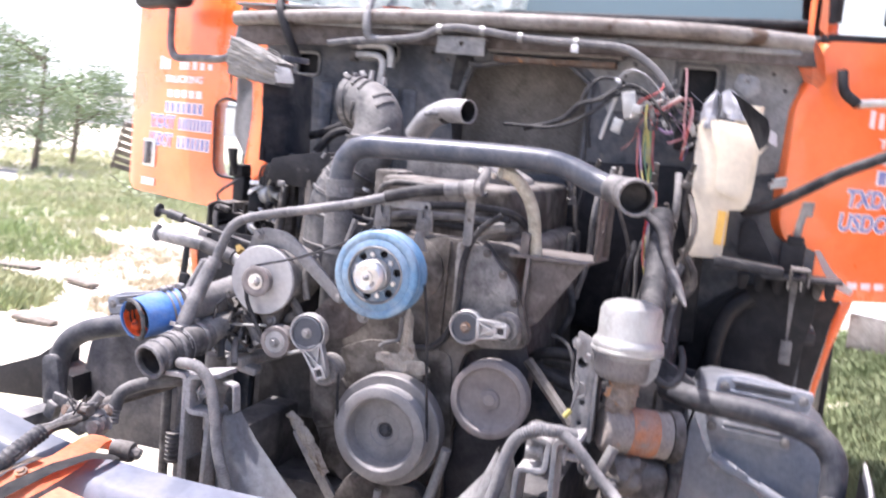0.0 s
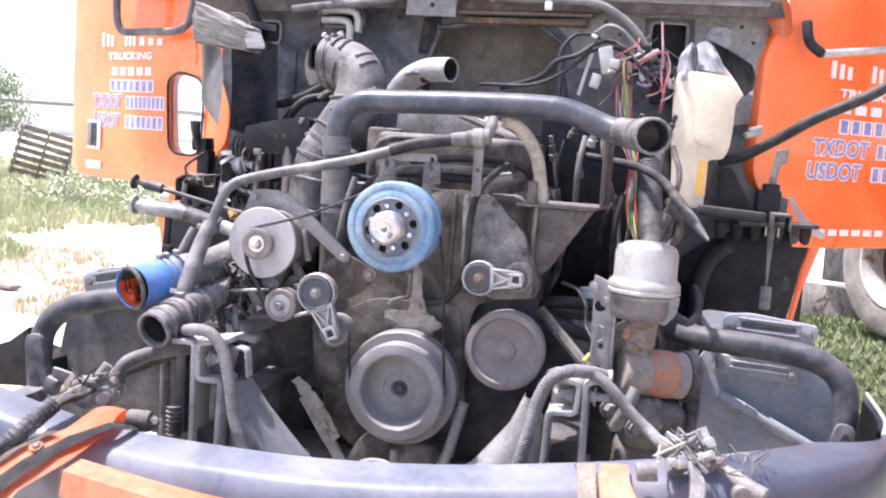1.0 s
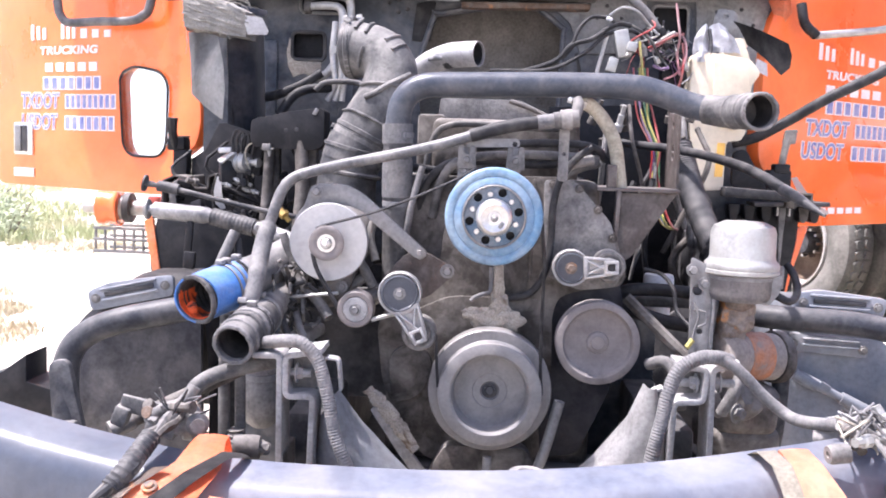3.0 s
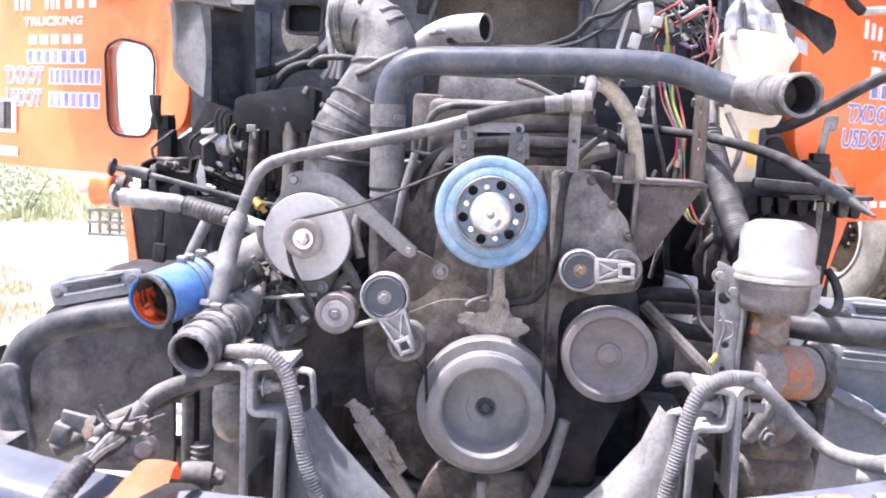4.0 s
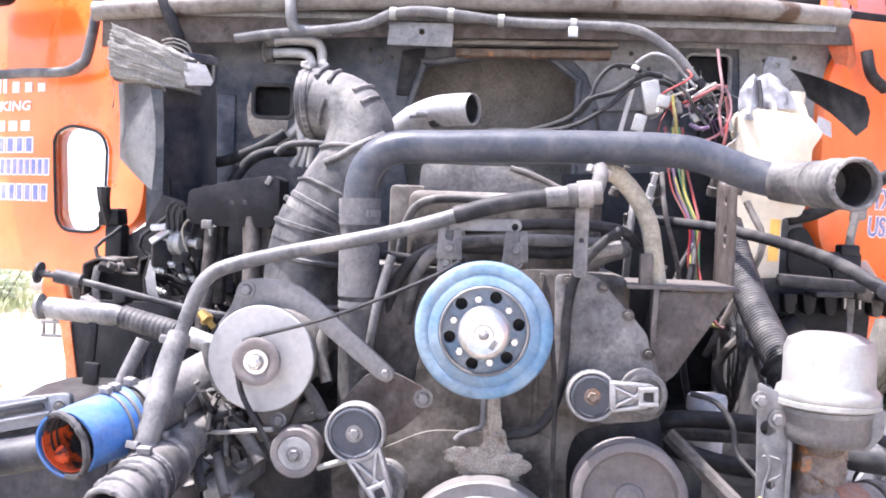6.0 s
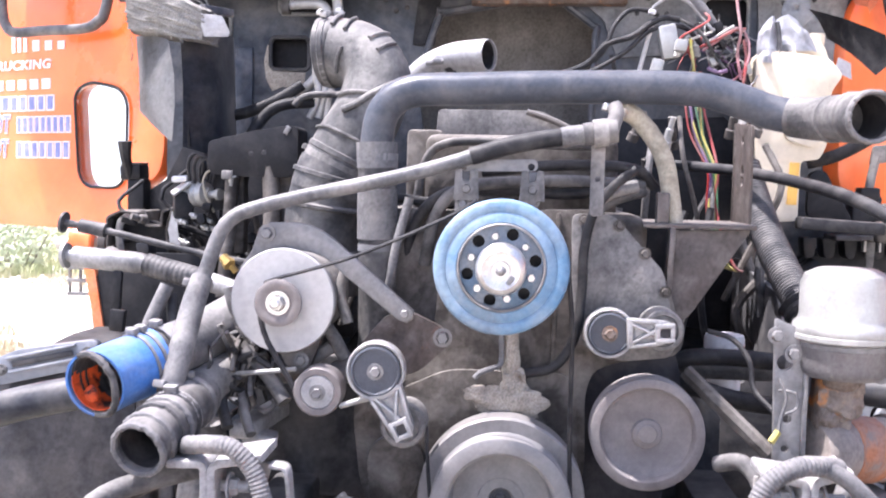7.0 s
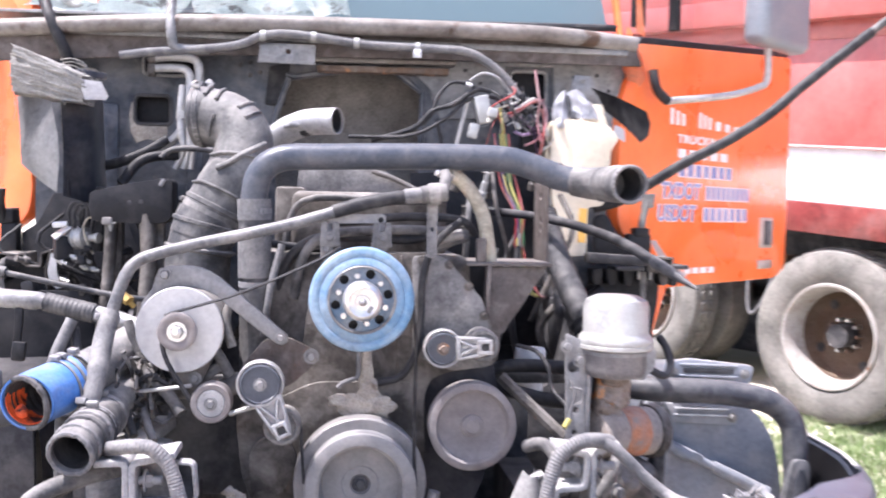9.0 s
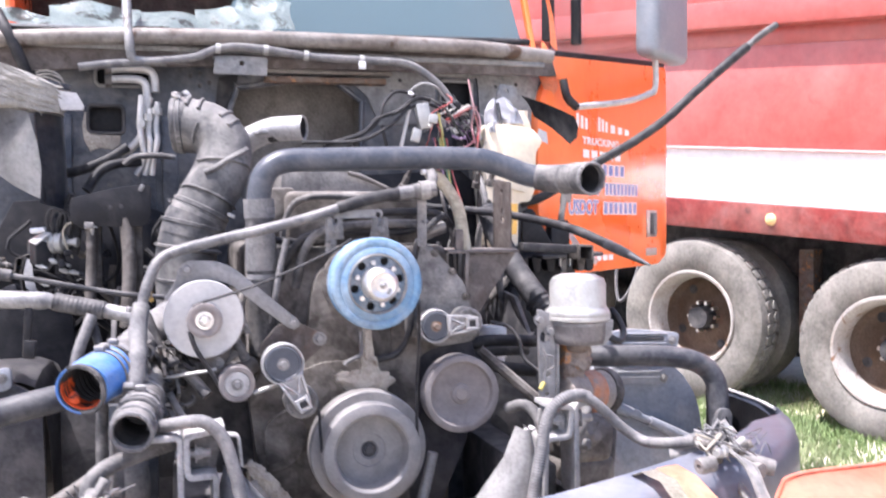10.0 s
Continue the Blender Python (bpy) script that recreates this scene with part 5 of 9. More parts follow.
# ---- bumper and nose ----
bumper = thing("front_bumper", (0, -0.5, 0.55), "blue-grey painted steel bumper with swept-back ends", "bumper")


def bumper_bar(x0, x1):
    """A stretch of the deep bar with a rounded top, swept back and up at its ends."""
    line = [(-1.34, -0.25, 0.87), (-1.18, -0.40, 0.852), (-0.95, -0.48, 0.82), (-0.72, -0.52, 0.782), (-0.50, -0.545, 0.756), (-0.25, -0.565, 0.754), (0.0, -0.575, 0.762), (0.25, -0.56, 0.780), (0.49, -0.525, 0.806), (0.70, -0.465, 0.826), (0.89, -0.36, 0.836), (1.03, -0.22, 0.836), (1.10, -0.08, 0.833), (1.135, 0.10, 0.832), (1.145, 0.33, 0.834)]
    pts = curve_points(line, 0.05)
    prof = [(0.10, -0.26), (0.10, 0.006), (0.094, 0.010), (0.075, 0.006), (0.02, -0.004), (0.004, -0.014), (-0.010, -0.045), (-0.014, -0.12), (-0.008, -0.26)]
    bm = bmesh.new()
    loops = []
    for i, p in enumerate(pts):
        if not (x0 <= p[0] <= x1 or (i and pts[i - 1][0] <= x1 < p[0])):
            continue
        a, b = pts[max(0, i - 1)], pts[min(len(pts) - 1, i + 1)]
        way = Vector((b[0] - a[0], b[1] - a[1], 0)).normalized()
        inn = Vector((-way.y, way.x, 0))
        slim = 1.0 if p[0] < 1.0 else max(0.16, 1.0 - (p[0] - 1.0) * 9)
        loops.append([bm.verts.new(Vector(p) + inn * u * slim + Vector((0, 0, v))) for u, v in prof])
    for a, b in zip(loops, loops[1:]):
        for k in range(len(prof) - 1):
            bm.faces.new((a[k], a[k + 1], b[k + 1], b[k]))
    bm.faces.new(loops[0])
    bm.faces.new(loops[-1])
    return bm


def sheet(rows, thick=0.006):
    """A panel through rows of points."""
    bm = bmesh.new()
    grid = [[bm.verts.new(p) for p in curve_points(r, 0.06)] for r in rows]
    n = min(len(g) for g in grid)
    grid = [[g[round(k * (len(g) - 1) / (n - 1))] for k in range(n)] for g in grid]
    for a, b in zip(grid, grid[1:]):
        for k in range(n - 1):
            bm.faces.new((a[k], a[k + 1], b[k + 1], b[k]))
    for v in [v for v in bm.verts if not v.link_faces]:
        bm.verts.remove(v)
    bmesh.ops.solidify(bm, geom=bm.faces[:], thickness=thick)
    return bm


# middle stretch, paler than the two ends
part("bar", bumper_bar(-0.60, 0.74), BUMPER, bumper, "paler steel bumper bar")
part("end_cap", bumper_bar(-1.5, -0.60), BUMPER_DARK, bumper, "dark blue-grey end cap")
part("end_cap", bumper_bar(0.74, 1.5), BUMPER_DARK, bumper, "dark blue-grey end cap")
# the inner face's shadow is painted with an added dark sheet
part("leg_shade", sheet([[(1.015, -0.16, z), (1.075, -0.03, z), (1.112, 0.12, z), (1.122, 0.33, z)] for z in (0.825, 0.74, 0.60)], 0.004), PLASTIC, bumper, "dark sheet for the shade inside the swept-back end")
part("leg_edge", tube([(1.085, -0.06, 0.838), (1.118, 0.08, 0.838), (1.132, 0.33, 0.840)], 0.005, 8), BRACKET, bumper)
for x, z in ((0.04, 0.70), (0.21, 0.70)):
    part("bolt", bolt((x, -0.603, z), 0.008, 0.006), STEEL, bumper)
for x in (0.065,):
    part("boss", lathe([(0, 0.004), (0.016, 0.004), (0.018, 0.008), (0.032, 0.008), (0.036, 0.0)], (x, -0.44, 0.752), (0, 0, 1), 26), CAST_LIGHT, bumper)

hood = thing("hood_remains", (0.2, -0.8, 0.6), "worn orange hood hinge bar and broken hood panel", "hood")


part("hinge_bar", sheet([[(-0.47, -0.61, 0.750), (-0.2, -0.65, 0.735), (0.1, -0.68, 0.735), (0.5, -0.70, 0.745)], [(-0.47, -0.67, 0.746), (-0.2, -0.71, 0.730), (0.1, -0.74, 0.730), (0.5, -0.76, 0.74)], [(-0.47, -0.68, 0.70), (-0.2, -0.72, 0.68), (0.1, -0.75, 0.68), (0.5, -0.77, 0.69)]]), ORANGE_BLEACHED, hood, "sun-bleached orange bar")
part("panel", sheet([[(0.645, -0.66, 0.755), (0.685, -0.63, 0.812), (0.74, -0.62, 0.835), (1.0, -0.60, 0.838), (1.25, -0.52, 0.858)], [(0.63, -0.72, 0.735), (0.70, -0.72, 0.775), (0.80, -0.72, 0.795), (1.02, -0.72, 0.798), (1.32, -0.66, 0.818)], [(0.60, -0.95, 0.68), (0.70, -0.98, 0.715), (0.85, -1.0, 0.745), (1.08, -1.0, 0.748), (1.40, -0.95, 0.768)], [(0.55, -1.25, 0.55), (0.70, -1.28, 0.58), (0.90, -1.30, 0.60), (1.12, -1.30, 0.60), (1.45, -1.25, 0.60)]]), PANEL, hood, "curved red-orange hood panel")
part("panel_lip", tube([(0.645, -0.66, 0.757), (0.685, -0.63, 0.814), (0.74, -0.62, 0.837), (1.0, -0.60, 0.840), (1.25, -0.52, 0.860)], 0.0045, 8), LIP, hood, "red-orange folded lip")
for k, (x, y, z, m_) in enumerate(((0.635, -0.68, 0.765, RUST), (0.615, -0.72, 0.75, CAST_LIGHT), (0.665, -0.645, 0.79, ORANGE_WORN), (0.585, -0.73, 0.735, CAST_LIGHT))):
    part("torn_edge", joined(tube([(x - 0.03, y - 0.01, z), (x, y - 0.02, z + 0.012), (x + 0.03, y, z + 0.004)], 0.005, 7), box((x + 0.01, y, z - 0.008), (0.07, 0.004, 0.035), (35, 25 * (k % 2) - 10, 25), 0.001), box((x - 0.02, y - 0.01, z - 0.004), (0.03, 0.03, 0.004), (10, 30, 10 * k), 0.001)), m_, hood)
for x, y, z in ((0.95, -0.64, 0.832), (1.12, -0.66, 0.822)):
    part("fastener", bolt((x, y, z), 0.009, 0.01, (0, -0.2, 1)), DARK, hood)


def hinge(sx, pts, label):
    return part("hinge_arm", sheet(pts, 0.008), ORANGE_WORN if sx < 0 else ORANGE_BLEACHED, hood, label)


hl = hinge(-0.50, [[(-0.542, -0.395, 0.755), (-0.515, -0.395, 0.757), (-0.487, -0.395, 0.755)], [(-0.541, -0.425, 0.797), (-0.514, -0.427, 0.800), (-0.486, -0.428, 0.797)], [(-0.542, -0.455, 0.799), (-0.513, -0.457, 0.800), (-0.484, -0.458, 0.795)], [(-0.555, -0.53, 0.777), (-0.515, -0.535, 0.776), (-0.470, -0.54, 0.773)], [(-0.605, -0.60, 0.752), (-0.550, -0.61, 0.750), (-0.490, -0.62, 0.747)], [(-0.66, -0.655, 0.70), (-0.61, -0.665, 0.70), (-0.555, -0.68, 0.70)], [(-0.71, -0.70, 0.63), (-0.66, -0.71, 0.63), (-0.60, -0.73, 0.63)]], "orange hood hinge arm with a black strap")
part("black_strap", sheet([[(-0.452, -0.44, 0.770), (-0.436, -0.462, 0.768)], [(-0.478, -0.505, 0.792), (-0.458, -0.527, 0.788)], [(-0.522, -0.575, 0.778), (-0.497, -0.595, 0.770)], [(-0.575, -0.640, 0.745), (-0.545, -0.660, 0.735)], [(-0.635, -0.690, 0.69), (-0.60, -0.71, 0.68)], [(-0.69, -0.73, 0.62), (-0.66, -0.75, 0.61)]], 0.006), RUBBER, hl, "flat black rubber strap")
part("bushing", joined(lathe([(0.008, -0.024), (0.021, -0.024), (0.023, -0.016), (0.023, 0.016), (0.021, 0.024), (0.008, 0.024)], (-0.452, -0.43, 0.778), (1, 0.1, 0), 20, True), lump((-0.425, -0.425, 0.776), (0.016, 0.016, 0.014), 63, 3)), CAST, hl, "dusty rubber bushing")
part("rust_plate", sheet([[(-0.585, -0.555, 0.775), (-0.553, -0.560, 0.781)], [(-0.635, -0.61, 0.745), (-0.603, -0.615, 0.756)], [(-0.705, -0.66, 0.68), (-0.66, -0.668, 0.703)], [(-0.76, -0.70, 0.60), (-0.71, -0.71, 0.63)]], 0.006), RUST, hl, "rusty torn edge of the arm")
part("bolt", bolt((-0.575, -0.60, 0.757), 0.009, 0.007, (0, -0.4, 0.9)), RUST, hl)
hr = hinge(0.51, [[(0.506, -0.44, 0.795), (0.53, -0.44, 0.795), (0.556, -0.44, 0.795)], [(0.506, -0.465, 0.828), (0.53, -0.465, 0.832), (0.556, -0.465, 0.832)], [(0.504, -0.53, 0.826), (0.53, -0.53, 0.828), (0.560, -0.53, 0.826)], [(0.520, -0.60, 0.765), (0.555, -0.60, 0.765), (0.600, -0.60, 0.765)], [(0.530, -0.68, 0.66), (0.58, -0.68, 0.66), (0.65, -0.68, 0.66)]], "orange hood hinge arm beside a pale strap")
part("pale_strap", sheet([[(0.452, -0.42, 0.80), (0.482, -0.42, 0.80)], [(0.462, -0.48, 0.828), (0.496, -0.48, 0.832)], [(0.468, -0.55, 0.826), (0.502, -0.55, 0.828)], [(0.474, -0.585, 0.80), (0.508, -0.588, 0.80)], [(0.492, -0.64, 0.72), (0.526, -0.64, 0.72)], [(0.505, -0.70, 0.64), (0.540, -0.70, 0.64)]], 0.005), HOSE_TAN, hr, "frayed pale webbing strap")
part("bushing", lathe([(0.006, -0.018), (0.015, -0.018), (0.017, -0.012), (0.017, 0.018), (0.006, 0.018)], (0.588, -0.52, 0.842), (1, 0.1, 0.1), 20, True), CAST_LIGHT, hr)


# ---- frame brackets ----
def bent(line, w, y, deep, r=0.012):
    """A strip of plate folded along a line of (x, z), seen on its edge."""
    line = [Vector(p) for p in line]
    soft = [line[0]]
    for a, b, c in zip(line, line[1:], line[2:]):
        d1, d2 = (a - b).normalized(), (c - b).normalized()
        q = min(r, (a - b).length * 0.4, (c - b).length * 0.4)
        for k in range(5):
            t = k / 4
            soft.append((b + d1 * q) * (1 - t) ** 2 + b * 2 * t * (1 - t) + (b + d2 * q) * t * t)
    soft.append(line[-1])
    left, right = [], []
    for i, p in enumerate(soft):
        way = (soft[min(i + 1, len(soft) - 1)] - soft[max(i - 1, 0)]).normalized()
        n = Vector((-way.y, way.x)) * w / 2
        left.append(tuple(p + n))
        right.append(tuple(p - n))
    return slab(left + right[::-1], y, deep, bevel=0.0015)


def frame_bracket(side, web, step, tab, y, bolts):
    f = thing("frame_bracket", (web[1][0], y, 0.55), "pale dusty folded steel bracket on the frame rail end", "bracket", "frame brackets")
    part("web_plate", bent(web, 0.012, y, 0.085), BRACKET, f)
    part("step_plate", bent(step, 0.012, y - 0.004, 0.09), BRACKET, f)
    part("back_plate", slab([(step[1][0], step[1][1] - 0.01), (step[0][0], step[1][1] - 0.01), (step[3][0], step[3][1]), (step[2][0], step[2][1])], y + 0.055, 0.008, bevel=0.001), CAST_LIGHT, f)
    part("tab", bent(tab, 0.006, y + 0.02, 0.03), BRACKET, f)
    for x, z in bolts:
        part("bolt", joined(bolt((x, y + 0.03, z), 0.014, 0.014, (side, 0, 0)), tube([(x - 0.04, y + 0.03, z), (x + 0.03, y + 0.03, z)], 0.009, 10)), BRACKET, f)
    part("foot", box((web[2][0], y + 0.10, 0.60), (0.02, 0.16, 0.20), bevel=0.004), CAST, f)
    return f


frame_bracket(1, [(-0.492, 0.906), (-0.436, 0.908), (-0.434, 0.52)], [(-0.347, 0.922), (-0.424, 0.908), (-0.422, 0.824), (-0.366, 0.826), (-0.374, 0.52)], [(-0.345, 0.902), (-0.318, 0.900), (-0.312, 0.835)], -0.23, [(-0.405, 0.868)])
frame_bracket(-1, [(0.508, 0.922), (0.453, 0.908), (0.460, 0.52)], [(0.382, 0.914), (0.441, 0.907), (0.437, 0.840), (0.378, 0.836), (0.368, 0.52)], [(0.36, 0.86), (0.335, 0.85), (0.330, 0.80)], -0.19, [(0.427, 0.873), (0.475, 0.875)])


def rail_cone(side, pts, mat, label):
    c = thing("frame_horn", (side * 0.35, 0.0, 0.5), label, "frame rail", "frame rails")
    part("horn", sheet(pts, 0.02), mat, c)
    part("rail", box((side * 0.40, 1.0, 0.62), (0.09, 2.2, 0.27), bevel=0.012), DARK, c)
    return c


def horn_rows(side, rows, y):
    """Rows of a bulging, widening plate: (z, inner x, outer x)."""
    out = []
    for z, a, b in rows:
        w = abs(b - a)
        out.append([(a, y + 0.05, z), (a + (b - a) * 0.12, y + 0.01, z), (a + (b - a) * 0.35, y - 0.10 * w, z), (a + (b - a) * 0.65, y - 0.10 * w, z), (a + (b - a) * 0.9, y + 0.01, z), (b, y + 0.06, z)])
    return out


rail_cone(-1, horn_rows(-1, [(0.825, -0.322, -0.345), (0.76, -0.272, -0.362), (0.68, -0.195, -0.372), (0.60, -0.11, -0.38), (0.50, 0.0, -0.39)], -0.205), HORN, "blue-grey sloping frame horn")
# this horn's colour carries sunlight, the other one's does not
rail_cone(1, horn_rows(1, [(0.862, 0.322, 0.345), (0.79, 0.292, 0.368), (0.70, 0.222, 0.385), (0.62, 0.140, 0.395), (0.50, 0.02, 0.40)], -0.185), SUNLIT_DUST, "dusty sloping frame horn coloured pale as sunlit")

conduit = thing("corrugated_conduit", (-0.38, -0.14, 0.7), "pale corrugated wiring conduit over the bracket", "conduit", "conduits")
part("conduit", tube([(-0.49, -0.17, 0.92), (-0.455, -0.22, 0.934), (-0.42, -0.245, 0.943), (-0.385, -0.252, 0.940), (-0.352, -0.255, 0.905), (-0.330, -0.262, 0.836), (-0.311, -0.268, 0.755), (-0.278, -0.275, 0.68), (-0.235, -0.28, 0.60), (-0.18, -0.28, 0.53)], 0.0135, 14, ribs=0.0006, pitch=0.0062), HOSE_PALE, conduit)
conduit = thing("corrugated_conduit", (0.41, -0.14, 0.7), "pale corrugated wiring conduit over the bracket", "conduit", "conduits")
part("conduit", tube([(0.49, -0.17, 0.925), (0.456, -0.20, 0.936), (0.416, -0.215, 0.936), (0.378, -0.22, 0.912), (0.358, -0.225, 0.867), (0.346, -0.228, 0.807), (0.329, -0.235, 0.735), (0.315, -0.24, 0.66), (0.30, -0.25, 0.58)], 0.0145, 14, ribs=0.0007, pitch=0.0062), HOSE_PALE, conduit)
part("tail", tube([(0.456, -0.195, 0.937), (0.491, -0.20, 0.920), (0.525, -0.205, 0.890), (0.552, -0.21, 0.863), (0.60, -0.23, 0.828), (0.615, -0.31, 0.838), (0.642, -0.40, 0.860)], 0.0125, 12), HOSE_PALE, conduit)
part("lower_loop", tube([(0.36, 0.02, 0.87), (0.39, -0.02, 0.885), (0.41, -0.06, 0.86), (0.41, -0.10, 0.80)], 0.014, 12), HOSE, conduit)


# ---- wheel arch liners and nose tubes ----
def liner(side):
    x0 = side * 0.90 - 0.02
    mat = LINER if side > 0 else LINER_DARK
    o = thing("wheel_arch_liner", (x0, 0.3, 0.5), "dusty blue-grey plastic wheel arch liner" if side > 0 else "darker plastic wheel arch liner with brown patches", "wheel arch liner", "wheel arch liners")
    s = side
    cx = x0
    rows = []
    for y, h, w in ((0.30, 0.955, 0.19), (0.38, 0.985, 0.20), (0.50, 0.99, 0.21), (0.65, 0.96, 0.21), (0.85, 0.86, 0.20)):
        rows.append([(cx - s * w, y, 0.50), (cx - s * w, y, 0.72), (cx - s * (w - 0.02), y, h - 0.05), (cx - s * (w - 0.07), y, h), (cx, y, h - 0.004), (cx + s * (w - 0.10), y, h - 0.05), (cx + s * (w - 0.03), y, h - 0.13), (cx + s * w, y, 0.72), (cx + s * w, y, 0.50)])
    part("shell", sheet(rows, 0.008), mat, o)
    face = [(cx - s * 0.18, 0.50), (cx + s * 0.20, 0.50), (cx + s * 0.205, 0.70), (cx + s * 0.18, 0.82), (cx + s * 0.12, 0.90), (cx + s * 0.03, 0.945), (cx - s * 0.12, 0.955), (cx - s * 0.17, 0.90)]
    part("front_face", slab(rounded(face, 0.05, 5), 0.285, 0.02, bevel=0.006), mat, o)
    tilt = 2 if s > 0 else -13
    hub = Matrix.Translation((cx, 0.26, 0.965)) @ Matrix.Rotation(radians(tilt), 4, "Y")

    def on_top(bm):
        return moved(bm, hub)

    tz = 0.025 if s > 0 else -0.012
    mat = LINER
    part("top_plate", on_top(slab(rounded([(-0.12, tz - 0.03), (0.10, tz - 0.03), (0.11, tz + 0.022), (-0.06, tz + 0.034), (-0.12, tz + 0.022)], 0.015, 3), 0.0, 0.02, bevel=0.005)), mat, o)
    part("slot", on_top(box((-0.01, -0.002, tz + 0.006), (0.13, 0.006, 0.012), (0, 0, 0), 0.002)), DARK, o)
    part("plate_rib", on_top(box((-0.01, -0.003, tz - 0.008), (0.15, 0.010, 0.007), (0, 0, 0), 0.003)), mat, o)
    part("plate_rib", on_top(box((-0.01, -0.003, tz + 0.020), (0.15, 0.010, 0.006), (0, 0, 0), 0.003)), mat, o)
    part("lower_plate", on_top(slab(rounded([(-0.13, -0.10), (0.075, -0.105), (0.075, -0.060), (-0.12, -0.055)], 0.01, 3), 0.004, 0.02, bevel=0.004)), mat, o)
    part("plate_rib", on_top(box((-0.02, 0.001, -0.082), (0.14, 0.010, 0.007), (0, 0, 0), 0.003)), mat, o)
    part("plate_rib", on_top(box((-0.02, 0.001, -0.066), (0.14, 0.010, 0.006), (0, 0, 0), 0.003)), mat, o)
    for x, z in ((-0.10, tz), (0.085, tz), (-0.115, -0.08), (0.06, -0.085)):
        part("bolt", on_top(bolt((x, -0.001, z), 0.008, 0.006)), CAST_LIGHT, o)
    n = thing("nose_tube", (x0, 0.1, 0.6), "bent dark steel nose support tube", "support tube", "nose tubes")
    if s > 0:
        path = [(0.64, 0.30, 0.955), (0.72, 0.22, 0.958), (0.88, 0.19, 0.955), (0.99, 0.17, 0.935), (1.04, 0.155, 0.885), (1.045, 0.14, 0.80), (1.045, 0.12, 0.66)]
    else:
        path = [(-0.58, 0.10, 0.965), (-0.70, 0.03, 0.955), (-0.85, 0.0, 0.925), (-0.93, -0.01, 0.89), (-0.965, -0.02, 0.84), (-0.968, -0.03, 0.77), (-0.955, -0.05, 0.66)]
    part("tube", tube(path, 0.030, 18), NOSE, n)
    flat = [(-0.994, 0.835), (-0.950, 0.845), (-0.928, 0.742), (-0.909, 0.661), (-0.940, 0.630), (-0.978, 0.640), (-0.988, 0.740)]
    flat = flat if s < 0 else [(0.075 - x, z - 0.03) for x, z in flat[::-1]]
    fx = sum(x for x, z in flat) / len(flat)
    part("flat_end", slab(rounded(flat, 0.02, 3), path[-1][1] - 0.012, 0.022, bevel=0.006), PIPE_DUSTY, n, "flattened bolted end")
    part("bolt", bolt((fx, path[-1][1] - 0.013, 0.680), 0.011, 0.008), CAST_LIGHT, n)
    part("bracket", box((path[-1][0], path[-1][1] - 0.1, 0.68), (0.06, 0.25, 0.05), bevel=0.006), PIPE_DUSTY, n)
    return o


liner(1)
liner(-1)
rod = thing("prop_rod", (0.88, 0.2, 0.8), "dusty blue-grey latch rod lying on the wheel arch liner", "rod")
part("body", joined(tube([(0.770, 0.262, 0.812, 0.015), (0.805, 0.26, 0.794, 0.016), (0.830, 0.26, 0.783, 0.016)], 0.015, 10), tube([(0.825, 0.26, 0.786, 0.011), (0.90, 0.26, 0.750, 0.011)], 0.011, 10), tube([(0.89, 0.26, 0.755, 0.0155), (1.0, 0.26, 0.703, 0.0155), (1.03, 0.26, 0.688, 0.014)], 0.015, 10), lathe([(0.006, 0), (0.017, 0), (0.017, 0.012), (0.006, 0.012)], (1.025, 0.26, 0.691), (0.9, 0, -0.42), 14, True), box((0.845, 0.252, 0.782), (0.03, 0.012, 0.02), (0, 26, 0), 0.003)), LINER, rod)
fender = thing("fender_stub", (-1.25, 0.2, 0.6), "black torn edge of a fender", "fender")
part("edge", slab([(-1.40, 0.60), (-1.09, 0.62), (-1.10, 0.70), (-1.17, 0.72), (-1.17, 0.79), (-1.23, 0.745), (-1.42, 0.67)], 0.2, 0.12), PLASTIC, fender)


# ---- filter unit by the right rail ----
cup = thing("fuel_separator", (0.56, 0.02, 0.6), "fuel separator with a dull metal cap and stained bowl", "filter")
CX, CY = 0.558, 0.03
part("cap", lathe([(0.081, 1.095), (0.0825, 1.100), (0.0825, 1.106), (0.080, 1.112), (0.074, 1.118), (0.072, 1.125), (0.072, 1.178), (0.066, 1.193), (0.045, 1.203), (0.0, 1.206)], (CX, CY, 0), (0, 0, 1), 48), CUP, cup, "dull domed metal cap")
part("rim", lathe([(0.0, 1.085), (0.079, 1.085), (0.0835, 1.088), (0.0835, 1.095), (0.079, 1.098)], (CX, CY, 0), (0, 0, 1), 48), CUP, cup)
part("bowl", lathe([(0.0, 1.022), (0.040, 1.024), (0.062, 1.025), (0.069, 1.032), (0.0715, 1.042), (0.0715, 1.085), (0.060, 1.085)], (CX, CY, 0), (0, 0, 1), 40), STAINED, cup, "stained metal bowl")
part("element", lathe([(0.0, 1.042), (0.050, 1.042), (0.056, 1.05), (0.056, 1.085), (0, 1.085)], (CX, CY, 0), (0, 0, 1), 28), material("brown filter paper", (0.30, 0.25, 0.20), 0.9), cup)
part("drain", joined(lathe([(0, 0.985), (0.018, 0.985), (0.020, 1.0), (0.030, 1.010), (0.032, 1.03), (0, 1.03)], (CX, CY, 0), (0, 0, 1), 20)), RUST, cup)
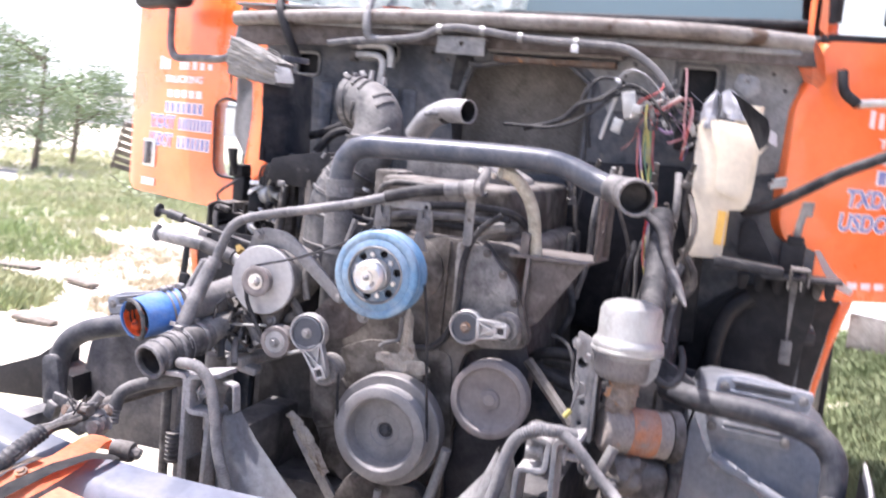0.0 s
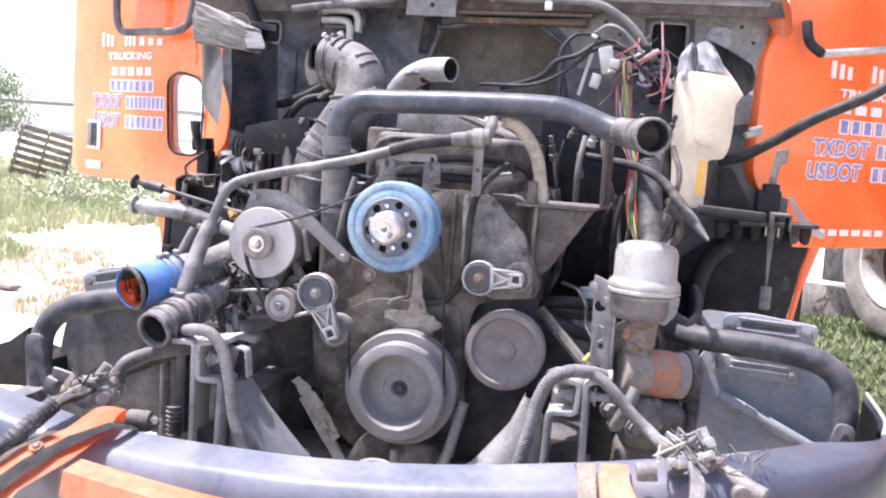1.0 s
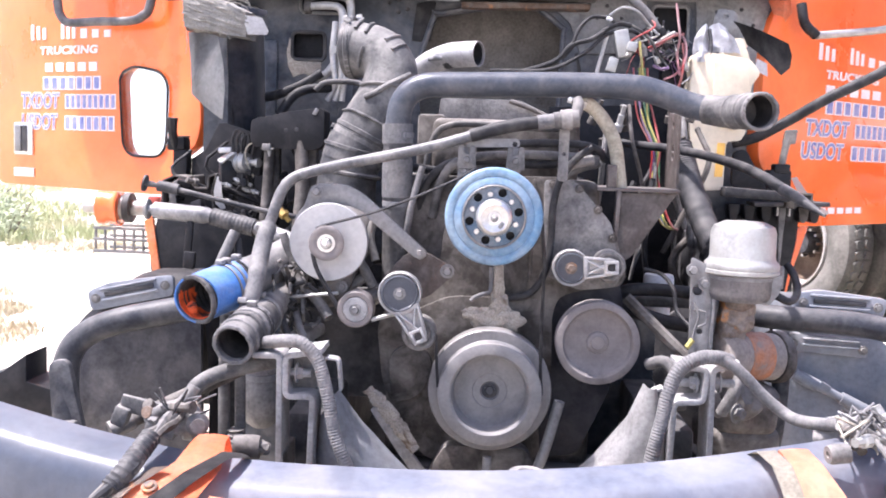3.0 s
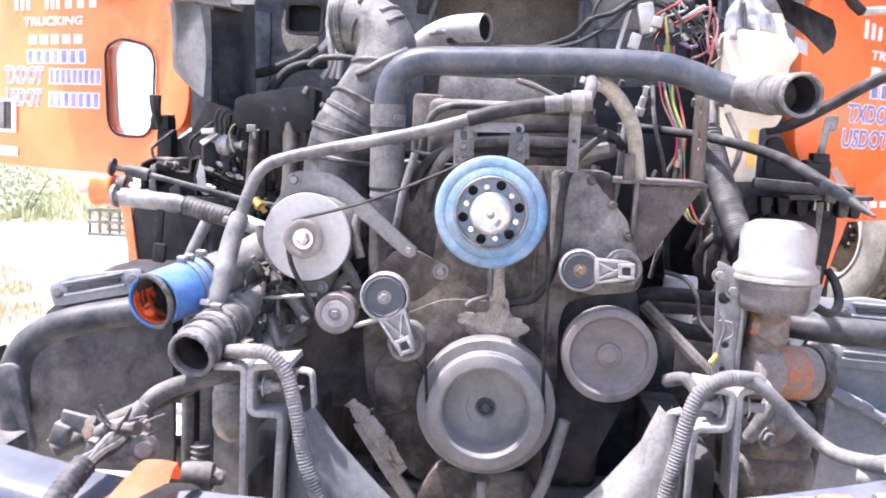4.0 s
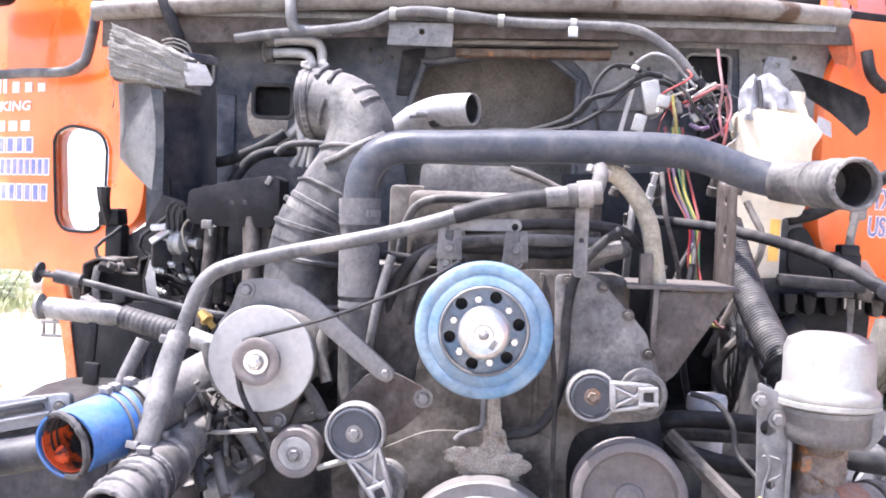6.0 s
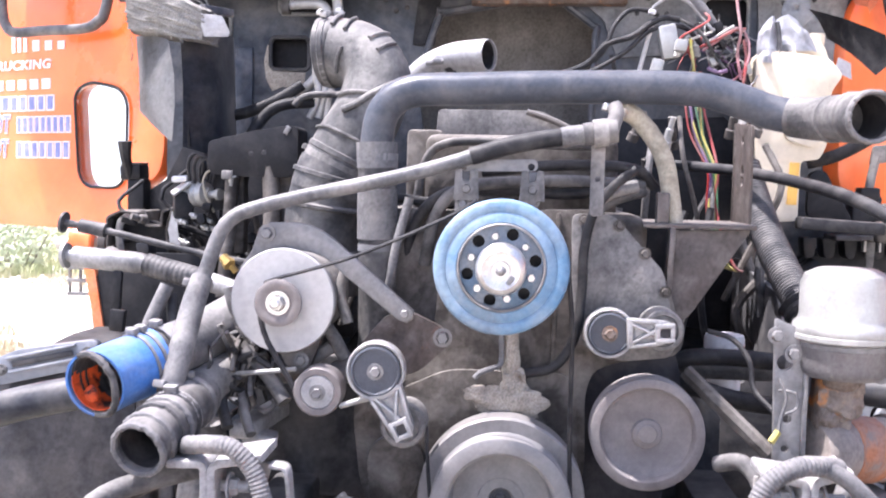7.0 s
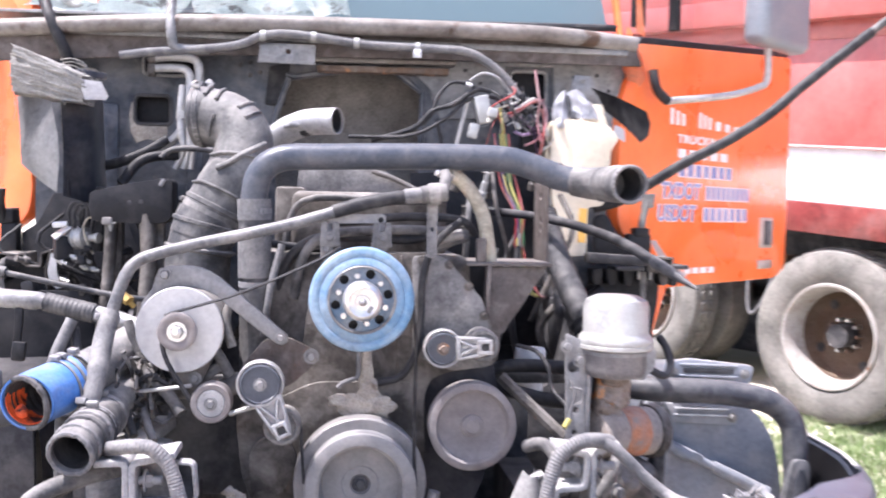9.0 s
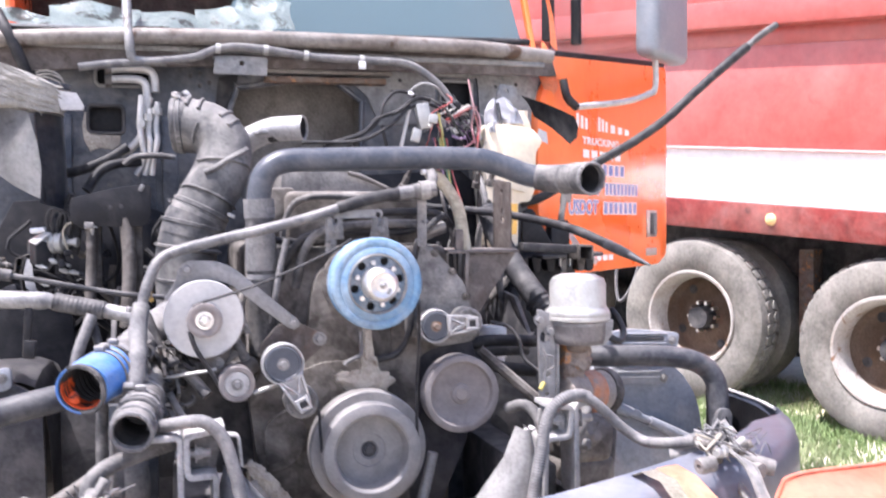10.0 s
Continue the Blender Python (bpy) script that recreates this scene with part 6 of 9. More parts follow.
part("rusty_neck", joined(box((0.553, 0.06, 0.975), (0.062, 0.06, 0.10), (0, 4, 0), 0.012), lump((0.560, 0.03, 0.985), (0.034, 0.022, 0.036), 11, 4), lump((0.540, 0.03, 0.955), (0.018, 0.016, 0.020), 13, 3), lump((0.580, 0.03, 1.005), (0.016, 0.014, 0.014), 17, 3)), NECK, cup, "rusty orange casting")
part("mount_plate", slab(rounded([(0.443, 1.12), (0.487, 1.10), (0.495, 1.10), (0.497, 0.86), (0.450, 0.86)], 0.008, 2), 0.02, 0.008, [(0.462, 1.045, 0.013), (0.470, 0.95, 0.007), (0.468, 0.90, 0.006)], 0.0015), STEEL, cup, "grey drilled mounting plate")
part("mount_side", box((0.497, 0.055, 0.985), (0.008, 0.08, 0.25), bevel=0.002), STEEL, cup)
part("bowl_strap", lathe([(0.071, 1.074), (0.0735, 1.075), (0.0735, 1.082), (0.071, 1.083)], (CX, CY, 0), (0, 0, 1), 36, True), STEEL, cup)
part("bleed_hose", tube([(0.625, 0.0, 1.045), (0.660, -0.005, 1.030), (0.683, 0.02, 1.050), (0.682, 0.05, 1.085), (0.672, 0.07, 1.105)], 0.009, 10), RUBBER, cup, "short black hose looping round the bowl")
part("bowl_leg", slab(rounded([(0.603, 1.088), (0.640, 1.088), (0.634, 1.046), (0.612, 1.020), (0.592, 1.022), (0.600, 1.04)], 0.006, 2), -0.012, 0.010, bevel=0.002), STEEL, cup, "grey clamp leg")
part("mount_top", box((0.535, 0.055, 1.075), (0.085, 0.08, 0.008), bevel=0.002), STEEL, cup)
for x, z in ((0.447, 1.09), (0.475, 1.06)):
    part("bolt", bolt((x, 0.018, z), 0.010, 0.010), STEEL, cup)
pump = thing("rusty_pump", (0.63, 0.08, 0.75), "rusty steering pump below the separator", "pump")
PUMP_AT, PUMP_WAY = (0.580, 0.075, 0.888), (0.89, 0.44, -0.08)
part("body", lathe([(0, -0.07), (0.046, -0.07), (0.054, -0.062), (0.056, -0.05), (0.056, 0.066), (0.053, 0.070), (0.053, 0.078), (0.056, 0.082), (0.056, 0.092), (0, 0.092)], PUMP_AT, PUMP_WAY, 34), PUMP, pump, "tan dusty pump body")
part("band", lathe([(0.0555, -0.008), (0.0572, -0.006), (0.0572, 0.058), (0.0555, 0.060)], PUMP_AT, PUMP_WAY, 40), BAND, pump, "faded orange band")
part("end_cap", lathe([(0.050, 0.092), (0.060, 0.094), (0.062, 0.100), (0.062, 0.118), (0.05, 0.124), (0, 0.124)], PUMP_AT, PUMP_WAY, 34), CAST, pump)
part("upright_hose", joined(tube([(0.690, 0.12, 0.885, 0.020), (0.693, 0.12, 0.80, 0.020), (0.688, 0.12, 0.70, 0.019), (0.675, 0.12, 0.60, 0.019)], 0.02, 14), lathe([(0.010, 0), (0.024, 0), (0.024, 0.018), (0.016, 0.020), (0.016, 0.034), (0, 0.036)], (0.690, 0.12, 0.868), (0, 0, 1), 8)), RUBBER_DUSTY, pump, "upright black hose with a crimped end")
part("casting", joined(box((0.60, 0.12, 0.76), (0.15, 0.14, 0.12), (0, 5, 10), 0.03, 3), lump((0.58, 0.06, 0.79), (0.05, 0.05, 0.05), 21)), CAST, pump)
part("gear_box", box((0.60, 0.15, 0.64), (0.17, 0.18, 0.16), (0, 0, 5), 0.03, 3), CAST, pump)
for x, z in ((0.50, 0.81), (0.52, 0.78), (0.56, 0.77)):
    part("bolt", bolt((x, 0.0, z), 0.015, 0.018, (0.6, -0.8, 0)), CAST_LIGHT, pump)
part("bent_link", tube([(0.56, -0.02, 0.87), (0.545, -0.03, 0.83), (0.53, -0.03, 0.80), (0.52, -0.02, 0.775)], 0.014, 10), CAST_LIGHT, pump)
strut = thing("strut", (0.38, 0.08, 0.95), "pale flat strut running down to the rail", "strut")
part("bar", tube([(0.315, 0.10, 1.01), (0.39, 0.07, 0.94), (0.45, 0.04, 0.885)], 0.014, 8), CAST, strut)
side_hose = thing("steering_hoses", (0.4, 0.25, 1.0), "black rubber hoses beside the accessory pulley", "hose")
part("hose", tube([(0.30, 0.22, 0.99), (0.338, 0.20, 1.015), (0.42, 0.20, 1.018), (0.51, 0.20, 1.012)], 0.016, 12), RUBBER, side_hose)
part("hose", tube([(0.30, 0.22, 0.975), (0.35, 0.18, 0.965), (0.42, 0.18, 0.945), (0.50, 0.18, 0.935)], 0.017, 12), RUBBER, side_hose)
part("hose", tube([(0.33, 0.24, 0.985), (0.42, 0.23, 0.985), (0.50, 0.23, 0.985)], 0.014, 12), HOSE, side_hose)
part("thin_line", tube([(0.36, 0.14, 1.075), (0.40, 0.12, 1.065), (0.425, 0.10, 1.03), (0.43, 0.08, 0.985), (0.455, 0.03, 0.955)], 0.005, 8), RUBBER, side_hose)
capo = thing("reservoir_cap", (0.43, 0.32, 0.99), "small white reservoir with a flat cap", "reservoir")
part("cap", lathe([(0, 0.06), (0.036, 0.058), (0.039, 0.05), (0.039, 0.03), (0.034, 0.028), (0.033, -0.06), (0, -0.06)], (0.43, 0.32, 0.985), (0, 0, 1), 28), WHITE_PLASTIC, capo)
tag = thing("yellow_tagged_wire", (0.45, 0.02, 0.97), "loose pale wires with a yellow end", "wire")
part("wire", tube([(0.452, 0.01, 1.02), (0.462, 0.0, 0.99), (0.455, 0.0, 0.96), (0.450, -0.005, 0.935)], 0.0028, 8), HOSE_PALE, tag)
part("end", tube([(0.450, -0.005, 0.935), (0.437, -0.01, 0.918)], 0.006, 8), WIRE["yellow"], tag)
part("wire", tube([(0.452, 0.01, 1.0), (0.475, -0.005, 1.0), (0.478, -0.005, 0.975), (0.46, -0.004, 0.965)], 0.0022, 8), HOSE_PALE, tag)

under_axle = thing("front_axle", (0, 0.5, 0.4), "dark front axle beam, crossmember and added dark sheets below the engine", "axle")
part("beam", box((0.0, 0.60, 0.42), (1.9, 0.10, 0.12), bevel=0.02, seg=3), DARK, under_axle)
part("crossmember", box((0.0, 0.16, 0.52), (0.74, 0.16, 0.14), bevel=0.015), DARK, under_axle)
# dark sheets added to close bright gaps and keep the underside dark
part("skid_plate", slab([(-0.72, 0.22), (0.72, 0.22), (0.72, 1.0), (-0.72, 1.0)], 0.46, 0.02, axis="z"), DARK, under_axle)
for sx in (-1, 1):
    part("dark_fill", slab([(sx * 0.445, 0.47), (sx * 0.72, 0.47), (sx * 0.72, 0.95), (sx * 0.60, 1.02), (sx * 0.445, 0.90)], 0.40, 0.015), DARK, under_axle)
    if sx > 0:
        part("splash_panel", slab([(0.235, 0.47), (0.44, 0.47), (0.44, 0.90), (0.40, 0.955), (0.235, 0.955)], 0.37, 0.012), FIREWALL, under_axle, "dark blue splash panel")
    part("inner_wall", slab([(0.40, 0.47), (1.08, 0.47), (1.08, 1.15), (0.60, 1.10), (0.40, 0.92)], sx * 0.60, 0.015, axis="x"), DARK, under_axle)
stays = thing("vertical_stays", (-0.58, -0.05, 0.55), "two dusty upright pipes beside the radiator outlet", "pipe")
part("pipe", tube([(-0.592, -0.06, 0.96), (-0.594, -0.06, 0.80), (-0.59, -0.06, 0.50)], 0.013, 10), HOSE, stays)
part("pipe", tube([(-0.565, -0.04, 0.90), (-0.562, -0.04, 0.75), (-0.56, -0.04, 0.50)], 0.012, 10), HOSE_PALE, stays)
part("coil", tube([(-0.567, -0.06, 0.70), (-0.566, -0.06, 0.62)], 0.018, 10, ribs=0.003, pitch=0.012), HOSE, stays)
part("radiator_panel", box((-0.545, 0.18, 0.70), (0.13, 0.03, 0.42), bevel=0.006), FIREWALL, stays, "dark blue-grey sheet panel")
# another added dark sheet, hiding bright ground below the alternator
part("dark_fill", box((-0.365, 0.24, 0.85), (0.24, 0.02, 0.28), bevel=0.006), DARK, under_axle)
for sx in (-1, 1):
    part("step_mesh", slab([(sx * 0.62, 0.50), (sx * 1.0, 0.50), (sx * 1.0, 0.86), (sx * 0.62, 0.90)], 0.86, 0.015), DARK, under_axle)


# ---- intake, firewall side and right hand bay ----
air = thing("air_intake_hose", (-0.38, 0.5, 1.2), "big ribbed black rubber air intake elbow", "hose")
AIR = [(-0.424, 0.556, 1.613, 0.072), (-0.405, 0.553, 1.614, 0.078), (-0.385, 0.55, 1.612, 0.076), (-0.33, 0.52, 1.598, 0.074), (-0.293, 0.49, 1.55, 0.073), (-0.305, 0.47, 1.48, 0.074), (-0.345, 0.455, 1.405, 0.075), (-0.380, 0.45, 1.335, 0.077), (-0.398, 0.45, 1.27, 0.080), (-0.402, 0.45, 1.20, 0.080), (-0.40, 0.45, 1.08, 0.078)]
part("hose", tube(AIR, 0.075, 32, hollow=0.006), INTAKE, air)
for i in (0.15, 0.9, 6.4):
    a, b = np.array(AIR[int(i)]), np.array(AIR[int(i) + 1])
    p = a + (b - a) * (i - int(i))
    part("rib", lathe([(p[3] - 0.002, -0.009), (p[3] + 0.0035, -0.005), (p[3] + 0.0035, 0.005), (p[3] - 0.002, 0.009)], tuple(p[:3]), tuple(b[:3] - a[:3]), 32, True), INTAKE, air)
for z, r in ((1.272, 0.085), (1.18, 0.084)):
    part("bellows_ring", lathe([(0.07, -0.010), (r + 0.004, -0.003), (r + 0.004, 0.003), (0.07, 0.010)], (-0.395 - 0.06 * (1.27 - z) * 0.3, 0.45, z), (0.15, 0, 1), 32, True), HOSE, air)


def elbow_at(i, ang, lift=0.004):
    """A place on the elbow's skin: along its line, and round it from the front."""
    k = min(int(i), len(AIR) - 2)
    a, b = np.array(AIR[k]), np.array(AIR[k + 1])
    p = a + (b - a) * (i - k)
    d = Vector(b[:3] - a[:3]).normalized()
    front = Vector((0, -1, 0))
    front = (front - d * front.dot(d)).normalized()
    n = front * math.cos(radians(ang)) + d.cross(front) * math.sin(radians(ang))
    return tuple(Vector(p[:3]) + n * (p[3] + lift))


for i0, a0, i1, a1, r in ((1.9, -80, 2.15, -38, 0.0055), (2.5, -78, 2.75, -34, 0.0055), (3.1, -76, 3.3, -30, 0.0055), (3.6, -74, 3.85, -30, 0.0055), (5.45, 30, 4.2, -48, 0.0075), (4.75, -85, 4.9, 60, 0.0045), (3.35, 55, 3.0, 15, 0.0045), (5.9, -80, 6.0, 75, 0.004)):
    part("moulded_rib", tube([elbow_at(i0 + (i1 - i0) * q / 5, a0 + (a1 - a0) * q / 5) for q in range(6)], r, 8), INTAKE, air)
part("cuff", tube([elbow_at(6.75, 0, -0.077), elbow_at(7.1, 0, -0.077), elbow_at(7.55, 0, -0.077)], 0.0815, 32), INTAKE, air, "dusty rubber cuff")
part("cuff_lip", lathe([(0.078, -0.006), (0.0865, -0.004), (0.0865, 0.004), (0.078, 0.006)], tuple(AIR[7][:3]), (-0.26, -0.02, -1), 32, True), INTAKE, air)
for i_, a_ in ((0.75, -60), (1.25, -95), (6.2, -60)):
    part("clamp_screw", joined(tube([elbow_at(i_, a_, 0.004), elbow_at(i_, a_, 0.022)], 0.005, 8), moved(box((0, 0, 0), (0.022, 0.012, 0.010), (0, 20, 0), 0.002), Matrix.Translation(elbow_at(i_, a_, 0.012)))), PIPE_SILVER, air)
part("clamp", clamp((-0.408, 0.554, 1.6135), (1, -0.15, 0.03), 0.079), STEEL, air)
part("clamp", clamp((-0.366, 0.452, 1.362), (-0.5, 0, -1), 0.077, 0.016), CAST_LIGHT, air)

turbo = thing("crossover_pipe", (-0.1, 0.65, 1.55), "short open bright metal pipe stub", "pipe")
part("pipe", tube([(-0.26, 0.72, 1.53), (-0.21, 0.69, 1.585), (-0.15, 0.66, 1.613), (-0.10, 0.63, 1.618), (-0.055, 0.605, 1.618)], 0.0365, 24, hollow=0.003), ALU, turbo)
# black skin inside the bright pipe stands for its shaded inside
part("shaded_bore", tube([(-0.17, 0.67, 1.606), (-0.10, 0.63, 1.618), (-0.062, 0.608, 1.618)], 0.0332, 22, hollow=0.001), RUBBER, turbo)
part("clamp_screw", joined(tube([(-0.20, 0.62, 1.60), (-0.16, 0.62, 1.605)], 0.006, 8), box((-0.175, 0.62, 1.605), (0.02, 0.02, 0.012))), STEEL, turbo)
manifold = thing("intake_manifold", (0.0, 0.42, 1.40), "grey cast intake cover on the engine top", "engine cover")
part("cover", slab(rounded([(-0.155, 1.40), (-0.150, 1.478), (0.06, 1.478), (0.15, 1.435), (0.16, 1.40)], 0.012, 3), 0.38, 0.30, bevel=0.006), CAST_LIGHT, manifold)
part("ridge", tube([(0.03, 0.37, 1.475), (0.09, 0.37, 1.455), (0.155, 0.37, 1.425)], 0.006, 8), CAST, manifold)
part("side_box", box((-0.165, 0.36, 1.36), (0.07, 0.20, 0.14), bevel=0.01), CAST, manifold)
lines = thing("fuel_lines", (0.0, 0.2, 1.35), "bundle of dark fuel lines and hoses on the engine", "hose")
LINES = [([(-0.18, 0.22, 1.25), (-0.16, 0.20, 1.36), (-0.12, 0.18, 1.40), (-0.02, 0.17, 1.405), (0.08, 0.16, 1.40), (0.15, 0.16, 1.40)], 0.008, HOSE), ([(-0.15, 0.14, 1.18), (-0.13, 0.12, 1.27), (-0.08, 0.12, 1.32), (0.05, 0.12, 1.335), (0.17, 0.14, 1.335), (0.24, 0.16, 1.33)], 0.011, HOSE), ([(-0.19, 0.16, 1.15), (-0.17, 0.14, 1.25), (-0.11, 0.13, 1.31), (0.0, 0.13, 1.318), (0.12, 0.14, 1.315), (0.22, 0.15, 1.345)], 0.011, RUBBER), ([(-0.20, 0.17, 1.10), (-0.19, 0.15, 1.20), (-0.15, 0.15, 1.28), (-0.05, 0.15, 1.305)], 0.010, HOSE), ([(-0.215, 0.10, 1.10), (-0.205, 0.09, 1.16), (-0.195, 0.09, 1.22), (-0.175, 0.10, 1.30)], 0.008, HOSE_PALE), ([(0.216, 0.08, 1.358), (0.179, 0.075, 1.330), (0.145, 0.072, 1.282), (0.131, 0.07, 1.22), (0.129, 0.07, 1.14), (0.118, 0.065, 1.065), (0.085, 0.06, 1.016), (0.036, 0.06, 1.003)], 0.0085, RUBBER), ([(0.24, 0.16, 1.32), (0.20, 0.13, 1.31), (0.16, 0.12, 1.29), (0.15, 0.11, 1.25)], 0.010, HOSE), ([(0.22, 0.10, 1.33), (0.18, 0.09, 1.32), (0.16, 0.09, 1.31)], 0.012, CAST_LIGHT), ([(-0.22, 0.16, 1.30), (-0.12, 0.18, 1.29), (-0.05, 0.17, 1.29)], 0.009, RUBBER), ([(-0.05, 0.16, 1.35), (0.10, 0.15, 1.365), (0.22, 0.15, 1.36), (0.26, 0.17, 1.33)], 0.010, RUBBER)]
for pts, r, mt in LINES:
    part("line", tube(pts, r, 10), mt, lines)
tan = thing("tan_hose", (0.25, 0.15, 1.3), "dusty tan heater hose", "hose")
part("hose", tube([(0.19, 0.12, 1.462), (0.215, 0.14, 1.455), (0.25, 0.15, 1.42), (0.276, 0.15, 1.37), (0.289, 0.15, 1.30), (0.295, 0.15, 1.262)], 0.0165, 14), HOSE_TAN, tan)
part("clamp", clamp((0.178, 0.06, 1.456), (0.3, 0, 1), 0.015), CHROME, tan)
cable = thing("battery_cable", (0.5, 0.1, 1.3), "thick black cable sagging across the bay", "cable")
part("cable", tube([(0.33, 0.80, 1.392), (0.416, 0.753, 1.382), (0.505, 0.62, 1.370), (0.56, 0.44, 1.352), (0.592, 0.25, 1.330), (0.612, 0.12, 1.308), (0.640, 0.01, 1.275)], 0.0125, 12), RUBBER, cable)
part("cut_end", tube([(0.636, 0.02, 1.278, 0.0138), (0.652, -0.03, 1.262, 0.0125), (0.672, -0.09, 1.240, 0.007), (0.682, -0.12, 1.230, 0.003)], 0.012, 12), RUBBER_DUSTY, cable, "tapered cut end")

whip = thing("loose_black_hose", (0.85, 0.92, 1.4), "stiff black hose sticking out past the door", "hose")
part("hose", tube([(0.76, 0.95, 1.400), (0.826, 0.926, 1.420), (0.92, 0.89, 1.478), (1.019, 0.85, 1.546), (1.145, 0.85, 1.612), (1.28, 0.85, 1.698), (1.40, 0.85, 1.800), (1.54, 0.85, 1.913), (1.62, 0.85, 1.975)], 0.0170, 12), RUBBER, whip)
part("tip", tube([(1.612, 0.85, 1.969), (1.68, 0.85, 2.021), (1.745, 0.85, 2.062)], 0.0125, 10), HOSE, whip)
ribbed = thing("ribbed_hose", (0.55, 0.4, 1.1), "grey ribbed flexible hose", "hose")
part("hose", tube([(0.540, 0.68, 1.38), (0.553, 0.63, 1.305), (0.560, 0.53, 1.225), (0.570, 0.41, 1.15), (0.583, 0.31, 1.09)], 0.034, 20, ribs=0.0011, pitch=0.0085), RUBBER_DUSTY, ribbed)
part("boot", tube([(0.565, 0.32, 1.11), (0.585, 0.29, 1.075), (0.59, 0.27, 1.03)], 0.038, 16, ribs=0.003, pitch=0.02), RUBBER, ribbed)

bottle = thing("washer_bottle", (0.71, 0.92, 1.27), "aged milky plastic washer bottle with a yellow sticker", "bottle")
BODY = [(0.600, 1.56), (0.602, 1.655), (0.616, 1.674), (0.70, 1.668), (0.778, 1.655), (0.812, 1.615), (0.786, 1.575), (0.785, 1.50), (0.780, 1.440), (0.764, 1.406), (0.720, 1.402), (0.718, 1.252), (0.617, 1.246), (0.612, 1.39), (0.606, 1.45)]
part("body", slab(rounded(BODY, 0.012, 4), 0.865, 0.14, bevel=0.012), TANK_PLASTIC, bottle)
part("front_step", slab(rounded([(0.665, 1.655), (0.765, 1.640), (0.774, 1.60), (0.762, 1.45), (0.742, 1.435), (0.675, 1.455)], 0.018, 4), 0.852, 0.03, bevel=0.010), TANK_PLASTIC, bottle)
part("shoulder", slab(rounded([(0.700, 1.655), (0.715, 1.712), (0.748, 1.722), (0.775, 1.690), (0.790, 1.645)], 0.015, 4), 0.90, 0.08, bevel=0.012), TANK_PLASTIC, bottle)
part("sticker", box((0.7205, 0.915, 1.345), (0.004, 0.055, 0.11), bevel=0), YELLOW, bottle)
part("front_sticker", box((0.703, 0.8635, 1.345), (0.024, 0.003, 0.105), (0, 2, 0), 0), YELLOW, bottle)
part("neck", lathe([(0.02, 0), (0.02, 0.05), (0.025, 0.05), (0.025, 0.075), (0, 0.075)], (0.760, 0.94, 1.650), (0, 0, 1), 20), TANK_PLASTIC, bottle)
wrap = thing("plastic_wrap", (0.66, 0.9, 1.7), "crumpled milky plastic film over a connector", "plastic film")


def crumpled(rows, thick, amount, seed, fine=22.0):
    """A sheet with creases."""
    bm = sheet([[tuple(np.array(p)) for p in r] for r in rows], thick)
    bmesh.ops.subdivide_edges(bm, edges=bm.edges[:], cuts=2, use_grid_fill=True)
    for v in bm.verts:
        q = v.co * fine + Vector((seed, 0, 0))
        v.co += Vector((noise.noise(q), noise.noise(q + Vector((9, 0, 0))), noise.noise(q + Vector((0, 9, 0))))) * amount
        v.co.y += amount * 0.8 * noise.noise(v.co * fine * 2.7)
    return bm


FILM = material("milky film", (0.60, 0.61, 0.66), 0.3, 0.0, (0.46, 0.465, 0.50), 14, 0.9, 0.25, 0.2)
part("film", crumpled([[(0.622, 0.90, 1.745), (0.638, 0.885, 1.762), (0.652, 0.90, 1.745)], [(0.608, 0.89, 1.715), (0.632, 0.87, 1.72), (0.656, 0.89, 1.715)], [(0.602, 0.88, 1.68), (0.63, 0.862, 1.68), (0.658, 0.88, 1.675)], [(0.606, 0.875, 1.645), (0.628, 0.858, 1.64), (0.650, 0.875, 1.645)]], 0.003, 0.010, 3), FILM, wrap)
part("film", crumpled([[(0.660, 0.91, 1.755), (0.678, 0.895, 1.768), (0.705, 0.905, 1.752)], [(0.658, 0.90, 1.715), (0.692, 0.88, 1.72), (0.735, 0.895, 1.715)], [(0.660, 0.895, 1.672), (0.70, 0.875, 1.675), (0.752, 0.89, 1.675)]], 0.003, 0.010, 7), FILM, wrap)
part("strap", tube([(0.652, 0.885, 1.745), (0.657, 0.875, 1.70), (0.655, 0.87, 1.665)], 0.006, 7), RUBBER_DUSTY, wrap)
flap = thing("black_mudflap_strip", (0.85, 0.9, 1.7), "black rubber strip hanging at the cowl corner", "rubber strip")
part("strip", sheet([[(0.684, 0.74, 1.752), (0.738, 0.65, 1.715), (0.798, 0.57, 1.668)], [(0.703, 0.735, 1.730), (0.750, 0.645, 1.685), (0.808, 0.565, 1.635)], [(0.720, 0.735, 1.700), (0.758, 0.65, 1.652), (0.806, 0.57, 1.602)], [(0.728, 0.74, 1.685), (0.757, 0.655, 1.638), (0.786, 0.58, 1.582)]], 0.012), RUBBER, flap)
part("pale_tab", sheet([[(0.80, 0.875, 1.66), (0.83, 0.87, 1.645)], [(0.795, 0.878, 1.625), (0.835, 0.872, 1.605)]], 0.004), FILM, flap, "torn pale film under the strip")
part("bracket", slab(rounded([(0.698, 1.826), (0.757, 1.818), (0.768, 1.775), (0.735, 1.745), (0.684, 1.78)], 0.012, 3), 0.985, 0.006, [(0.725, 1.80, 0.007)], 0.001), GALV, flap, "grey bolted bracket plate")
corner = thing("hood_corner_scrap", (0.93, 1.1, 1.85), "torn orange cowl corner", "cowl corner")
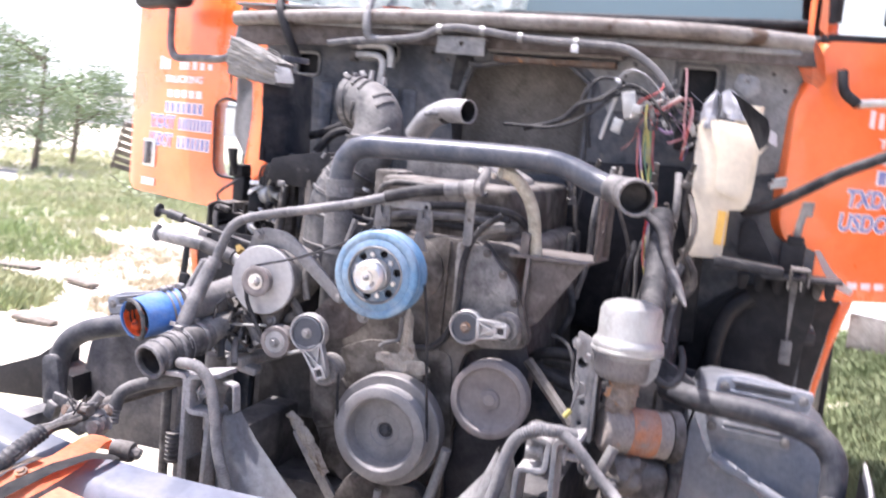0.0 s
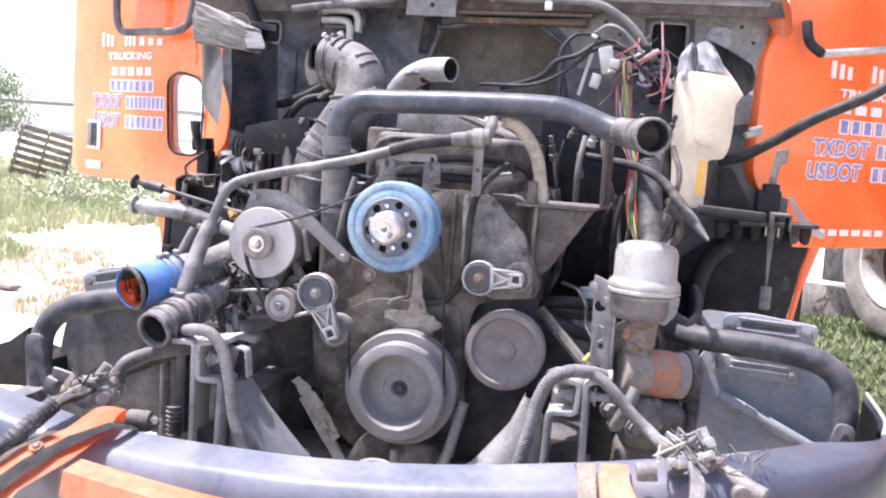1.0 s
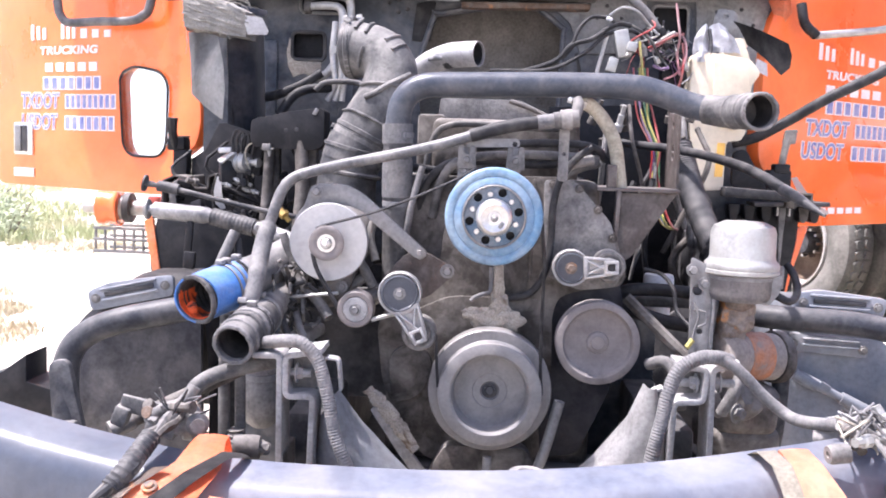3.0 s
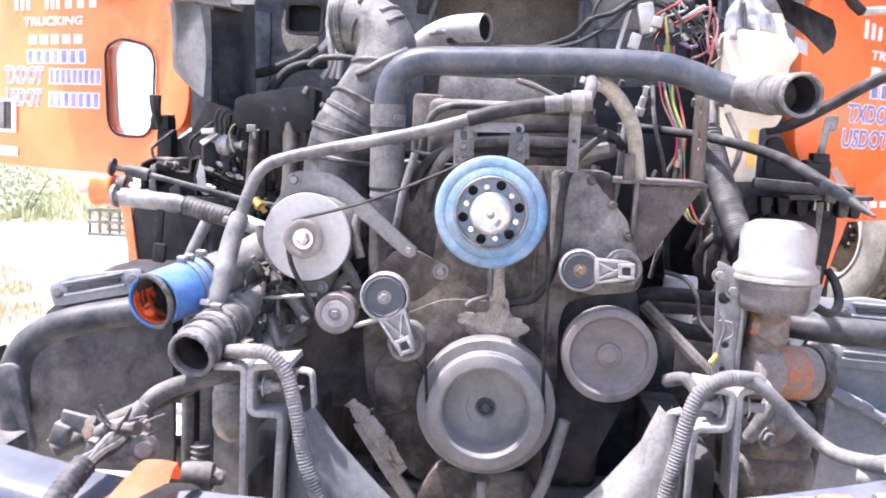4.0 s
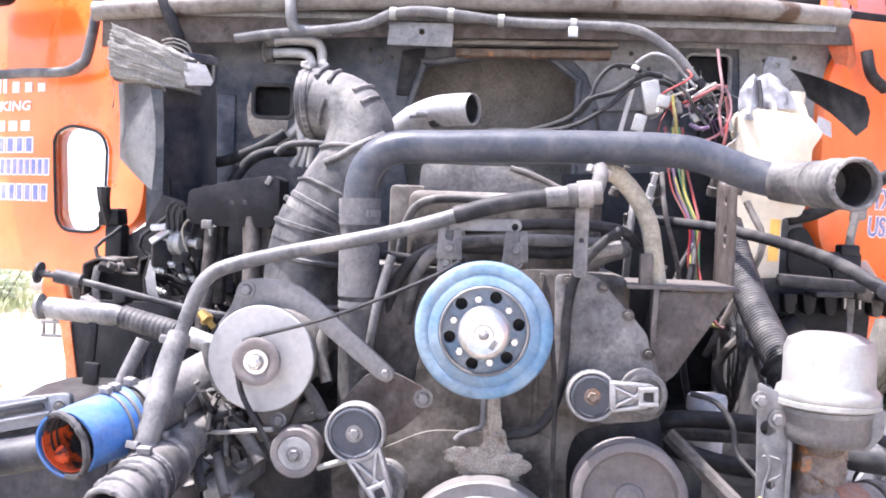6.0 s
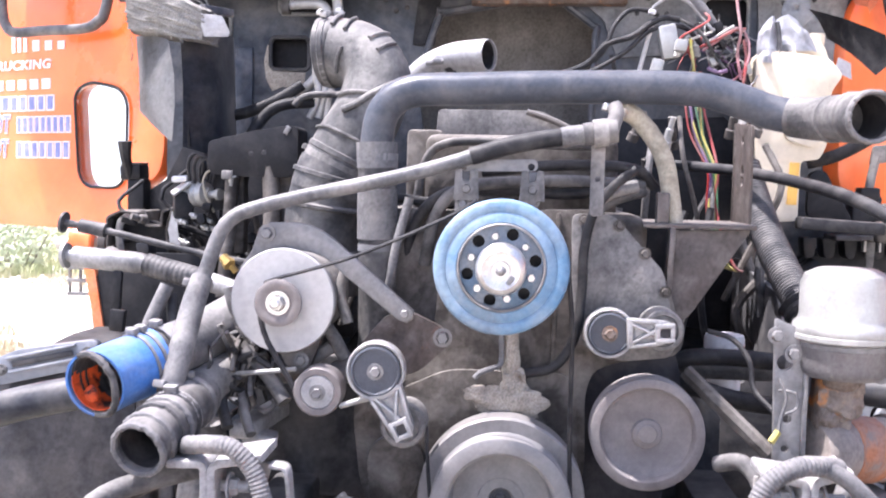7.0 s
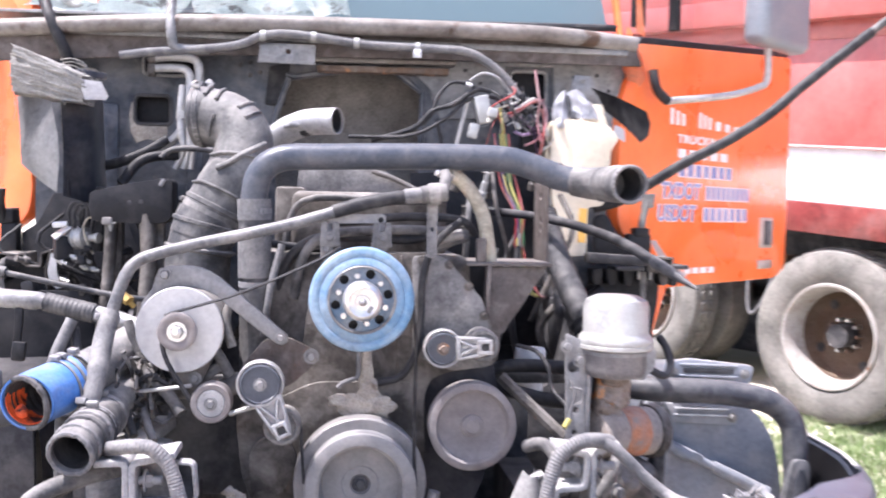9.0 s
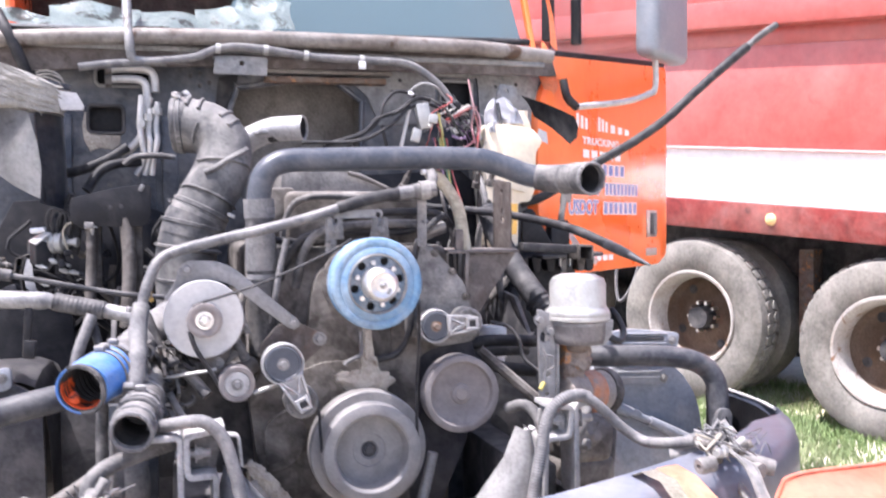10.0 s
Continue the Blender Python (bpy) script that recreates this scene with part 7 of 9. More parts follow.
part("scrap", sheet([[(0.885, 1.05, 2.0), (0.895, 1.03, 1.98), (0.905, 1.06, 1.95)], [(0.875, 1.03, 1.91), (0.905, 1.0, 1.90), (0.94, 1.05, 1.90)], [(0.868, 1.03, 1.86), (0.91, 1.0, 1.84), (0.955, 1.06, 1.83)], [(0.89, 1.04, 1.82), (0.915, 1.02, 1.81), (0.935, 1.06, 1.80)]], 0.005), ORANGE_WORN, corner)
part("scrap", sheet([[(0.895, 1.10, 2.30), (0.908, 1.11, 2.30)], [(0.912, 1.04, 2.08), (0.930, 1.04, 2.08)], [(0.912, 1.03, 1.98), (0.940, 1.03, 1.96)]], 0.005), ORANGE_WORN, corner)

# battery tray and the black guard below it
tray = thing("latch_tray", (0.85, 0.85, 1.0), "black plastic guard with a toothed top and a hanging strap", "plastic guard")
part("guard", slab(rounded([(0.62, 0.60), (0.64, 1.03), (0.75, 1.13), (0.87, 1.19), (0.985, 1.225), (1.022, 1.18), (1.018, 1.08), (1.0, 0.98), (0.985, 0.85), (0.95, 0.60)], 0.03, 4), 1.055, 0.02, bevel=0.004), PLASTIC, tray)
part("rounded_rib", tube([(0.735, 1.03, 0.72), (0.73, 1.01, 0.95), (0.76, 1.01, 1.07), (0.82, 1.02, 1.13)], 0.03, 12), PLASTIC, tray)
for k, x in enumerate((0.79, 0.84, 0.895, 0.965, 1.015, 1.05)):
    part("tooth", slab(rounded([(x - 0.018, 1.205), (x + 0.018, 1.205), (x + 0.012, 1.158), (x, 1.150), (x - 0.012, 1.158)], 0.006, 3), 0.99, 0.05, bevel=0.003), CAST if k == 4 else PLASTIC, tray)
part("top_bar", box((0.96, 0.99, 1.212), (0.24, 0.10, 0.014), (0, -2, 0), 0.004), RUBBER_DUSTY, tray, "dust-covered top bar")
part("channel", box((0.80, 0.80, 1.245), (0.20, 0.06, 0.03), (0, 3, 0), 0.006), RUBBER, tray)
part("channel", joined(box((0.95, 0.86, 1.250), (0.055, 0.10, 0.008), (0, 2, 0), 0.002), box((0.925, 0.86, 1.228), (0.006, 0.10, 0.05), bevel=0.001), box((0.975, 0.86, 1.228), (0.006, 0.10, 0.05), bevel=0.001)), CAST, tray)
part("strap", joined(slab([(0.932, 1.198), (0.956, 1.198), (0.951, 1.10), (0.948, 1.005), (0.942, 1.005), (0.938, 1.10)], 0.985, 0.006, bevel=0.001), box((0.946, 0.985, 0.972), (0.034, 0.012, 0.075), bevel=0.003)), CAST_LIGHT, tray, "hanging grey rubber latch strap")
for x in (0.926, 0.964):
    part("hook", box((x, 0.985, 1.19), (0.006, 0.02, 0.035), bevel=0.001), CUP, tray)
sill = thing("fender_edge", (1.1, 1.3, 1.0), "orange fender edge strip and white plate behind the guard", "fender")
part("strip", slab([(1.148, 1.20), (1.182, 1.20), (1.160, 1.12), (1.135, 1.03), (1.112, 0.95), (1.085, 0.80), (1.070, 0.66), (1.050, 0.66), (1.064, 0.80), (1.090, 0.95), (1.100, 1.03), (1.124, 1.12)], 1.36, 0.012, bevel=0.003), ORANGE, sill, "bright orange edge strip")
# black fill added so that no bright ground shows beside the guard
part("dark_fill", slab([(0.93, 1.185), (1.135, 1.185), (1.120, 1.12), (1.096, 1.03), (1.086, 0.95), (1.060, 0.80), (1.046, 0.60), (0.93, 0.60)], 1.345, 0.012, bevel=0.002), PLASTIC, sill, "black sheet added to fill the gap beside the strip")
part("side_wall", slab([(1.37, 1.18), (2.3, 1.10), (2.3, 0.60), (1.37, 0.60)], 1.10, 0.02, axis="x"), PLASTIC, sill)
part("white_plate", sheet([[(0.995, 1.08, 1.295), (1.01, 1.07, 1.30)], [(1.035, 1.08, 1.225), (1.05, 1.07, 1.245)], [(1.07, 1.08, 1.185), (1.085, 1.07, 1.21)], [(1.115, 1.08, 1.168), (1.125, 1.07, 1.185)]], 0.004), WHITE, sill, "bent white plate edge")
latch = thing("hood_latch", (0.93, 1.0, 1.25), "grey hood latch lever on a black post", "latch")
part("post", joined(box((0.925, 1.0, 1.27), (0.075, 0.06, 0.10), bevel=0.008), box((0.93, 0.99, 1.325), (0.05, 0.05, 0.03), bevel=0.006)), PLASTIC, latch)
part("lever", joined(tube([(0.928, 0.985, 1.31), (0.936, 0.98, 1.38), (0.945, 0.98, 1.42)], 0.012, 8), slab(rounded([(0.928, 1.40), (0.968, 1.405), (0.972, 1.452), (0.935, 1.448)], 0.006, 2), 0.972, 0.018, bevel=0.003)), CAST_LIGHT, latch)
clip = thing("wire_clip", (0.9, 0.95, 1.5), "pale plastic clip by the door", "clip")
part("clip", joined(box((0.853, 0.945, 1.492), (0.052, 0.03, 0.020), (0, -14, 10), 0.005), box((0.858, 0.94, 1.508), (0.044, 0.026, 0.014), (0, -16, 10), 0.004)), CUP, clip)
baseplate = thing("bottle_bracket", (0.82, 0.95, 1.38), "black bracket beside the washer bottle", "bracket")
part("plate", slab(rounded([(0.76, 1.375), (0.80, 1.385), (0.83, 1.33), (0.88, 1.25), (0.76, 1.26)], 0.02, 3), 0.93, 0.02), PLASTIC, baseplate)

# colour-coded wires
harness = thing("wiring_harness", (0.5, 0.9, 1.5), "loose tangle of coloured wires and connectors", "wiring")
rng = random.Random(11)
for k in range(20):
    a = Vector((rng.uniform(0.46, 0.57), rng.uniform(0.92, 1.05), rng.uniform(1.70, 1.80)))
    b = Vector((rng.uniform(0.40, 0.60), rng.uniform(0.86, 0.96), rng.uniform(1.58, 1.70)))
    c = a.lerp(b, 0.5) + Vector((rng.uniform(-0.04, 0.05), rng.uniform(-0.08, -0.02), rng.uniform(-0.04, 0.04)))
    e = b + Vector((rng.uniform(-0.04, 0.04), rng.uniform(-0.05, 0.03), rng.uniform(-0.05, -0.01)))
    part("wire", tube([a, c, b, e], rng.choice((0.0018, 0.0024, 0.003)), 6, 0.02), WIRE[rng.choice(("black", "grey", "black", "red", "white", "violet", "grey"))], harness)
for line, r, colour in (([(0.464, 1.681), (0.50, 1.697), (0.536, 1.717), (0.572, 1.727)], 0.0038, "red"), ([(0.47, 1.672), (0.51, 1.70), (0.545, 1.725), (0.569, 1.722)], 0.0034, "pink"), ([(0.48, 1.69), (0.51, 1.712), (0.54, 1.73)], 0.004, "white"), ([(0.545, 1.819), (0.551, 1.763), (0.556, 1.714), (0.556, 1.665), (0.564, 1.60)], 0.0038, "pink"), ([(0.566, 1.727), (0.579, 1.69), (0.576, 1.64), (0.553, 1.603), (0.516, 1.586)], 0.0034, "pink"), ([(0.570, 1.70), (0.574, 1.66), (0.569, 1.60), (0.560, 1.54)], 0.004, "red"), ([(0.484, 1.629), (0.506, 1.617), (0.527, 1.621)], 0.005, "violet"), ([(0.439, 1.70), (0.439, 1.674), (0.444, 1.637), (0.452, 1.594), (0.46, 1.52)], 0.004, "yellow"), ([(0.343, 1.777), (0.379, 1.80), (0.423, 1.788), (0.461, 1.755), (0.493, 1.719)], 0.004, "grey"), ([(0.412, 1.748), (0.44, 1.73), (0.47, 1.70), (0.50, 1.66), (0.53, 1.62)], 0.0045, "black")):
    part("wire", tube([(x, 0.875 - 0.012 * (q % 3), z) for q, (x, z) in enumerate(line)], r, 7, 0.015), WIRE[colour], harness)
for k, colour in enumerate(("red", "violet", "yellow", "green", "yellow", "green", "red")):
    s_ = (k - 3) * 0.0034
    course = [(0.445 + s_ * 2.4, 0.88, 1.62), (0.455 + s_ * 2.4, 0.865, 1.53), (0.470 + s_ * 2, 0.85, 1.46), (0.495 + s_ * 1.4, 0.83, 1.37), (0.498 + s_ * 1.2, 0.82, 1.29), (0.505 + s_ * 1.3, 0.80, 1.20), (0.533 + s_, 0.78, 1.14), (0.56 + s_, 0.78, 1.13)]
    course = [(x + rng.uniform(-0.006, 0.006), y + rng.uniform(-0.015, 0.015), z) for x, y, z in course]
    part("wire", tube(course, rng.choice((0.0026, 0.0032, 0.0036)), 8, 0.02), WIRE[colour], harness)
for k in range(9):
    x, z = rng.uniform(0.44, 0.60), rng.uniform(1.58, 1.74)
    part("plug", box((x, 0.89, z), (rng.uniform(0.012, 0.028), 0.025, rng.uniform(0.02, 0.035)), (0, rng.uniform(-40, 40), 0), 0.004), rng.choice((PLASTIC, CUP, CAST_LIGHT, WHITE_PLASTIC)), harness)
for pts, r in (([(0.05, 0.9, 1.59), (0.175, 0.87, 1.63), (0.229, 0.86, 1.682), (0.29, 0.86, 1.702), (0.339, 0.87, 1.737), (0.375, 0.88, 1.753), (0.412, 0.88, 1.748)], 0.008), ([(-0.02, 0.9, 1.60), (0.16, 0.86, 1.605), (0.27, 0.86, 1.66), (0.34, 0.87, 1.72), (0.42, 0.88, 1.73), (0.47, 0.90, 1.69)], 0.006), ([(0.20, 0.87, 1.64), (0.229, 0.86, 1.675), (0.246, 0.86, 1.726), (0.282, 0.87, 1.767), (0.325, 0.88, 1.771), (0.36, 0.89, 1.76)], 0.006), ([(0.246, 0.89, 1.66), (0.26, 0.89, 1.60), (0.27, 0.89, 1.55)], 0.006)):
    part("cable", tube(pts, r, 8), RUBBER, harness)
part("connector", joined(box((0.386, 0.88, 1.692), (0.045, 0.04, 0.085), (0, -12, 0), 0.006), box((0.412, 0.855, 1.68), (0.03, 0.03, 0.03), (0, 10, 0), 0.005)), CUP, harness, "pale connector block")
part("tape", box((0.341, 0.868, 1.765), (0.018, 0.014, 0.012), (0, 20, 0), 0.003), WHITE_PLASTIC, harness)
part("rod", tube([(0.345, 0.88, 1.745), (0.305, 0.87, 1.58)], 0.006, 8), WIRE["white"], harness)
part("hanging_plug", box((0.355, 0.86, 1.625), (0.03, 0.02, 0.045), (0, 15, 0), 0.004), CUP, harness)
part("relay_box", box((0.56, 0.98, 1.62), (0.07, 0.05, 0.10), bevel=0.008), PLASTIC, harness)

# cowl wiring pipe, bracket, wiper
conduit2 = thing("cowl_conduit", (0, 0.93, 1.87), "pale conduit clipped along the cowl", "conduit")
part("conduit", tube([(-0.70, 0.95, 1.825), (-0.60, 0.94, 1.838), (-0.42, 0.93, 1.855), (-0.34, 0.925, 1.870), (-0.29, 0.92, 1.892), (-0.22, 0.915, 1.902), (-0.12, 0.915, 1.896), (0.019, 0.92, 1.882), (0.18, 0.92, 1.878), (0.324, 0.92, 1.874), (0.39, 0.92, 1.85), (0.457, 0.92, 1.80), (0.50, 0.92, 1.745), (0.53, 0.93, 1.70)], 0.0135, 12), HOSE_PALE, conduit2)
for x, z in ((-0.28, 1.895), (0.0, 1.884), (0.185, 1.878), (-0.13, 1.897)):
    part("clip", lathe([(0.0135, -0.008), (0.017, -0.008), (0.017, 0.008), (0.0135, 0.008)], (x, 0.918, z), (1, 0, -0.05), 16, True), CUP, conduit2)
part("tie", box((0.185, 0.905, 1.858), (0.024, 0.008, 0.026), (0, 0, 0), 0.002), WHITE_PLASTIC, conduit2)
cb = thing("cowl_bracket", (-0.2, 0.93, 1.84), "grey folded sheet bracket under the cowl", "bracket")
part("plate", slab([(-0.295, 1.818), (-0.125, 1.816), (-0.122, 1.872), (-0.29, 1.876)], 0.935, 0.006, [(-0.205, 1.853, 0.008)], 0.001), GALV, cb)
part("fold", box((-0.21, 0.965, 1.874), (0.17, 0.06, 0.006), bevel=0.001), GALV, cb)
rail = thing("firewall_rail", (0.1, 1.05, 1.82), "rusty brown rail under the cowl", "rail")
part("rail", box((0.09, 1.07, 1.826), (0.42, 0.05, 0.020), (0, -0.5, 0), 0.004), RUST, rail)
part("rail", box((0.09, 1.06, 1.852), (0.46, 0.05, 0.014), (0, -0.5, 0), 0.004), COWL, rail)
wip = thing("wiper_arm", (-0.55, 0.93, 1.9), "grey wiper arm bent over the cowl", "wiper")
part("arm", tube([(-0.56, 1.05, 2.12), (-0.555, 0.96, 1.985), (-0.55, 0.925, 1.92), (-0.545, 0.925, 1.87), (-0.53, 0.935, 1.85), (-0.44, 0.94, 1.85)], 0.015, 10), GALV, wip)
wip2 = thing("cowl_hose", (-0.86, 0.97, 1.85), "black hose looped over the cowl", "hose")
part("hose", tube([(-0.98, 1.1, 2.06), (-0.93, 1.0, 1.98), (-0.90, 0.96, 1.92), (-0.86, 0.96, 1.83), (-0.84, 1.0, 1.76)], 0.017, 12), RUBBER, wip2)

# heater tubes on the left of the firewall
heat = thing("heater_tubes", (-0.53, 1.0, 1.6), "bent bright heater tubes with dark hoses", "tubes")
part("tube", tube([(-0.62, 1.0, 1.825), (-0.57, 0.99, 1.832), (-0.50, 0.99, 1.83), (-0.478, 0.99, 1.81), (-0.475, 0.99, 1.76)], 0.014, 12), PIPE_SILVER, heat)
part("tube", tube([(-0.61, 0.99, 1.795), (-0.55, 0.98, 1.797), (-0.51, 0.98, 1.79), (-0.50, 0.98, 1.75), (-0.51, 0.97, 1.65), (-0.53, 0.97, 1.60), (-0.58, 0.97, 1.55)], 0.013, 12), PIPE_SILVER, heat)
part("tube", tube([(-0.49, 0.96, 1.74), (-0.51, 0.96, 1.65), (-0.515, 0.96, 1.56), (-0.55, 0.95, 1.535), (-0.60, 0.95, 1.53)], 0.010, 12), PIPE_SILVER, heat)
part("hose", tube([(-0.56, 0.95, 1.58), (-0.62, 0.94, 1.54), (-0.70, 0.94, 1.505), (-0.75, 0.95, 1.495)], 0.015, 12), RUBBER, heat)
part("hose", tube([(-0.52, 0.92, 1.53), (-0.59, 0.91, 1.525), (-0.64, 0.90, 1.50), (-0.68, 0.88, 1.44)], 0.015, 12), RUBBER, heat)
for k, (x, top) in enumerate(((-0.515, 1.74), (-0.490, 1.70), (-0.468, 1.72))):
    part("tube", tube([(x, 0.93, top), (x - 0.006, 0.925, top - 0.08), (x - 0.002, 0.92, 1.60), (x + 0.006 - 0.01 * k, 0.92, 1.54), (x - 0.02, 0.92, 1.49)], 0.0095, 10), PIPE_SILVER, heat)
part("tube_nut", joined(*[lathe([(0.010, 0), (0.016, 0), (0.016, 0.022), (0.010, 0.022)], (-0.516 + 0.023 * k, 0.925, 1.64 + 0.02 * k), (0, 0, 1), 6, True) for k in range(3)]), CUP, heat)
part("cross_line", tube([(-0.42, 0.90, 1.545), (-0.47, 0.89, 1.55), (-0.54, 0.90, 1.545), (-0.57, 0.90, 1.52)], 0.009, 10), HOSE, heat)
part("stub", joined(lathe([(0, 0), (0.02, 0), (0.02, 0.02), (0, 0.02)], (-0.625, 1.0, 1.825), (1, 0, 0), 14), lathe([(0, 0), (0.02, 0), (0.02, 0.02), (0, 0.02)], (-0.625, 0.99, 1.79), (1, 0, 0), 14)), CAST, heat)

fuse = thing("control_box", (-0.6, 0.63, 1.38), "dusty black flat control box", "control box")
part("case", slab(rounded([(-0.702, 1.412), (-0.60, 1.437), (-0.505, 1.453), (-0.490, 1.444), (-0.491, 1.345), (-0.514, 1.331), (-0.60, 1.331), (-0.692, 1.335), (-0.703, 1.352)], 0.012, 3), 0.60, 0.10, bevel=0.008), PLASTIC, fuse)
part("latch", box((-0.515, 0.597, 1.44), (0.012, 0.006, 0.02), (0, 30, 0), 0.002), STEEL, fuse)
for x, z in ((-0.60, 1.385), (-0.57, 1.388)):
    part("hole", lathe([(0, 0.001), (0.005, 0.001), (0.006, 0)], (x, 0.600, z), (0, -1, 0), 12), DARK, fuse)
part("foot", box((-0.64, 0.65, 1.25), (0.03, 0.04, 0.20), bevel=0.004), CAST, fuse)
part("foot", box((-0.53, 0.65, 1.25), (0.03, 0.04, 0.22), bevel=0.004), CAST, fuse)
part("tab", box((-0.655, 0.60, 1.335), (0.025, 0.02, 0.02), bevel=0.003), CAST_LIGHT, fuse)

web_flap = thing("torn_hood_seal", (-0.82, 0.69, 1.6), "frayed webbing and grey rubber sheet hanging from the cowl", "rubber sheet")


def webbing_mass():
    """A wad of folded webbing, its strands running along it."""
    bm = bmesh.new()
    bmesh.ops.create_cube(bm, size=1.0)
    bmesh.ops.subdivide_edges(bm, edges=bm.edges[:], cuts=27, use_grid_fill=True)
    for v in bm.verts:
        p = v.co.copy()
        q = p.normalized() * 0.5
        v.co = p.lerp(q, 0.25)
        s = (p.x + 0.5)
        strand = noise.noise(Vector((p.x * 2.0, p.y * 5 + 3, p.z * 11 + p.x * 2.5)))
        fray = noise.noise(Vector((p.x * 9, p.y * 20, p.z * 34)))
        v.co *= 1.0 + 0.10 * strand + (0.030 + 0.04 * (1 - s)) * fray + 0.012 * math.sin(p.z * 95)
        v.co = Vector((v.co.x * 0.20, v.co.y * 0.13, v.co.z * (0.135 - 0.055 * s) - 0.05 * s))
    return moved(bm, Matrix.Translation((-0.82, 0.70, 1.735)))


part("webbing", webbing_mass(), FABRIC, web_flap, "frayed fan-folded webbing")
rng = random.Random(23)
part("webbing_edge", crumpled([[(-0.915, 0.70, 1.755), (-0.895, 0.66, 1.755)], [(-0.925, 0.69, 1.70), (-0.905, 0.65, 1.69)], [(-0.925, 0.69, 1.65), (-0.91, 0.66, 1.64)], [(-0.915, 0.69, 1.60), (-0.908, 0.67, 1.595)]], 0.006, 0.010, 15, 18.0), FABRIC, web_flap)
for k in range(12):
    a, z = -0.90 + rng.uniform(0, 0.12), 1.76 - k * 0.009
    part("webbing_cord", tube([(a, 0.645, z), (a + 0.03, 0.634, z + 0.004), (a + 0.06, 0.636, z - 0.006), (a + 0.07, 0.64, z - 0.02)], 0.0018, 5), FABRIC, web_flap)
part("pale_clip", sheet([[(-0.735, 0.645, 1.712), (-0.684, 0.645, 1.706)], [(-0.732, 0.635, 1.685), (-0.664, 0.64, 1.668)], [(-0.725, 0.64, 1.657), (-0.67, 0.645, 1.658)]], 0.012), WHITE_PLASTIC, web_flap, "white plastic end")
part("sheet", sheet([[(-0.93, 0.74, 1.67), (-0.87, 0.68, 1.665), (-0.812, 0.64, 1.65)], [(-0.915, 0.72, 1.58), (-0.85, 0.645, 1.57), (-0.785, 0.605, 1.565)], [(-0.905, 0.70, 1.485), (-0.84, 0.62, 1.49), (-0.772, 0.575, 1.495)], [(-0.855, 0.66, 1.448), (-0.81, 0.60, 1.425), (-0.775, 0.565, 1.408)]], 0.006), FLAP, web_flap, "grey rubber sheet")
dark_panel = thing("side_shield", (-0.72, 0.75, 1.55), "dark glossy side shield by the firewall", "panel")
part("panel", sheet([[(-0.80, 0.68, 1.70), (-0.745, 0.76, 1.70), (-0.748, 0.95, 1.70)], [(-0.79, 0.68, 1.55), (-0.735, 0.76, 1.55), (-0.742, 0.95, 1.55)], [(-0.79, 0.68, 1.40), (-0.735, 0.76, 1.38), (-0.735, 0.95, 1.36)]], 0.006), FIREWALL, dark_panel)
part("edge_trim", tube([(-0.80, 0.695, 1.74), (-0.79, 0.695, 1.55), (-0.78, 0.695, 1.40)], 0.006, 8), RUBBER, dark_panel)
part("fold", box((-0.745, 0.80, 1.745), (0.10, 0.012, 0.02), (0, 0, 55), 0.003), FIREWALL, dark_panel)
for z in (1.46, 1.58, 1.70):
    part("bolt", bolt((-0.772, 0.735, z), 0.007, 0.005, (-0.85, -0.5, 0)), CAST_LIGHT, dark_panel)
post = thing("door_stop_post", (-1.03, 0.95, 1.2), "black hood latch post with a grey lever", "latch")
part("post", joined(box((-1.02, 0.985, 1.25), (0.048, 0.06, 0.14), bevel=0.008), box((-1.033, 0.985, 1.337), (0.058, 0.07, 0.040), (0, -4, 0), 0.006)), PLASTIC, post)
part("post_top", box((-1.033, 0.985, 1.3595), (0.054, 0.066, 0.006), (0, -4, 0), 0.002), CAST_LIGHT, post)
part("bracket", box((-1.01, 1.05, 1.20), (0.05, 0.12, 0.03), bevel=0.004), PLASTIC, post)
part("lever", tube([(-1.035, 0.96, 1.32, 0.010), (-1.04, 0.94, 1.38, 0.016), (-1.04, 0.935, 1.42, 0.020)], 0.015, 8), RUBBER, post)

# the cluttered left bay
valves = thing("air_valves", (-0.75, 0.7, 1.2), "cluster of bright air valves and fittings", "valve")
part("body", joined(box((-0.790, 0.685, 1.260), (0.046, 0.06, 0.066), (0, 0, 22), 0.006), box((-0.700, 0.70, 1.30), (0.03, 0.05, 0.10), (0, 6, 0), 0.006)), PLASTIC, valves, "black plastic valve body")
# bright plate paints the light on the black box's top
part("lit_top", box((-0.790, 0.668, 1.302), (0.052, 0.05, 0.006), (12, -38, 20), 0.002), CUP, valves, "bright plate for the lit top of the box")
part("drum", lathe([(0, -0.045), (0.026, -0.045), (0.032, -0.036), (0.027, -0.028), (0.032, -0.020), (0.027, -0.012), (0.032, -0.004), (0.028, 0.008), (0.016, 0.012), (0.014, 0.020), (0, 0.022)], (-0.735, 0.675, 1.288), (0.92, -0.38, 0.05), 30), CUP, valves, "ribbed metal drum")
part("stub", lathe([(0, 0), (0.010, 0), (0.010, 0.02), (0.014, 0.022), (0.014, 0.032), (0, 0.034)], (-0.718, 0.667, 1.288), (0.92, -0.38, 0.0), 14), CUP, valves)
part("white_tube", tube([(-0.815, 0.685, 1.321), (-0.776, 0.675, 1.324)], 0.008, 10), WHITE_PLASTIC, valves)
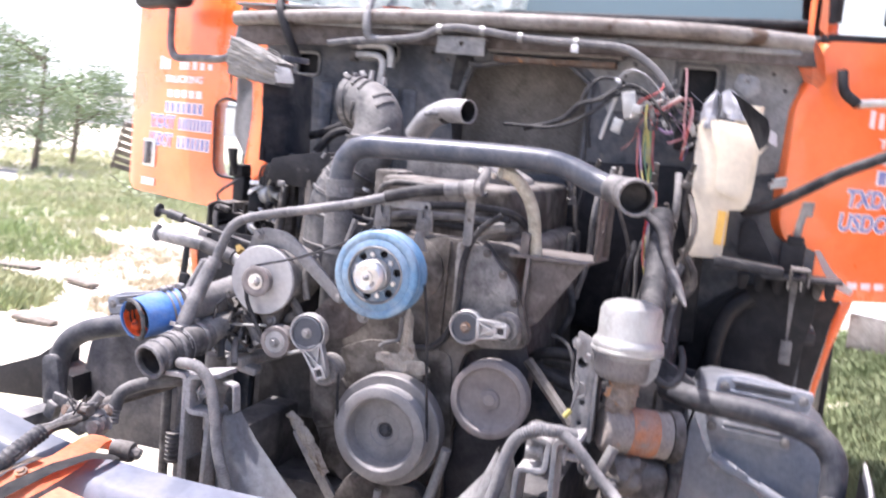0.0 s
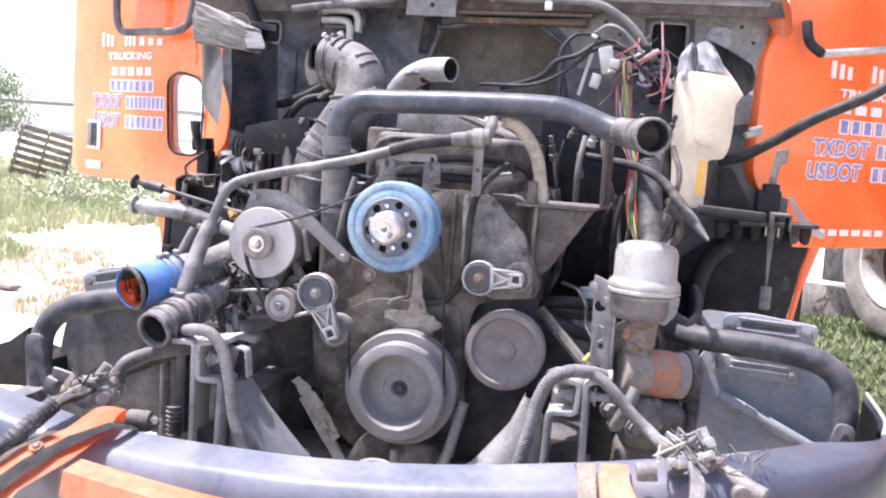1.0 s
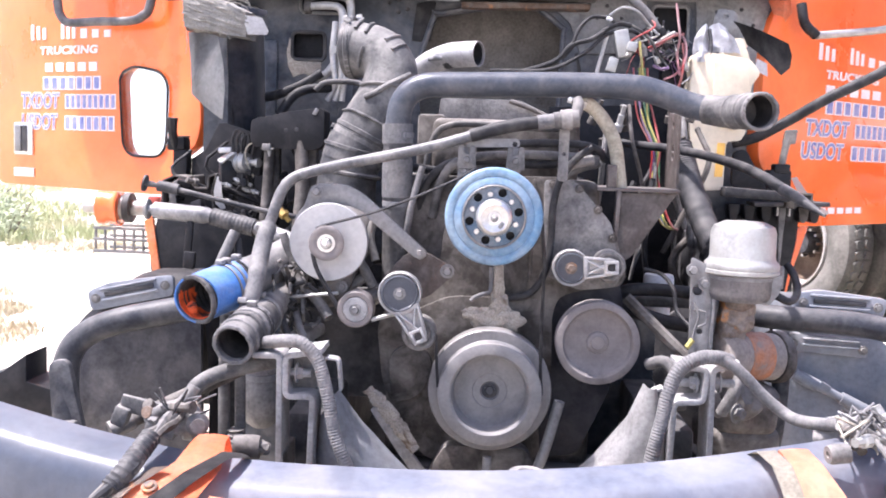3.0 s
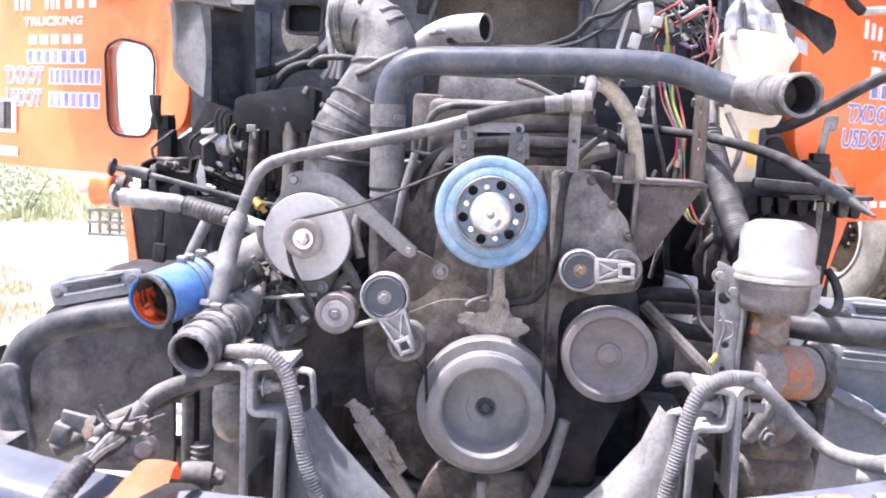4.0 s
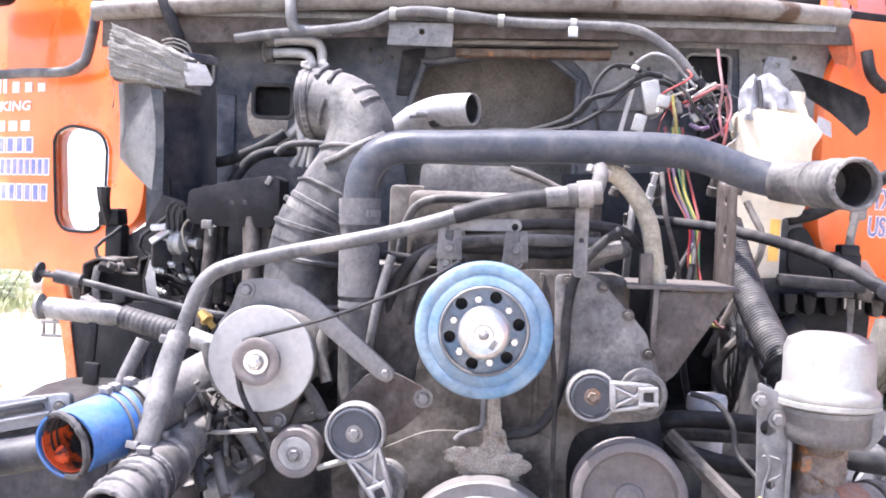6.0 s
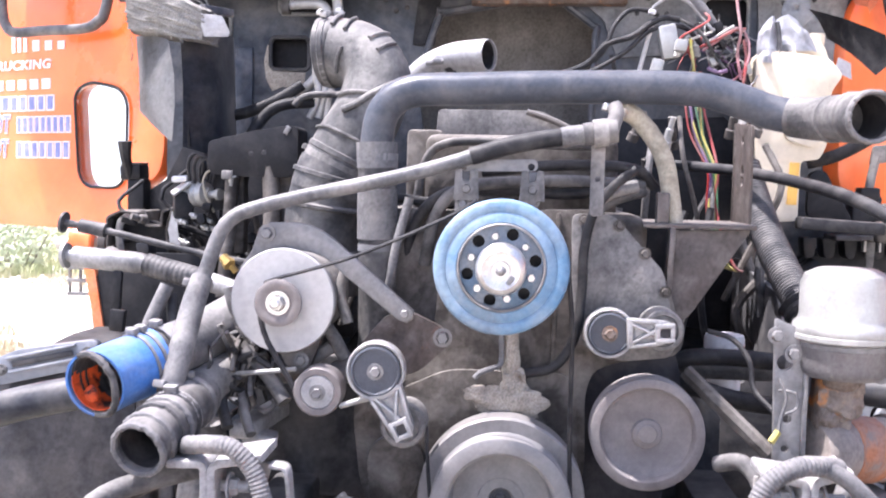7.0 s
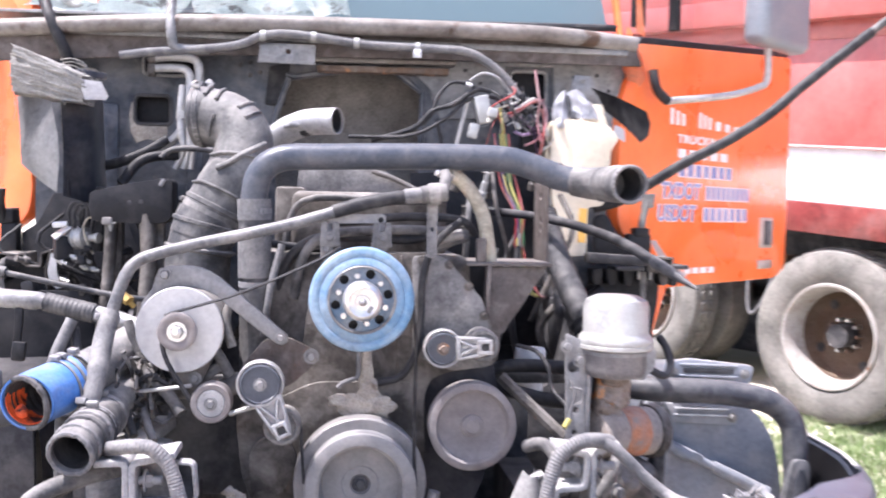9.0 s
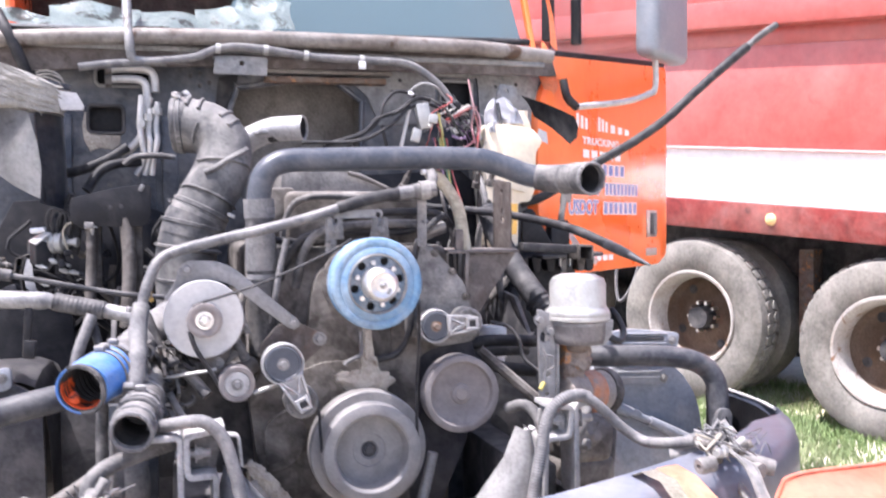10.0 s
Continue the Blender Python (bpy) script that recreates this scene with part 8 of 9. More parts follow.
for dx, dz, r in ((0.0, 0.0, 0.0045), (0.014, -0.004, 0.0045), (0.028, -0.012, 0.0038)):
    part("wire_loop", tube([(-0.768 + dx, 0.665, 1.318 + dz), (-0.770 + dx, 0.66, 1.360 + dz), (-0.757 + dx, 0.655, 1.382 + dz), (-0.738 + dx, 0.655, 1.380 + dz), (-0.733 + dx, 0.66, 1.352 + dz), (-0.742 + dx, 0.67, 1.322 + dz)], r, 8), RUBBER, valves)
part("pale_wire", tube([(-0.701, 0.62, 1.345), (-0.716, 0.63, 1.338), (-0.727, 0.64, 1.318), (-0.724, 0.645, 1.295), (-0.717, 0.65, 1.272), (-0.704, 0.655, 1.245)], 0.0026, 7), HOSE_TAN, valves)
part("wing_tab", joined(box((-0.647, 0.60, 1.331), (0.026, 0.012, 0.004), bevel=0.001), lathe([(0.007, 0), (0.003, -0.020), (0, -0.020)], (-0.647, 0.60, 1.329), (0, 0, 1), 10)), CUP, valves)
for x, z, w in ((-0.786, 1.221, 0.030), (-0.727, 1.226, 0.034), (-0.727, 1.208, 0.022), (-0.703, 1.203, 0.030), (-0.779, 1.172, 0.026), (-0.755, 1.235, 0.020)):
    part("bright_fitting", joined(tube([(x - w / 2, 0.665, z + 0.004), (x + w / 2, 0.655, z - 0.004)], 0.0050, 10), lathe([(0, -0.004), (0.008, -0.004), (0.008, 0.004), (0, 0.004)], (x, 0.66, z), (1, -0.3, -0.2), 6)), CUP, valves)
rng = random.Random(5)
for k in range(6):
    x, z = rng.uniform(-0.92, -0.55), rng.uniform(1.10, 1.30)
    part("fitting", lathe([(0, 0), (0.012, 0), (0.012, 0.012), (0.008, 0.014), (0.008, 0.035), (0, 0.035)], (x, rng.uniform(0.62, 0.8), z), (rng.uniform(-1, 1), -1, rng.uniform(-0.5, 0.5)), 10), rng.choice((CAST, PLASTIC)), valves)
for k in range(8):
    x, z = rng.uniform(-0.95, -0.50), rng.uniform(1.08, 1.40)
    y = rng.uniform(0.76, 0.88)
    part("air_line", tube([(x, y, z), (x + rng.uniform(-0.08, 0.08), y - rng.uniform(0, 0.08), z + rng.uniform(-0.10, 0.10)), (x + rng.uniform(-0.15, 0.15), y, z - rng.uniform(0.05, 0.2)), (x + rng.uniform(-0.15, 0.15), y + 0.1, z - rng.uniform(0.15, 0.35))], rng.choice((0.005, 0.007, 0.009)), 8, 0.02), rng.choice((RUBBER, PLASTIC)), valves)
part("white_strip", sheet([[(-0.832, 0.722, 1.242), (-0.818, 0.718, 1.240)], [(-0.842, 0.722, 1.196), (-0.815, 0.716, 1.197)], [(-0.836, 0.722, 1.160), (-0.808, 0.716, 1.160)], [(-0.818, 0.722, 1.143), (-0.803, 0.718, 1.147)]], 0.004), WHITE_PLASTIC, valves, "white plastic strip")
part("brass_fitting", joined(lathe([(0, 0), (0.009, 0), (0.009, 0.012), (0.012, 0.013), (0.012, 0.022), (0, 0.022)], (-0.510, 0.10, 1.186), (0.7, -0.4, -0.6), 6), tube([(-0.500, 0.098, 1.176), (-0.486, 0.10, 1.160)], 0.006, 8)), BRASS, valves, "tarnished brass fitting")
part("lower_pipe", tube([(-0.56, 0.62, 1.36), (-0.55, 0.60, 1.22), (-0.56, 0.58, 1.05)], 0.02, 12), CAST, valves)
part("lower_pipe", tube([(-0.65, 0.62, 1.34), (-0.65, 0.60, 1.22), (-0.66, 0.58, 1.05)], 0.016, 12), CAST, valves)
ledge = thing("black_ledge", (-0.86, 0.65, 1.15), "black plastic ledge with folded tabs", "ledge")
part("shelf", bent([(-1.003, 1.150), (-1.003, 1.223), (-0.967, 1.240), (-0.926, 1.235), (-0.905, 1.242), (-0.904, 1.205), (-0.864, 1.204), (-0.862, 1.240), (-0.837, 1.250), (-0.851, 1.195), (-0.845, 1.13)], 0.0055, 0.735, 0.10, 0.006), CAST, ledge, "folded dusty edge")
part("wall", slab([(-1.002, 1.222), (-0.967, 1.236), (-0.908, 1.236), (-0.90, 1.20), (-0.84, 1.20), (-0.83, 0.92), (-0.99, 0.92)], 0.80, 0.012, bevel=0.002), PLASTIC, ledge)
part("strap", sheet_strip([(-0.930, 1.219), (-0.950, 1.222), (-0.966, 1.212), (-0.971, 1.185), (-0.963, 1.120)], 0.020, 0.728, 0.006), CAST_LIGHT, ledge, "grey hooked strap")
guard = thing("black_side_guard", (-0.88, 0.66, 0.9), "black plastic side guard below the ledge", "plastic guard")
part("panel", slab(rounded([(-1.0, 1.14), (-0.72, 1.14), (-0.66, 0.60), (-0.98, 0.60), (-1.03, 1.0)], 0.03, 3), 0.70, 0.015), PLASTIC, guard)
part("orange_edge", slab([(-1.045, 1.10), (-1.02, 1.12), (-0.98, 0.85), (-0.985, 0.75)], 0.695, 0.02), ORANGE_WORN, guard)
rods = thing("spring_rods", (-0.8, 0.3, 1.18), "two grey rods with flanged ends", "rod")
part("rod", joined(tube([(-0.885, 0.30, 1.228), (-0.80, 0.30, 1.213), (-0.58, 0.30, 1.168), (-0.45, 0.32, 1.15)], 0.0068, 10), tube([(-0.868, 0.30, 1.225), (-0.815, 0.30, 1.216)], 0.0145, 12), lathe([(0.007, 0), (0.022, 0), (0.022, 0.005), (0.007, 0.005)], (-0.905, 0.30, 1.231), (1, 0, -0.2), 18, True), tube([(-0.905, 0.30, 1.231), (-0.88, 0.30, 1.227)], 0.008, 8)), RUBBER_DUSTY, rods)
part("damper_boot", tube([(-0.715, 0.267, 1.1525), (-0.66, 0.256, 1.141), (-0.60, 0.244, 1.129)], 0.0225, 16, ribs=0.0009, pitch=0.011), RUBBER_DUSTY, rods, "ribbed rubber boot")
part("damper_clip", joined(box((-0.775, 0.262, 1.095), (0.018, 0.012, 0.09), (0, 4, 0), 0.003), box((-0.772, 0.258, 1.04), (0.030, 0.018, 0.045), (0, 6, 0), 0.005)), PLASTIC, rods, "black hanging clip")
part("damper", joined(tube([(-0.87, 0.28, 1.163, 0.022), (-0.74, 0.27, 1.155, 0.022), (-0.72, 0.27, 1.153, 0.018), (-0.58, 0.24, 1.125, 0.019), (-0.48, 0.20, 1.10, 0.019)], 0.02, 14), lathe([(0.006, 0), (0.026, 0), (0.026, 0.007), (0.006, 0.007)], (-0.892, 0.28, 1.165), (1, 0, 0), 18, True), tube([(-0.89, 0.28, 1.165), (-0.87, 0.28, 1.164)], 0.012, 10)), DAMPER, rods, "worn grey damper")
under = thing("lower_bay_lines", (-0.55, 0.2, 1.0), "tangle of dusty hoses below the alternator", "hose")
for pts, r, mt in ((([(-0.50, 0.10, 1.13), (-0.47, 0.08, 1.05), (-0.44, 0.06, 0.99), (-0.46, 0.04, 0.95)]), 0.010, HOSE), ([(-0.46, 0.12, 1.02), (-0.40, 0.08, 1.01), (-0.34, 0.06, 1.015), (-0.30, 0.06, 1.04)], 0.012, HOSE), ([(-0.62, 0.14, 1.11), (-0.60, 0.10, 1.04), (-0.57, 0.05, 0.98), (-0.52, 0.02, 0.94)], 0.010, RUBBER), ([(-0.45, 0.04, 1.03), (-0.40, 0.02, 0.985), (-0.37, 0.0, 0.95)], 0.013, HOSE), ([(-0.62, 0.12, 1.13), (-0.65, 0.10, 1.05), (-0.66, 0.10, 0.99)], 0.013, HOSE_PALE), ([(-0.48, 0.02, 0.99), (-0.42, 0.0, 1.0), (-0.35, -0.01, 1.01)], 0.004, CUP), ([(-0.27, -0.03, 0.955), (-0.235, -0.035, 0.967), (-0.20, -0.03, 0.975)], 0.005, CUP), ([(-0.48, 0.05, 0.98), (-0.48, 0.0, 0.95), (-0.46, -0.03, 0.91)], 0.010, RUBBER), ([(-0.46, 0.05, 0.97), (-0.44, 0.0, 0.93), (-0.42, -0.03, 0.90)], 0.009, HOSE), ([(-0.33, 0.04, 1.10), (-0.30, 0.05, 1.06), (-0.28, 0.06, 1.02)], 0.012, HOSE), ([(-0.27, 0.08, 1.20), (-0.29, 0.07, 1.14), (-0.275, 0.06, 1.08)], 0.010, CAST_LIGHT)):
    part("line", tube(pts, r, 10), mt, under)
part("angle_iron", joined(box((-0.443, 0.16, 0.885), (0.046, 0.29, 0.030), (-3, 0, -3), 0.008, 3), box((-0.428, 0.06, 0.872), (0.060, 0.05, 0.022), (0, 12, 8), 0.006)), BRACKET, under, "flat dusty bar reaching back")
canister = thing("dusty_canister", (-0.548, 0.115, 0.66), "dusty grey canister behind the bracket", "canister")
part("can", lathe([(0, 0.655), (0.020, 0.656), (0.036, 0.668), (0.046, 0.690), (0.050, 0.720), (0.049, 0.750), (0.044, 0.775), (0.040, 0.780), (0.040, 0.88), (0, 0.88)], (-0.548, 0.115, 0), (0, 0, 1), 32), CAST_LIGHT, canister)
part("band", lathe([(0.041, 0.775), (0.046, 0.777), (0.046, 0.790), (0.041, 0.792)], (-0.548, 0.115, 0), (0, 0, 1), 32, True), STEEL, canister)
drain = thing("drain_hose", (-0.6, -0.2, 0.8), "dusty hose dropping into a ribbed fitting", "hose")
part("hose", tube([(-0.45, -0.16, 0.885), (-0.52, -0.19, 0.872), (-0.575, -0.22, 0.858), (-0.607, -0.24, 0.835), (-0.612, -0.25, 0.80)], 0.0165, 12), HOSE, drain)
part("fitting", tube([(-0.612, -0.25, 0.805), (-0.610, -0.26, 0.765)], 0.014, 12, ribs=0.002, pitch=0.009), HOSE_PALE, drain)
tie = thing("tie_bar", (-0.66, -0.2, 0.78), "dark slanting bar with a dull metal end", "bar")
part("bar", tube([(-0.55, -0.10, 0.845), (-0.64, -0.19, 0.807), (-0.745, -0.27, 0.762)], 0.0155, 12), CAST, tie)
part("cap", tube([(-0.728, -0.258, 0.769), (-0.765, -0.285, 0.752)], 0.0195, 12), CAST_LIGHT, tie)
elbow = thing("brake_fitting", (-0.58, -0.35, 0.78), "rusty brake line fitting with wires", "fitting")
part("body", joined(lump((-0.58, -0.36, 0.80), (0.032, 0.03, 0.035), 41), tube([(-0.66, -0.36, 0.80), (-0.63, -0.37, 0.825), (-0.59, -0.37, 0.84), (-0.57, -0.36, 0.87)], 0.012, 10), box((-0.63, -0.37, 0.79), (0.06, 0.03, 0.03), (0, 20, 0), 0.006), lathe([(0, 0), (0.022, 0), (0.022, 0.02), (0.014, 0.022), (0.014, 0.04), (0, 0.04)], (-0.56, -0.38, 0.805), (0.3, -0.9, 0.1), 12)), CAST_LIGHT, elbow)
rng = random.Random(91)
for k in range(11):
    j = [Vector((rng.uniform(-0.012, 0.012), rng.uniform(-0.010, 0.010), rng.uniform(-0.010, 0.010))) for _ in range(6)]
    line_ = [Vector((-0.590, -0.36, 0.825)), Vector((-0.597, -0.43, 0.818)), Vector((-0.605, -0.50, 0.812)), Vector((-0.618, -0.570, 0.782)), Vector((-0.665, -0.625, 0.722)), Vector((-0.735, -0.67, 0.65))]
    part("wire", tube([a + b for a, b in zip(line_, j)], rng.choice((0.0045, 0.006, 0.0075)), 7, 0.02), rng.choice((CAST, HOSE, RUBBER_DUSTY)), elbow)
part("tape_wrap", tube([(-0.606, -0.505, 0.812), (-0.620, -0.572, 0.781), (-0.640, -0.60, 0.752)], 0.0185, 12, ribs=0.0012, pitch=0.011), RUBBER_DUSTY, elbow, "dusty tape round the wires")
for k in range(9):
    x, z = rng.uniform(-0.71, -0.57), rng.uniform(0.785, 0.845)
    part("fitting", joined(lathe([(0, 0), (0.013, 0), (0.013, 0.012), (0.009, 0.014), (0.009, 0.034), (0.012, 0.036), (0.012, 0.046), (0, 0.046)], (x, rng.uniform(-0.40, -0.30), z), (rng.uniform(-1, 1), rng.uniform(-0.6, 0.2), rng.uniform(-0.5, 0.5)), 8)), rng.choice((CAST_LIGHT, CAST, RUST, CUP)), elbow)
part("bracket_plate", joined(box((-0.675, -0.33, 0.815), (0.10, 0.010, 0.035), (10, 14, 8), 0.003), box((-0.722, -0.335, 0.800), (0.030, 0.03, 0.040), (0, 20, 0), 0.005), lump((-0.645, -0.35, 0.80), (0.026, 0.02, 0.022), 71, 3)), CAST_LIGHT, elbow, "dusty bent bracket plate")
for k in range(8):
    a = Vector((rng.uniform(-0.64, -0.56), rng.uniform(-0.40, -0.33), rng.uniform(0.81, 0.85)))
    part("wire_end", tube([a, a + Vector((rng.uniform(-0.03, 0.03), -0.02, rng.uniform(0.0, 0.04))), a + Vector((rng.uniform(-0.05, 0.05), -0.03, rng.uniform(-0.02, 0.04)))], 0.002, 5, 0.02), rng.choice((HOSE_PALE, HOSE, RUBBER)), elbow)
junk = thing("frayed_connector", (0.68, -0.35, 0.82), "frayed wire ends and a pale connector on the bumper", "connector")
rng = random.Random(17)
part("body", joined(tube([(0.62, -0.33, 0.815), (0.68, -0.38, 0.83), (0.74, -0.42, 0.82), (0.80, -0.45, 0.80)], 0.018, 10), lathe([(0, 0), (0.015, 0), (0.017, 0.006), (0.017, 0.022), (0, 0.026)], (0.66, -0.40, 0.80), (-0.3, -0.9, 0), 14), lathe([(0, 0), (0.015, 0), (0.017, 0.006), (0.017, 0.022), (0, 0.026)], (0.755, -0.44, 0.80), (0.3, -0.9, 0), 14)), CAST_LIGHT, junk)
for k in range(16):
    a = Vector((rng.uniform(0.66, 0.78), rng.uniform(-0.44, -0.36), rng.uniform(0.80, 0.84)))
    part("wire_end", tube([a, a + Vector((rng.uniform(-0.04, 0.04), rng.uniform(-0.03, 0.03), rng.uniform(0.0, 0.05))), a + Vector((rng.uniform(-0.04, 0.04), rng.uniform(-0.04, 0.04), rng.uniform(-0.02, 0.045)))], 0.0014, 5, 0.02), rng.choice((HOSE_PALE, HOSE, HOSE_TAN)), junk)
for k in range(10):
    x, y, z = rng.uniform(0.615, 0.705), rng.uniform(-0.49, -0.41), rng.uniform(0.835, 0.878)
    part("fitting", lathe([(0, 0), (0.012, 0), (0.013, 0.004), (0.013, 0.016), (0.009, 0.018), (0.009, 0.036), (0, 0.036)], (x, y, z), (rng.uniform(-1, 1), rng.uniform(-1, 0.2), rng.uniform(-0.3, 0.8)), 8), rng.choice((CAST_LIGHT, CAST, CUP, HOSE_PALE)), junk)
for k in range(26):
    a = Vector((rng.uniform(0.635, 0.695), rng.uniform(-0.49, -0.41), rng.uniform(0.855, 0.885)))
    part("wire_end", tube([a, a + Vector((rng.uniform(-0.03, 0.03), rng.uniform(-0.03, 0.03), rng.uniform(0.01, 0.03))), a + Vector((rng.uniform(-0.05, 0.05), rng.uniform(-0.05, 0.02), rng.uniform(-0.03, 0.035)))], rng.choice((0.0014, 0.002, 0.0028)), 5, 0.02), rng.choice((HOSE_PALE, HOSE, HOSE_TAN, BRACKET)), junk)
for k in range(4):
    part("cable", tube([(0.655 + 0.006 * k, -0.43, 0.868), (0.662 + 0.004 * k, -0.48, 0.862 - 0.004 * k), (0.668 + 0.006 * k, -0.545, 0.835), (0.660 + 0.006 * k, -0.60, 0.79), (0.65 + 0.012 * k, -0.66, 0.74)], 0.005, 7), rng.choice((CAST_LIGHT, HOSE_PALE, HOSE)), junk)
part("tail", tube([(0.70, -0.42, 0.80), (0.70, -0.50, 0.76), (0.705, -0.56, 0.72), (0.70, -0.62, 0.66)], 0.010, 10), CAST_LIGHT, junk)


# ---- parked dump trailer ----
ANG = radians(-63.0)
ALONG = Vector((math.cos(ANG), math.sin(ANG), 0))
OUTW = Vector((-0.89, -0.455, 0)).normalized()
TM = Matrix.Translation((2.92, 3.40, 0.14)) @ Matrix((ALONG, -OUTW, Vector((0, 0, 1)))).transposed().to_4x4()
trailer = thing("dump_trailer", (3.2, 3.5, 0.9), "red dump trailer with a broad white stripe", "trailer")


def tput(name, bm, mat, parent=None, label=""):
    return part(name, moved(bm, TM), mat, parent or trailer, label)


def side(u0, u1, v0, v1, w, thick=0.05):
    return box(((u0 + u1) / 2, w + thick / 2, (v0 + v1) / 2), (u1 - u0, thick, v1 - v0), bevel=0.008)


PITCH = Matrix.Rotation(math.atan(0.083), 4, "Y")


def bput(name, bm, mat, label=""):
    """A piece of the box body, which stands nose-down by a few degrees."""
    return part(name, moved(bm, TM @ PITCH), mat, trailer, label)


bput("stripe_panel", side(-3.0, 5.0, 1.315, 1.665, 0.02), WHITE, "broad white stripe")
bput("side_wall", side(-3.0, 5.0, 1.665, 2.32, 0.04), RED)
bput("moulding", side(-3.0, 5.0, 1.660, 1.676, -0.01, 0.05), material("pinkish moulding", (0.6, 0.35, 0.34), 0.5))
bput("top_rail", side(-3.0, 5.0, 2.43, 2.60, -0.06, 0.13), RED)
bput("rail_web", side(-3.0, 5.0, 2.32, 2.44, 0.05), RED)
bput("upper_wall", side(-3.0, 5.0, 2.60, 3.0, 0.05), RED)
bput("lower_rail", side(-3.0, 5.0, 1.14, 1.33, 0.0, 0.10), RED_DIRTY, "grimy red lower rail")
bput("far_wall", side(-3.0, 5.0, 1.14, 3.0, 2.3), RED)
bput("bed", box((1.0, 1.2, 1.19), (8.0, 2.3, 0.1), bevel=0.01), DARK)
bput("chassis_beam", box((1.0, 0.75, 1.02), (8.0, 0.12, 0.26), bevel=0.01), DARK)
bput("chassis_beam", box((1.0, 1.65, 1.02), (8.0, 0.12, 0.26), bevel=0.01), DARK)
bput("marker_lamp", lathe([(0, 0.02), (0.02, 0.018), (0.035, 0.006), (0.038, 0)], (0.48, 0.0, 1.235), (0, -1, 0), 24), AMBER, "amber marker lamp")


def wheel(u, w, twin):
    """A dual trailer wheel, its dished rim showing."""
    h = thing("trailer_wheel", TM @ Vector((u, w, 0.0)), "dusty dual trailer wheel with a rusty white rim", "wheel", "trailer wheels")
    at, way = (u, w, 0.505), (0, -1, 0)
    TW = TM @ Matrix.Translation((u, w, 0.53 - 0.083 * u)) @ Matrix.Scale(1.05, 4) @ Matrix.Translation((-u, -w, -0.505))
    prof = [(0.29, -0.22), (0.36, -0.245), (0.45, -0.25), (0.492, -0.235), (0.505, -0.20), (0.505, -0.05), (0.492, -0.015), (0.46, 0.0), (0.40, 0.005), (0.33, -0.005), (0.298, -0.03)]
    t = part("tyre", moved(lathe(prof, at, way, 72), TW), TYRE, h, "grey dusty tyre")
    for k in range(46):
        a = k * math.tau / 46
        for s_, off in ((1, -0.085), (-1, -0.165)):
            part("tread_block", moved(moved(box((0, 0, 0), (0.055, 0.055, 0.018), (0, 0, 16 * s_), 0.004, 1), Matrix.Translation((u, w - off, 0.505)) @ Matrix.Rotation(-a, 4, "Y") @ Matrix.Translation((0, 0, 0.508))), TW), TYRE, t)
    part("rim", moved(lathe([(0.305, -0.035), (0.312, -0.015), (0.306, -0.002), (0.292, -0.004), (0.283, -0.02), (0.272, -0.05), (0.264, -0.10), (0.258, -0.165)], at, way, 56), TW), RIM, h, "white paint worn to rust")
    part("disc", moved(lathe([(0.256, -0.15), (0.248, -0.20), (0.232, -0.222), (0.20, -0.228), (0.155, -0.215), (0.14, -0.205), (0.085, -0.205), (0.08, -0.200)], at, way, 56), TW), DISC_RUST, h, "rust-brown rim disc")
    part("hub", moved(lathe([(0.070, -0.21), (0.066, -0.150), (0.052, -0.140), (0.03, -0.136), (0, -0.136)], at, way, 28), TW), DARK, h)
    for k in range(10):
        a = k * math.tau / 10
        part("lug_nut", moved(bolt((u + 0.095 * math.cos(a), w + 0.205, 0.505 + 0.095 * math.sin(a)), 0.013, 0.055, washer=False), TW), CHROME if k % 4 else RUST, h)
    for k in range(4):
        a = k * math.tau / 4 + 0.5
        part("hand_hole", moved(lathe([(0, 0), (0.026, 0), (0.030, -0.002)], (u + 0.21 * math.cos(a), w + 0.219, 0.505 + 0.195 * math.sin(a)), (0, -1, 0), 16), TW), DARK, h)
    part("inner_tyre", moved(lathe([(0.29, -0.59), (0.36, -0.61), (0.46, -0.61), (0.50, -0.58), (0.505, -0.42), (0.50, -0.37), (0.46, -0.35), (0.36, -0.35), (0.29, -0.37), (0.25, -0.37), (0.25, -0.59)], at, way, 56, True), TW), TYRE, h)
    part("axle", moved(tube([(u, w + 0.1, 0.505), (u, w + 1.3, 0.505)], 0.07, 14), TW), DARK, h)


# dark sheet added under the body, behind the wheels
bput("dark_sheet", box((1.0, 0.60, 1.02), (8.0, 0.02, 0.34), bevel=0.004), DARK)
tput("air_hose", tube([(-0.55, 0.1, 1.15), (-0.62, 0.05, 0.85), (-0.58, 0.02, 0.62), (-0.48, 0.05, 0.75), (-0.40, 0.1, 1.1)], 0.012, 8), HOSE_PALE)
tput("spring_hanger", box((-0.63, 0.45, 0.72), (0.10, 0.14, 0.55), (0, 0, 0), 0.01), RUST)
tput("spring_hanger", box((0.63, 0.45, 0.72), (0.10, 0.14, 0.55), (0, 0, 0), 0.01), RUST)
tput("leaf_spring", box((0.0, 0.60, 0.66), (1.3, 0.08, 0.07), (0, 0, 0), 0.01), DARK)
# long dark sheet added as the shade below the trailer
tput("under_shade", box((0.6, 1.25, 0.66), (9.0, 0.03, 1.0), bevel=0.005), DARK)
for u_ in (-1.55, 0.0, 1.28):
    wheel(u_, 0.0, True)


# ---- far left: pallet, boards, tree, pole, distant woods ----
pallet = thing("wooden_pallet", (-11.7, 15.3, 0.1), "grey wooden pallet leaning in the grass", "pallet")
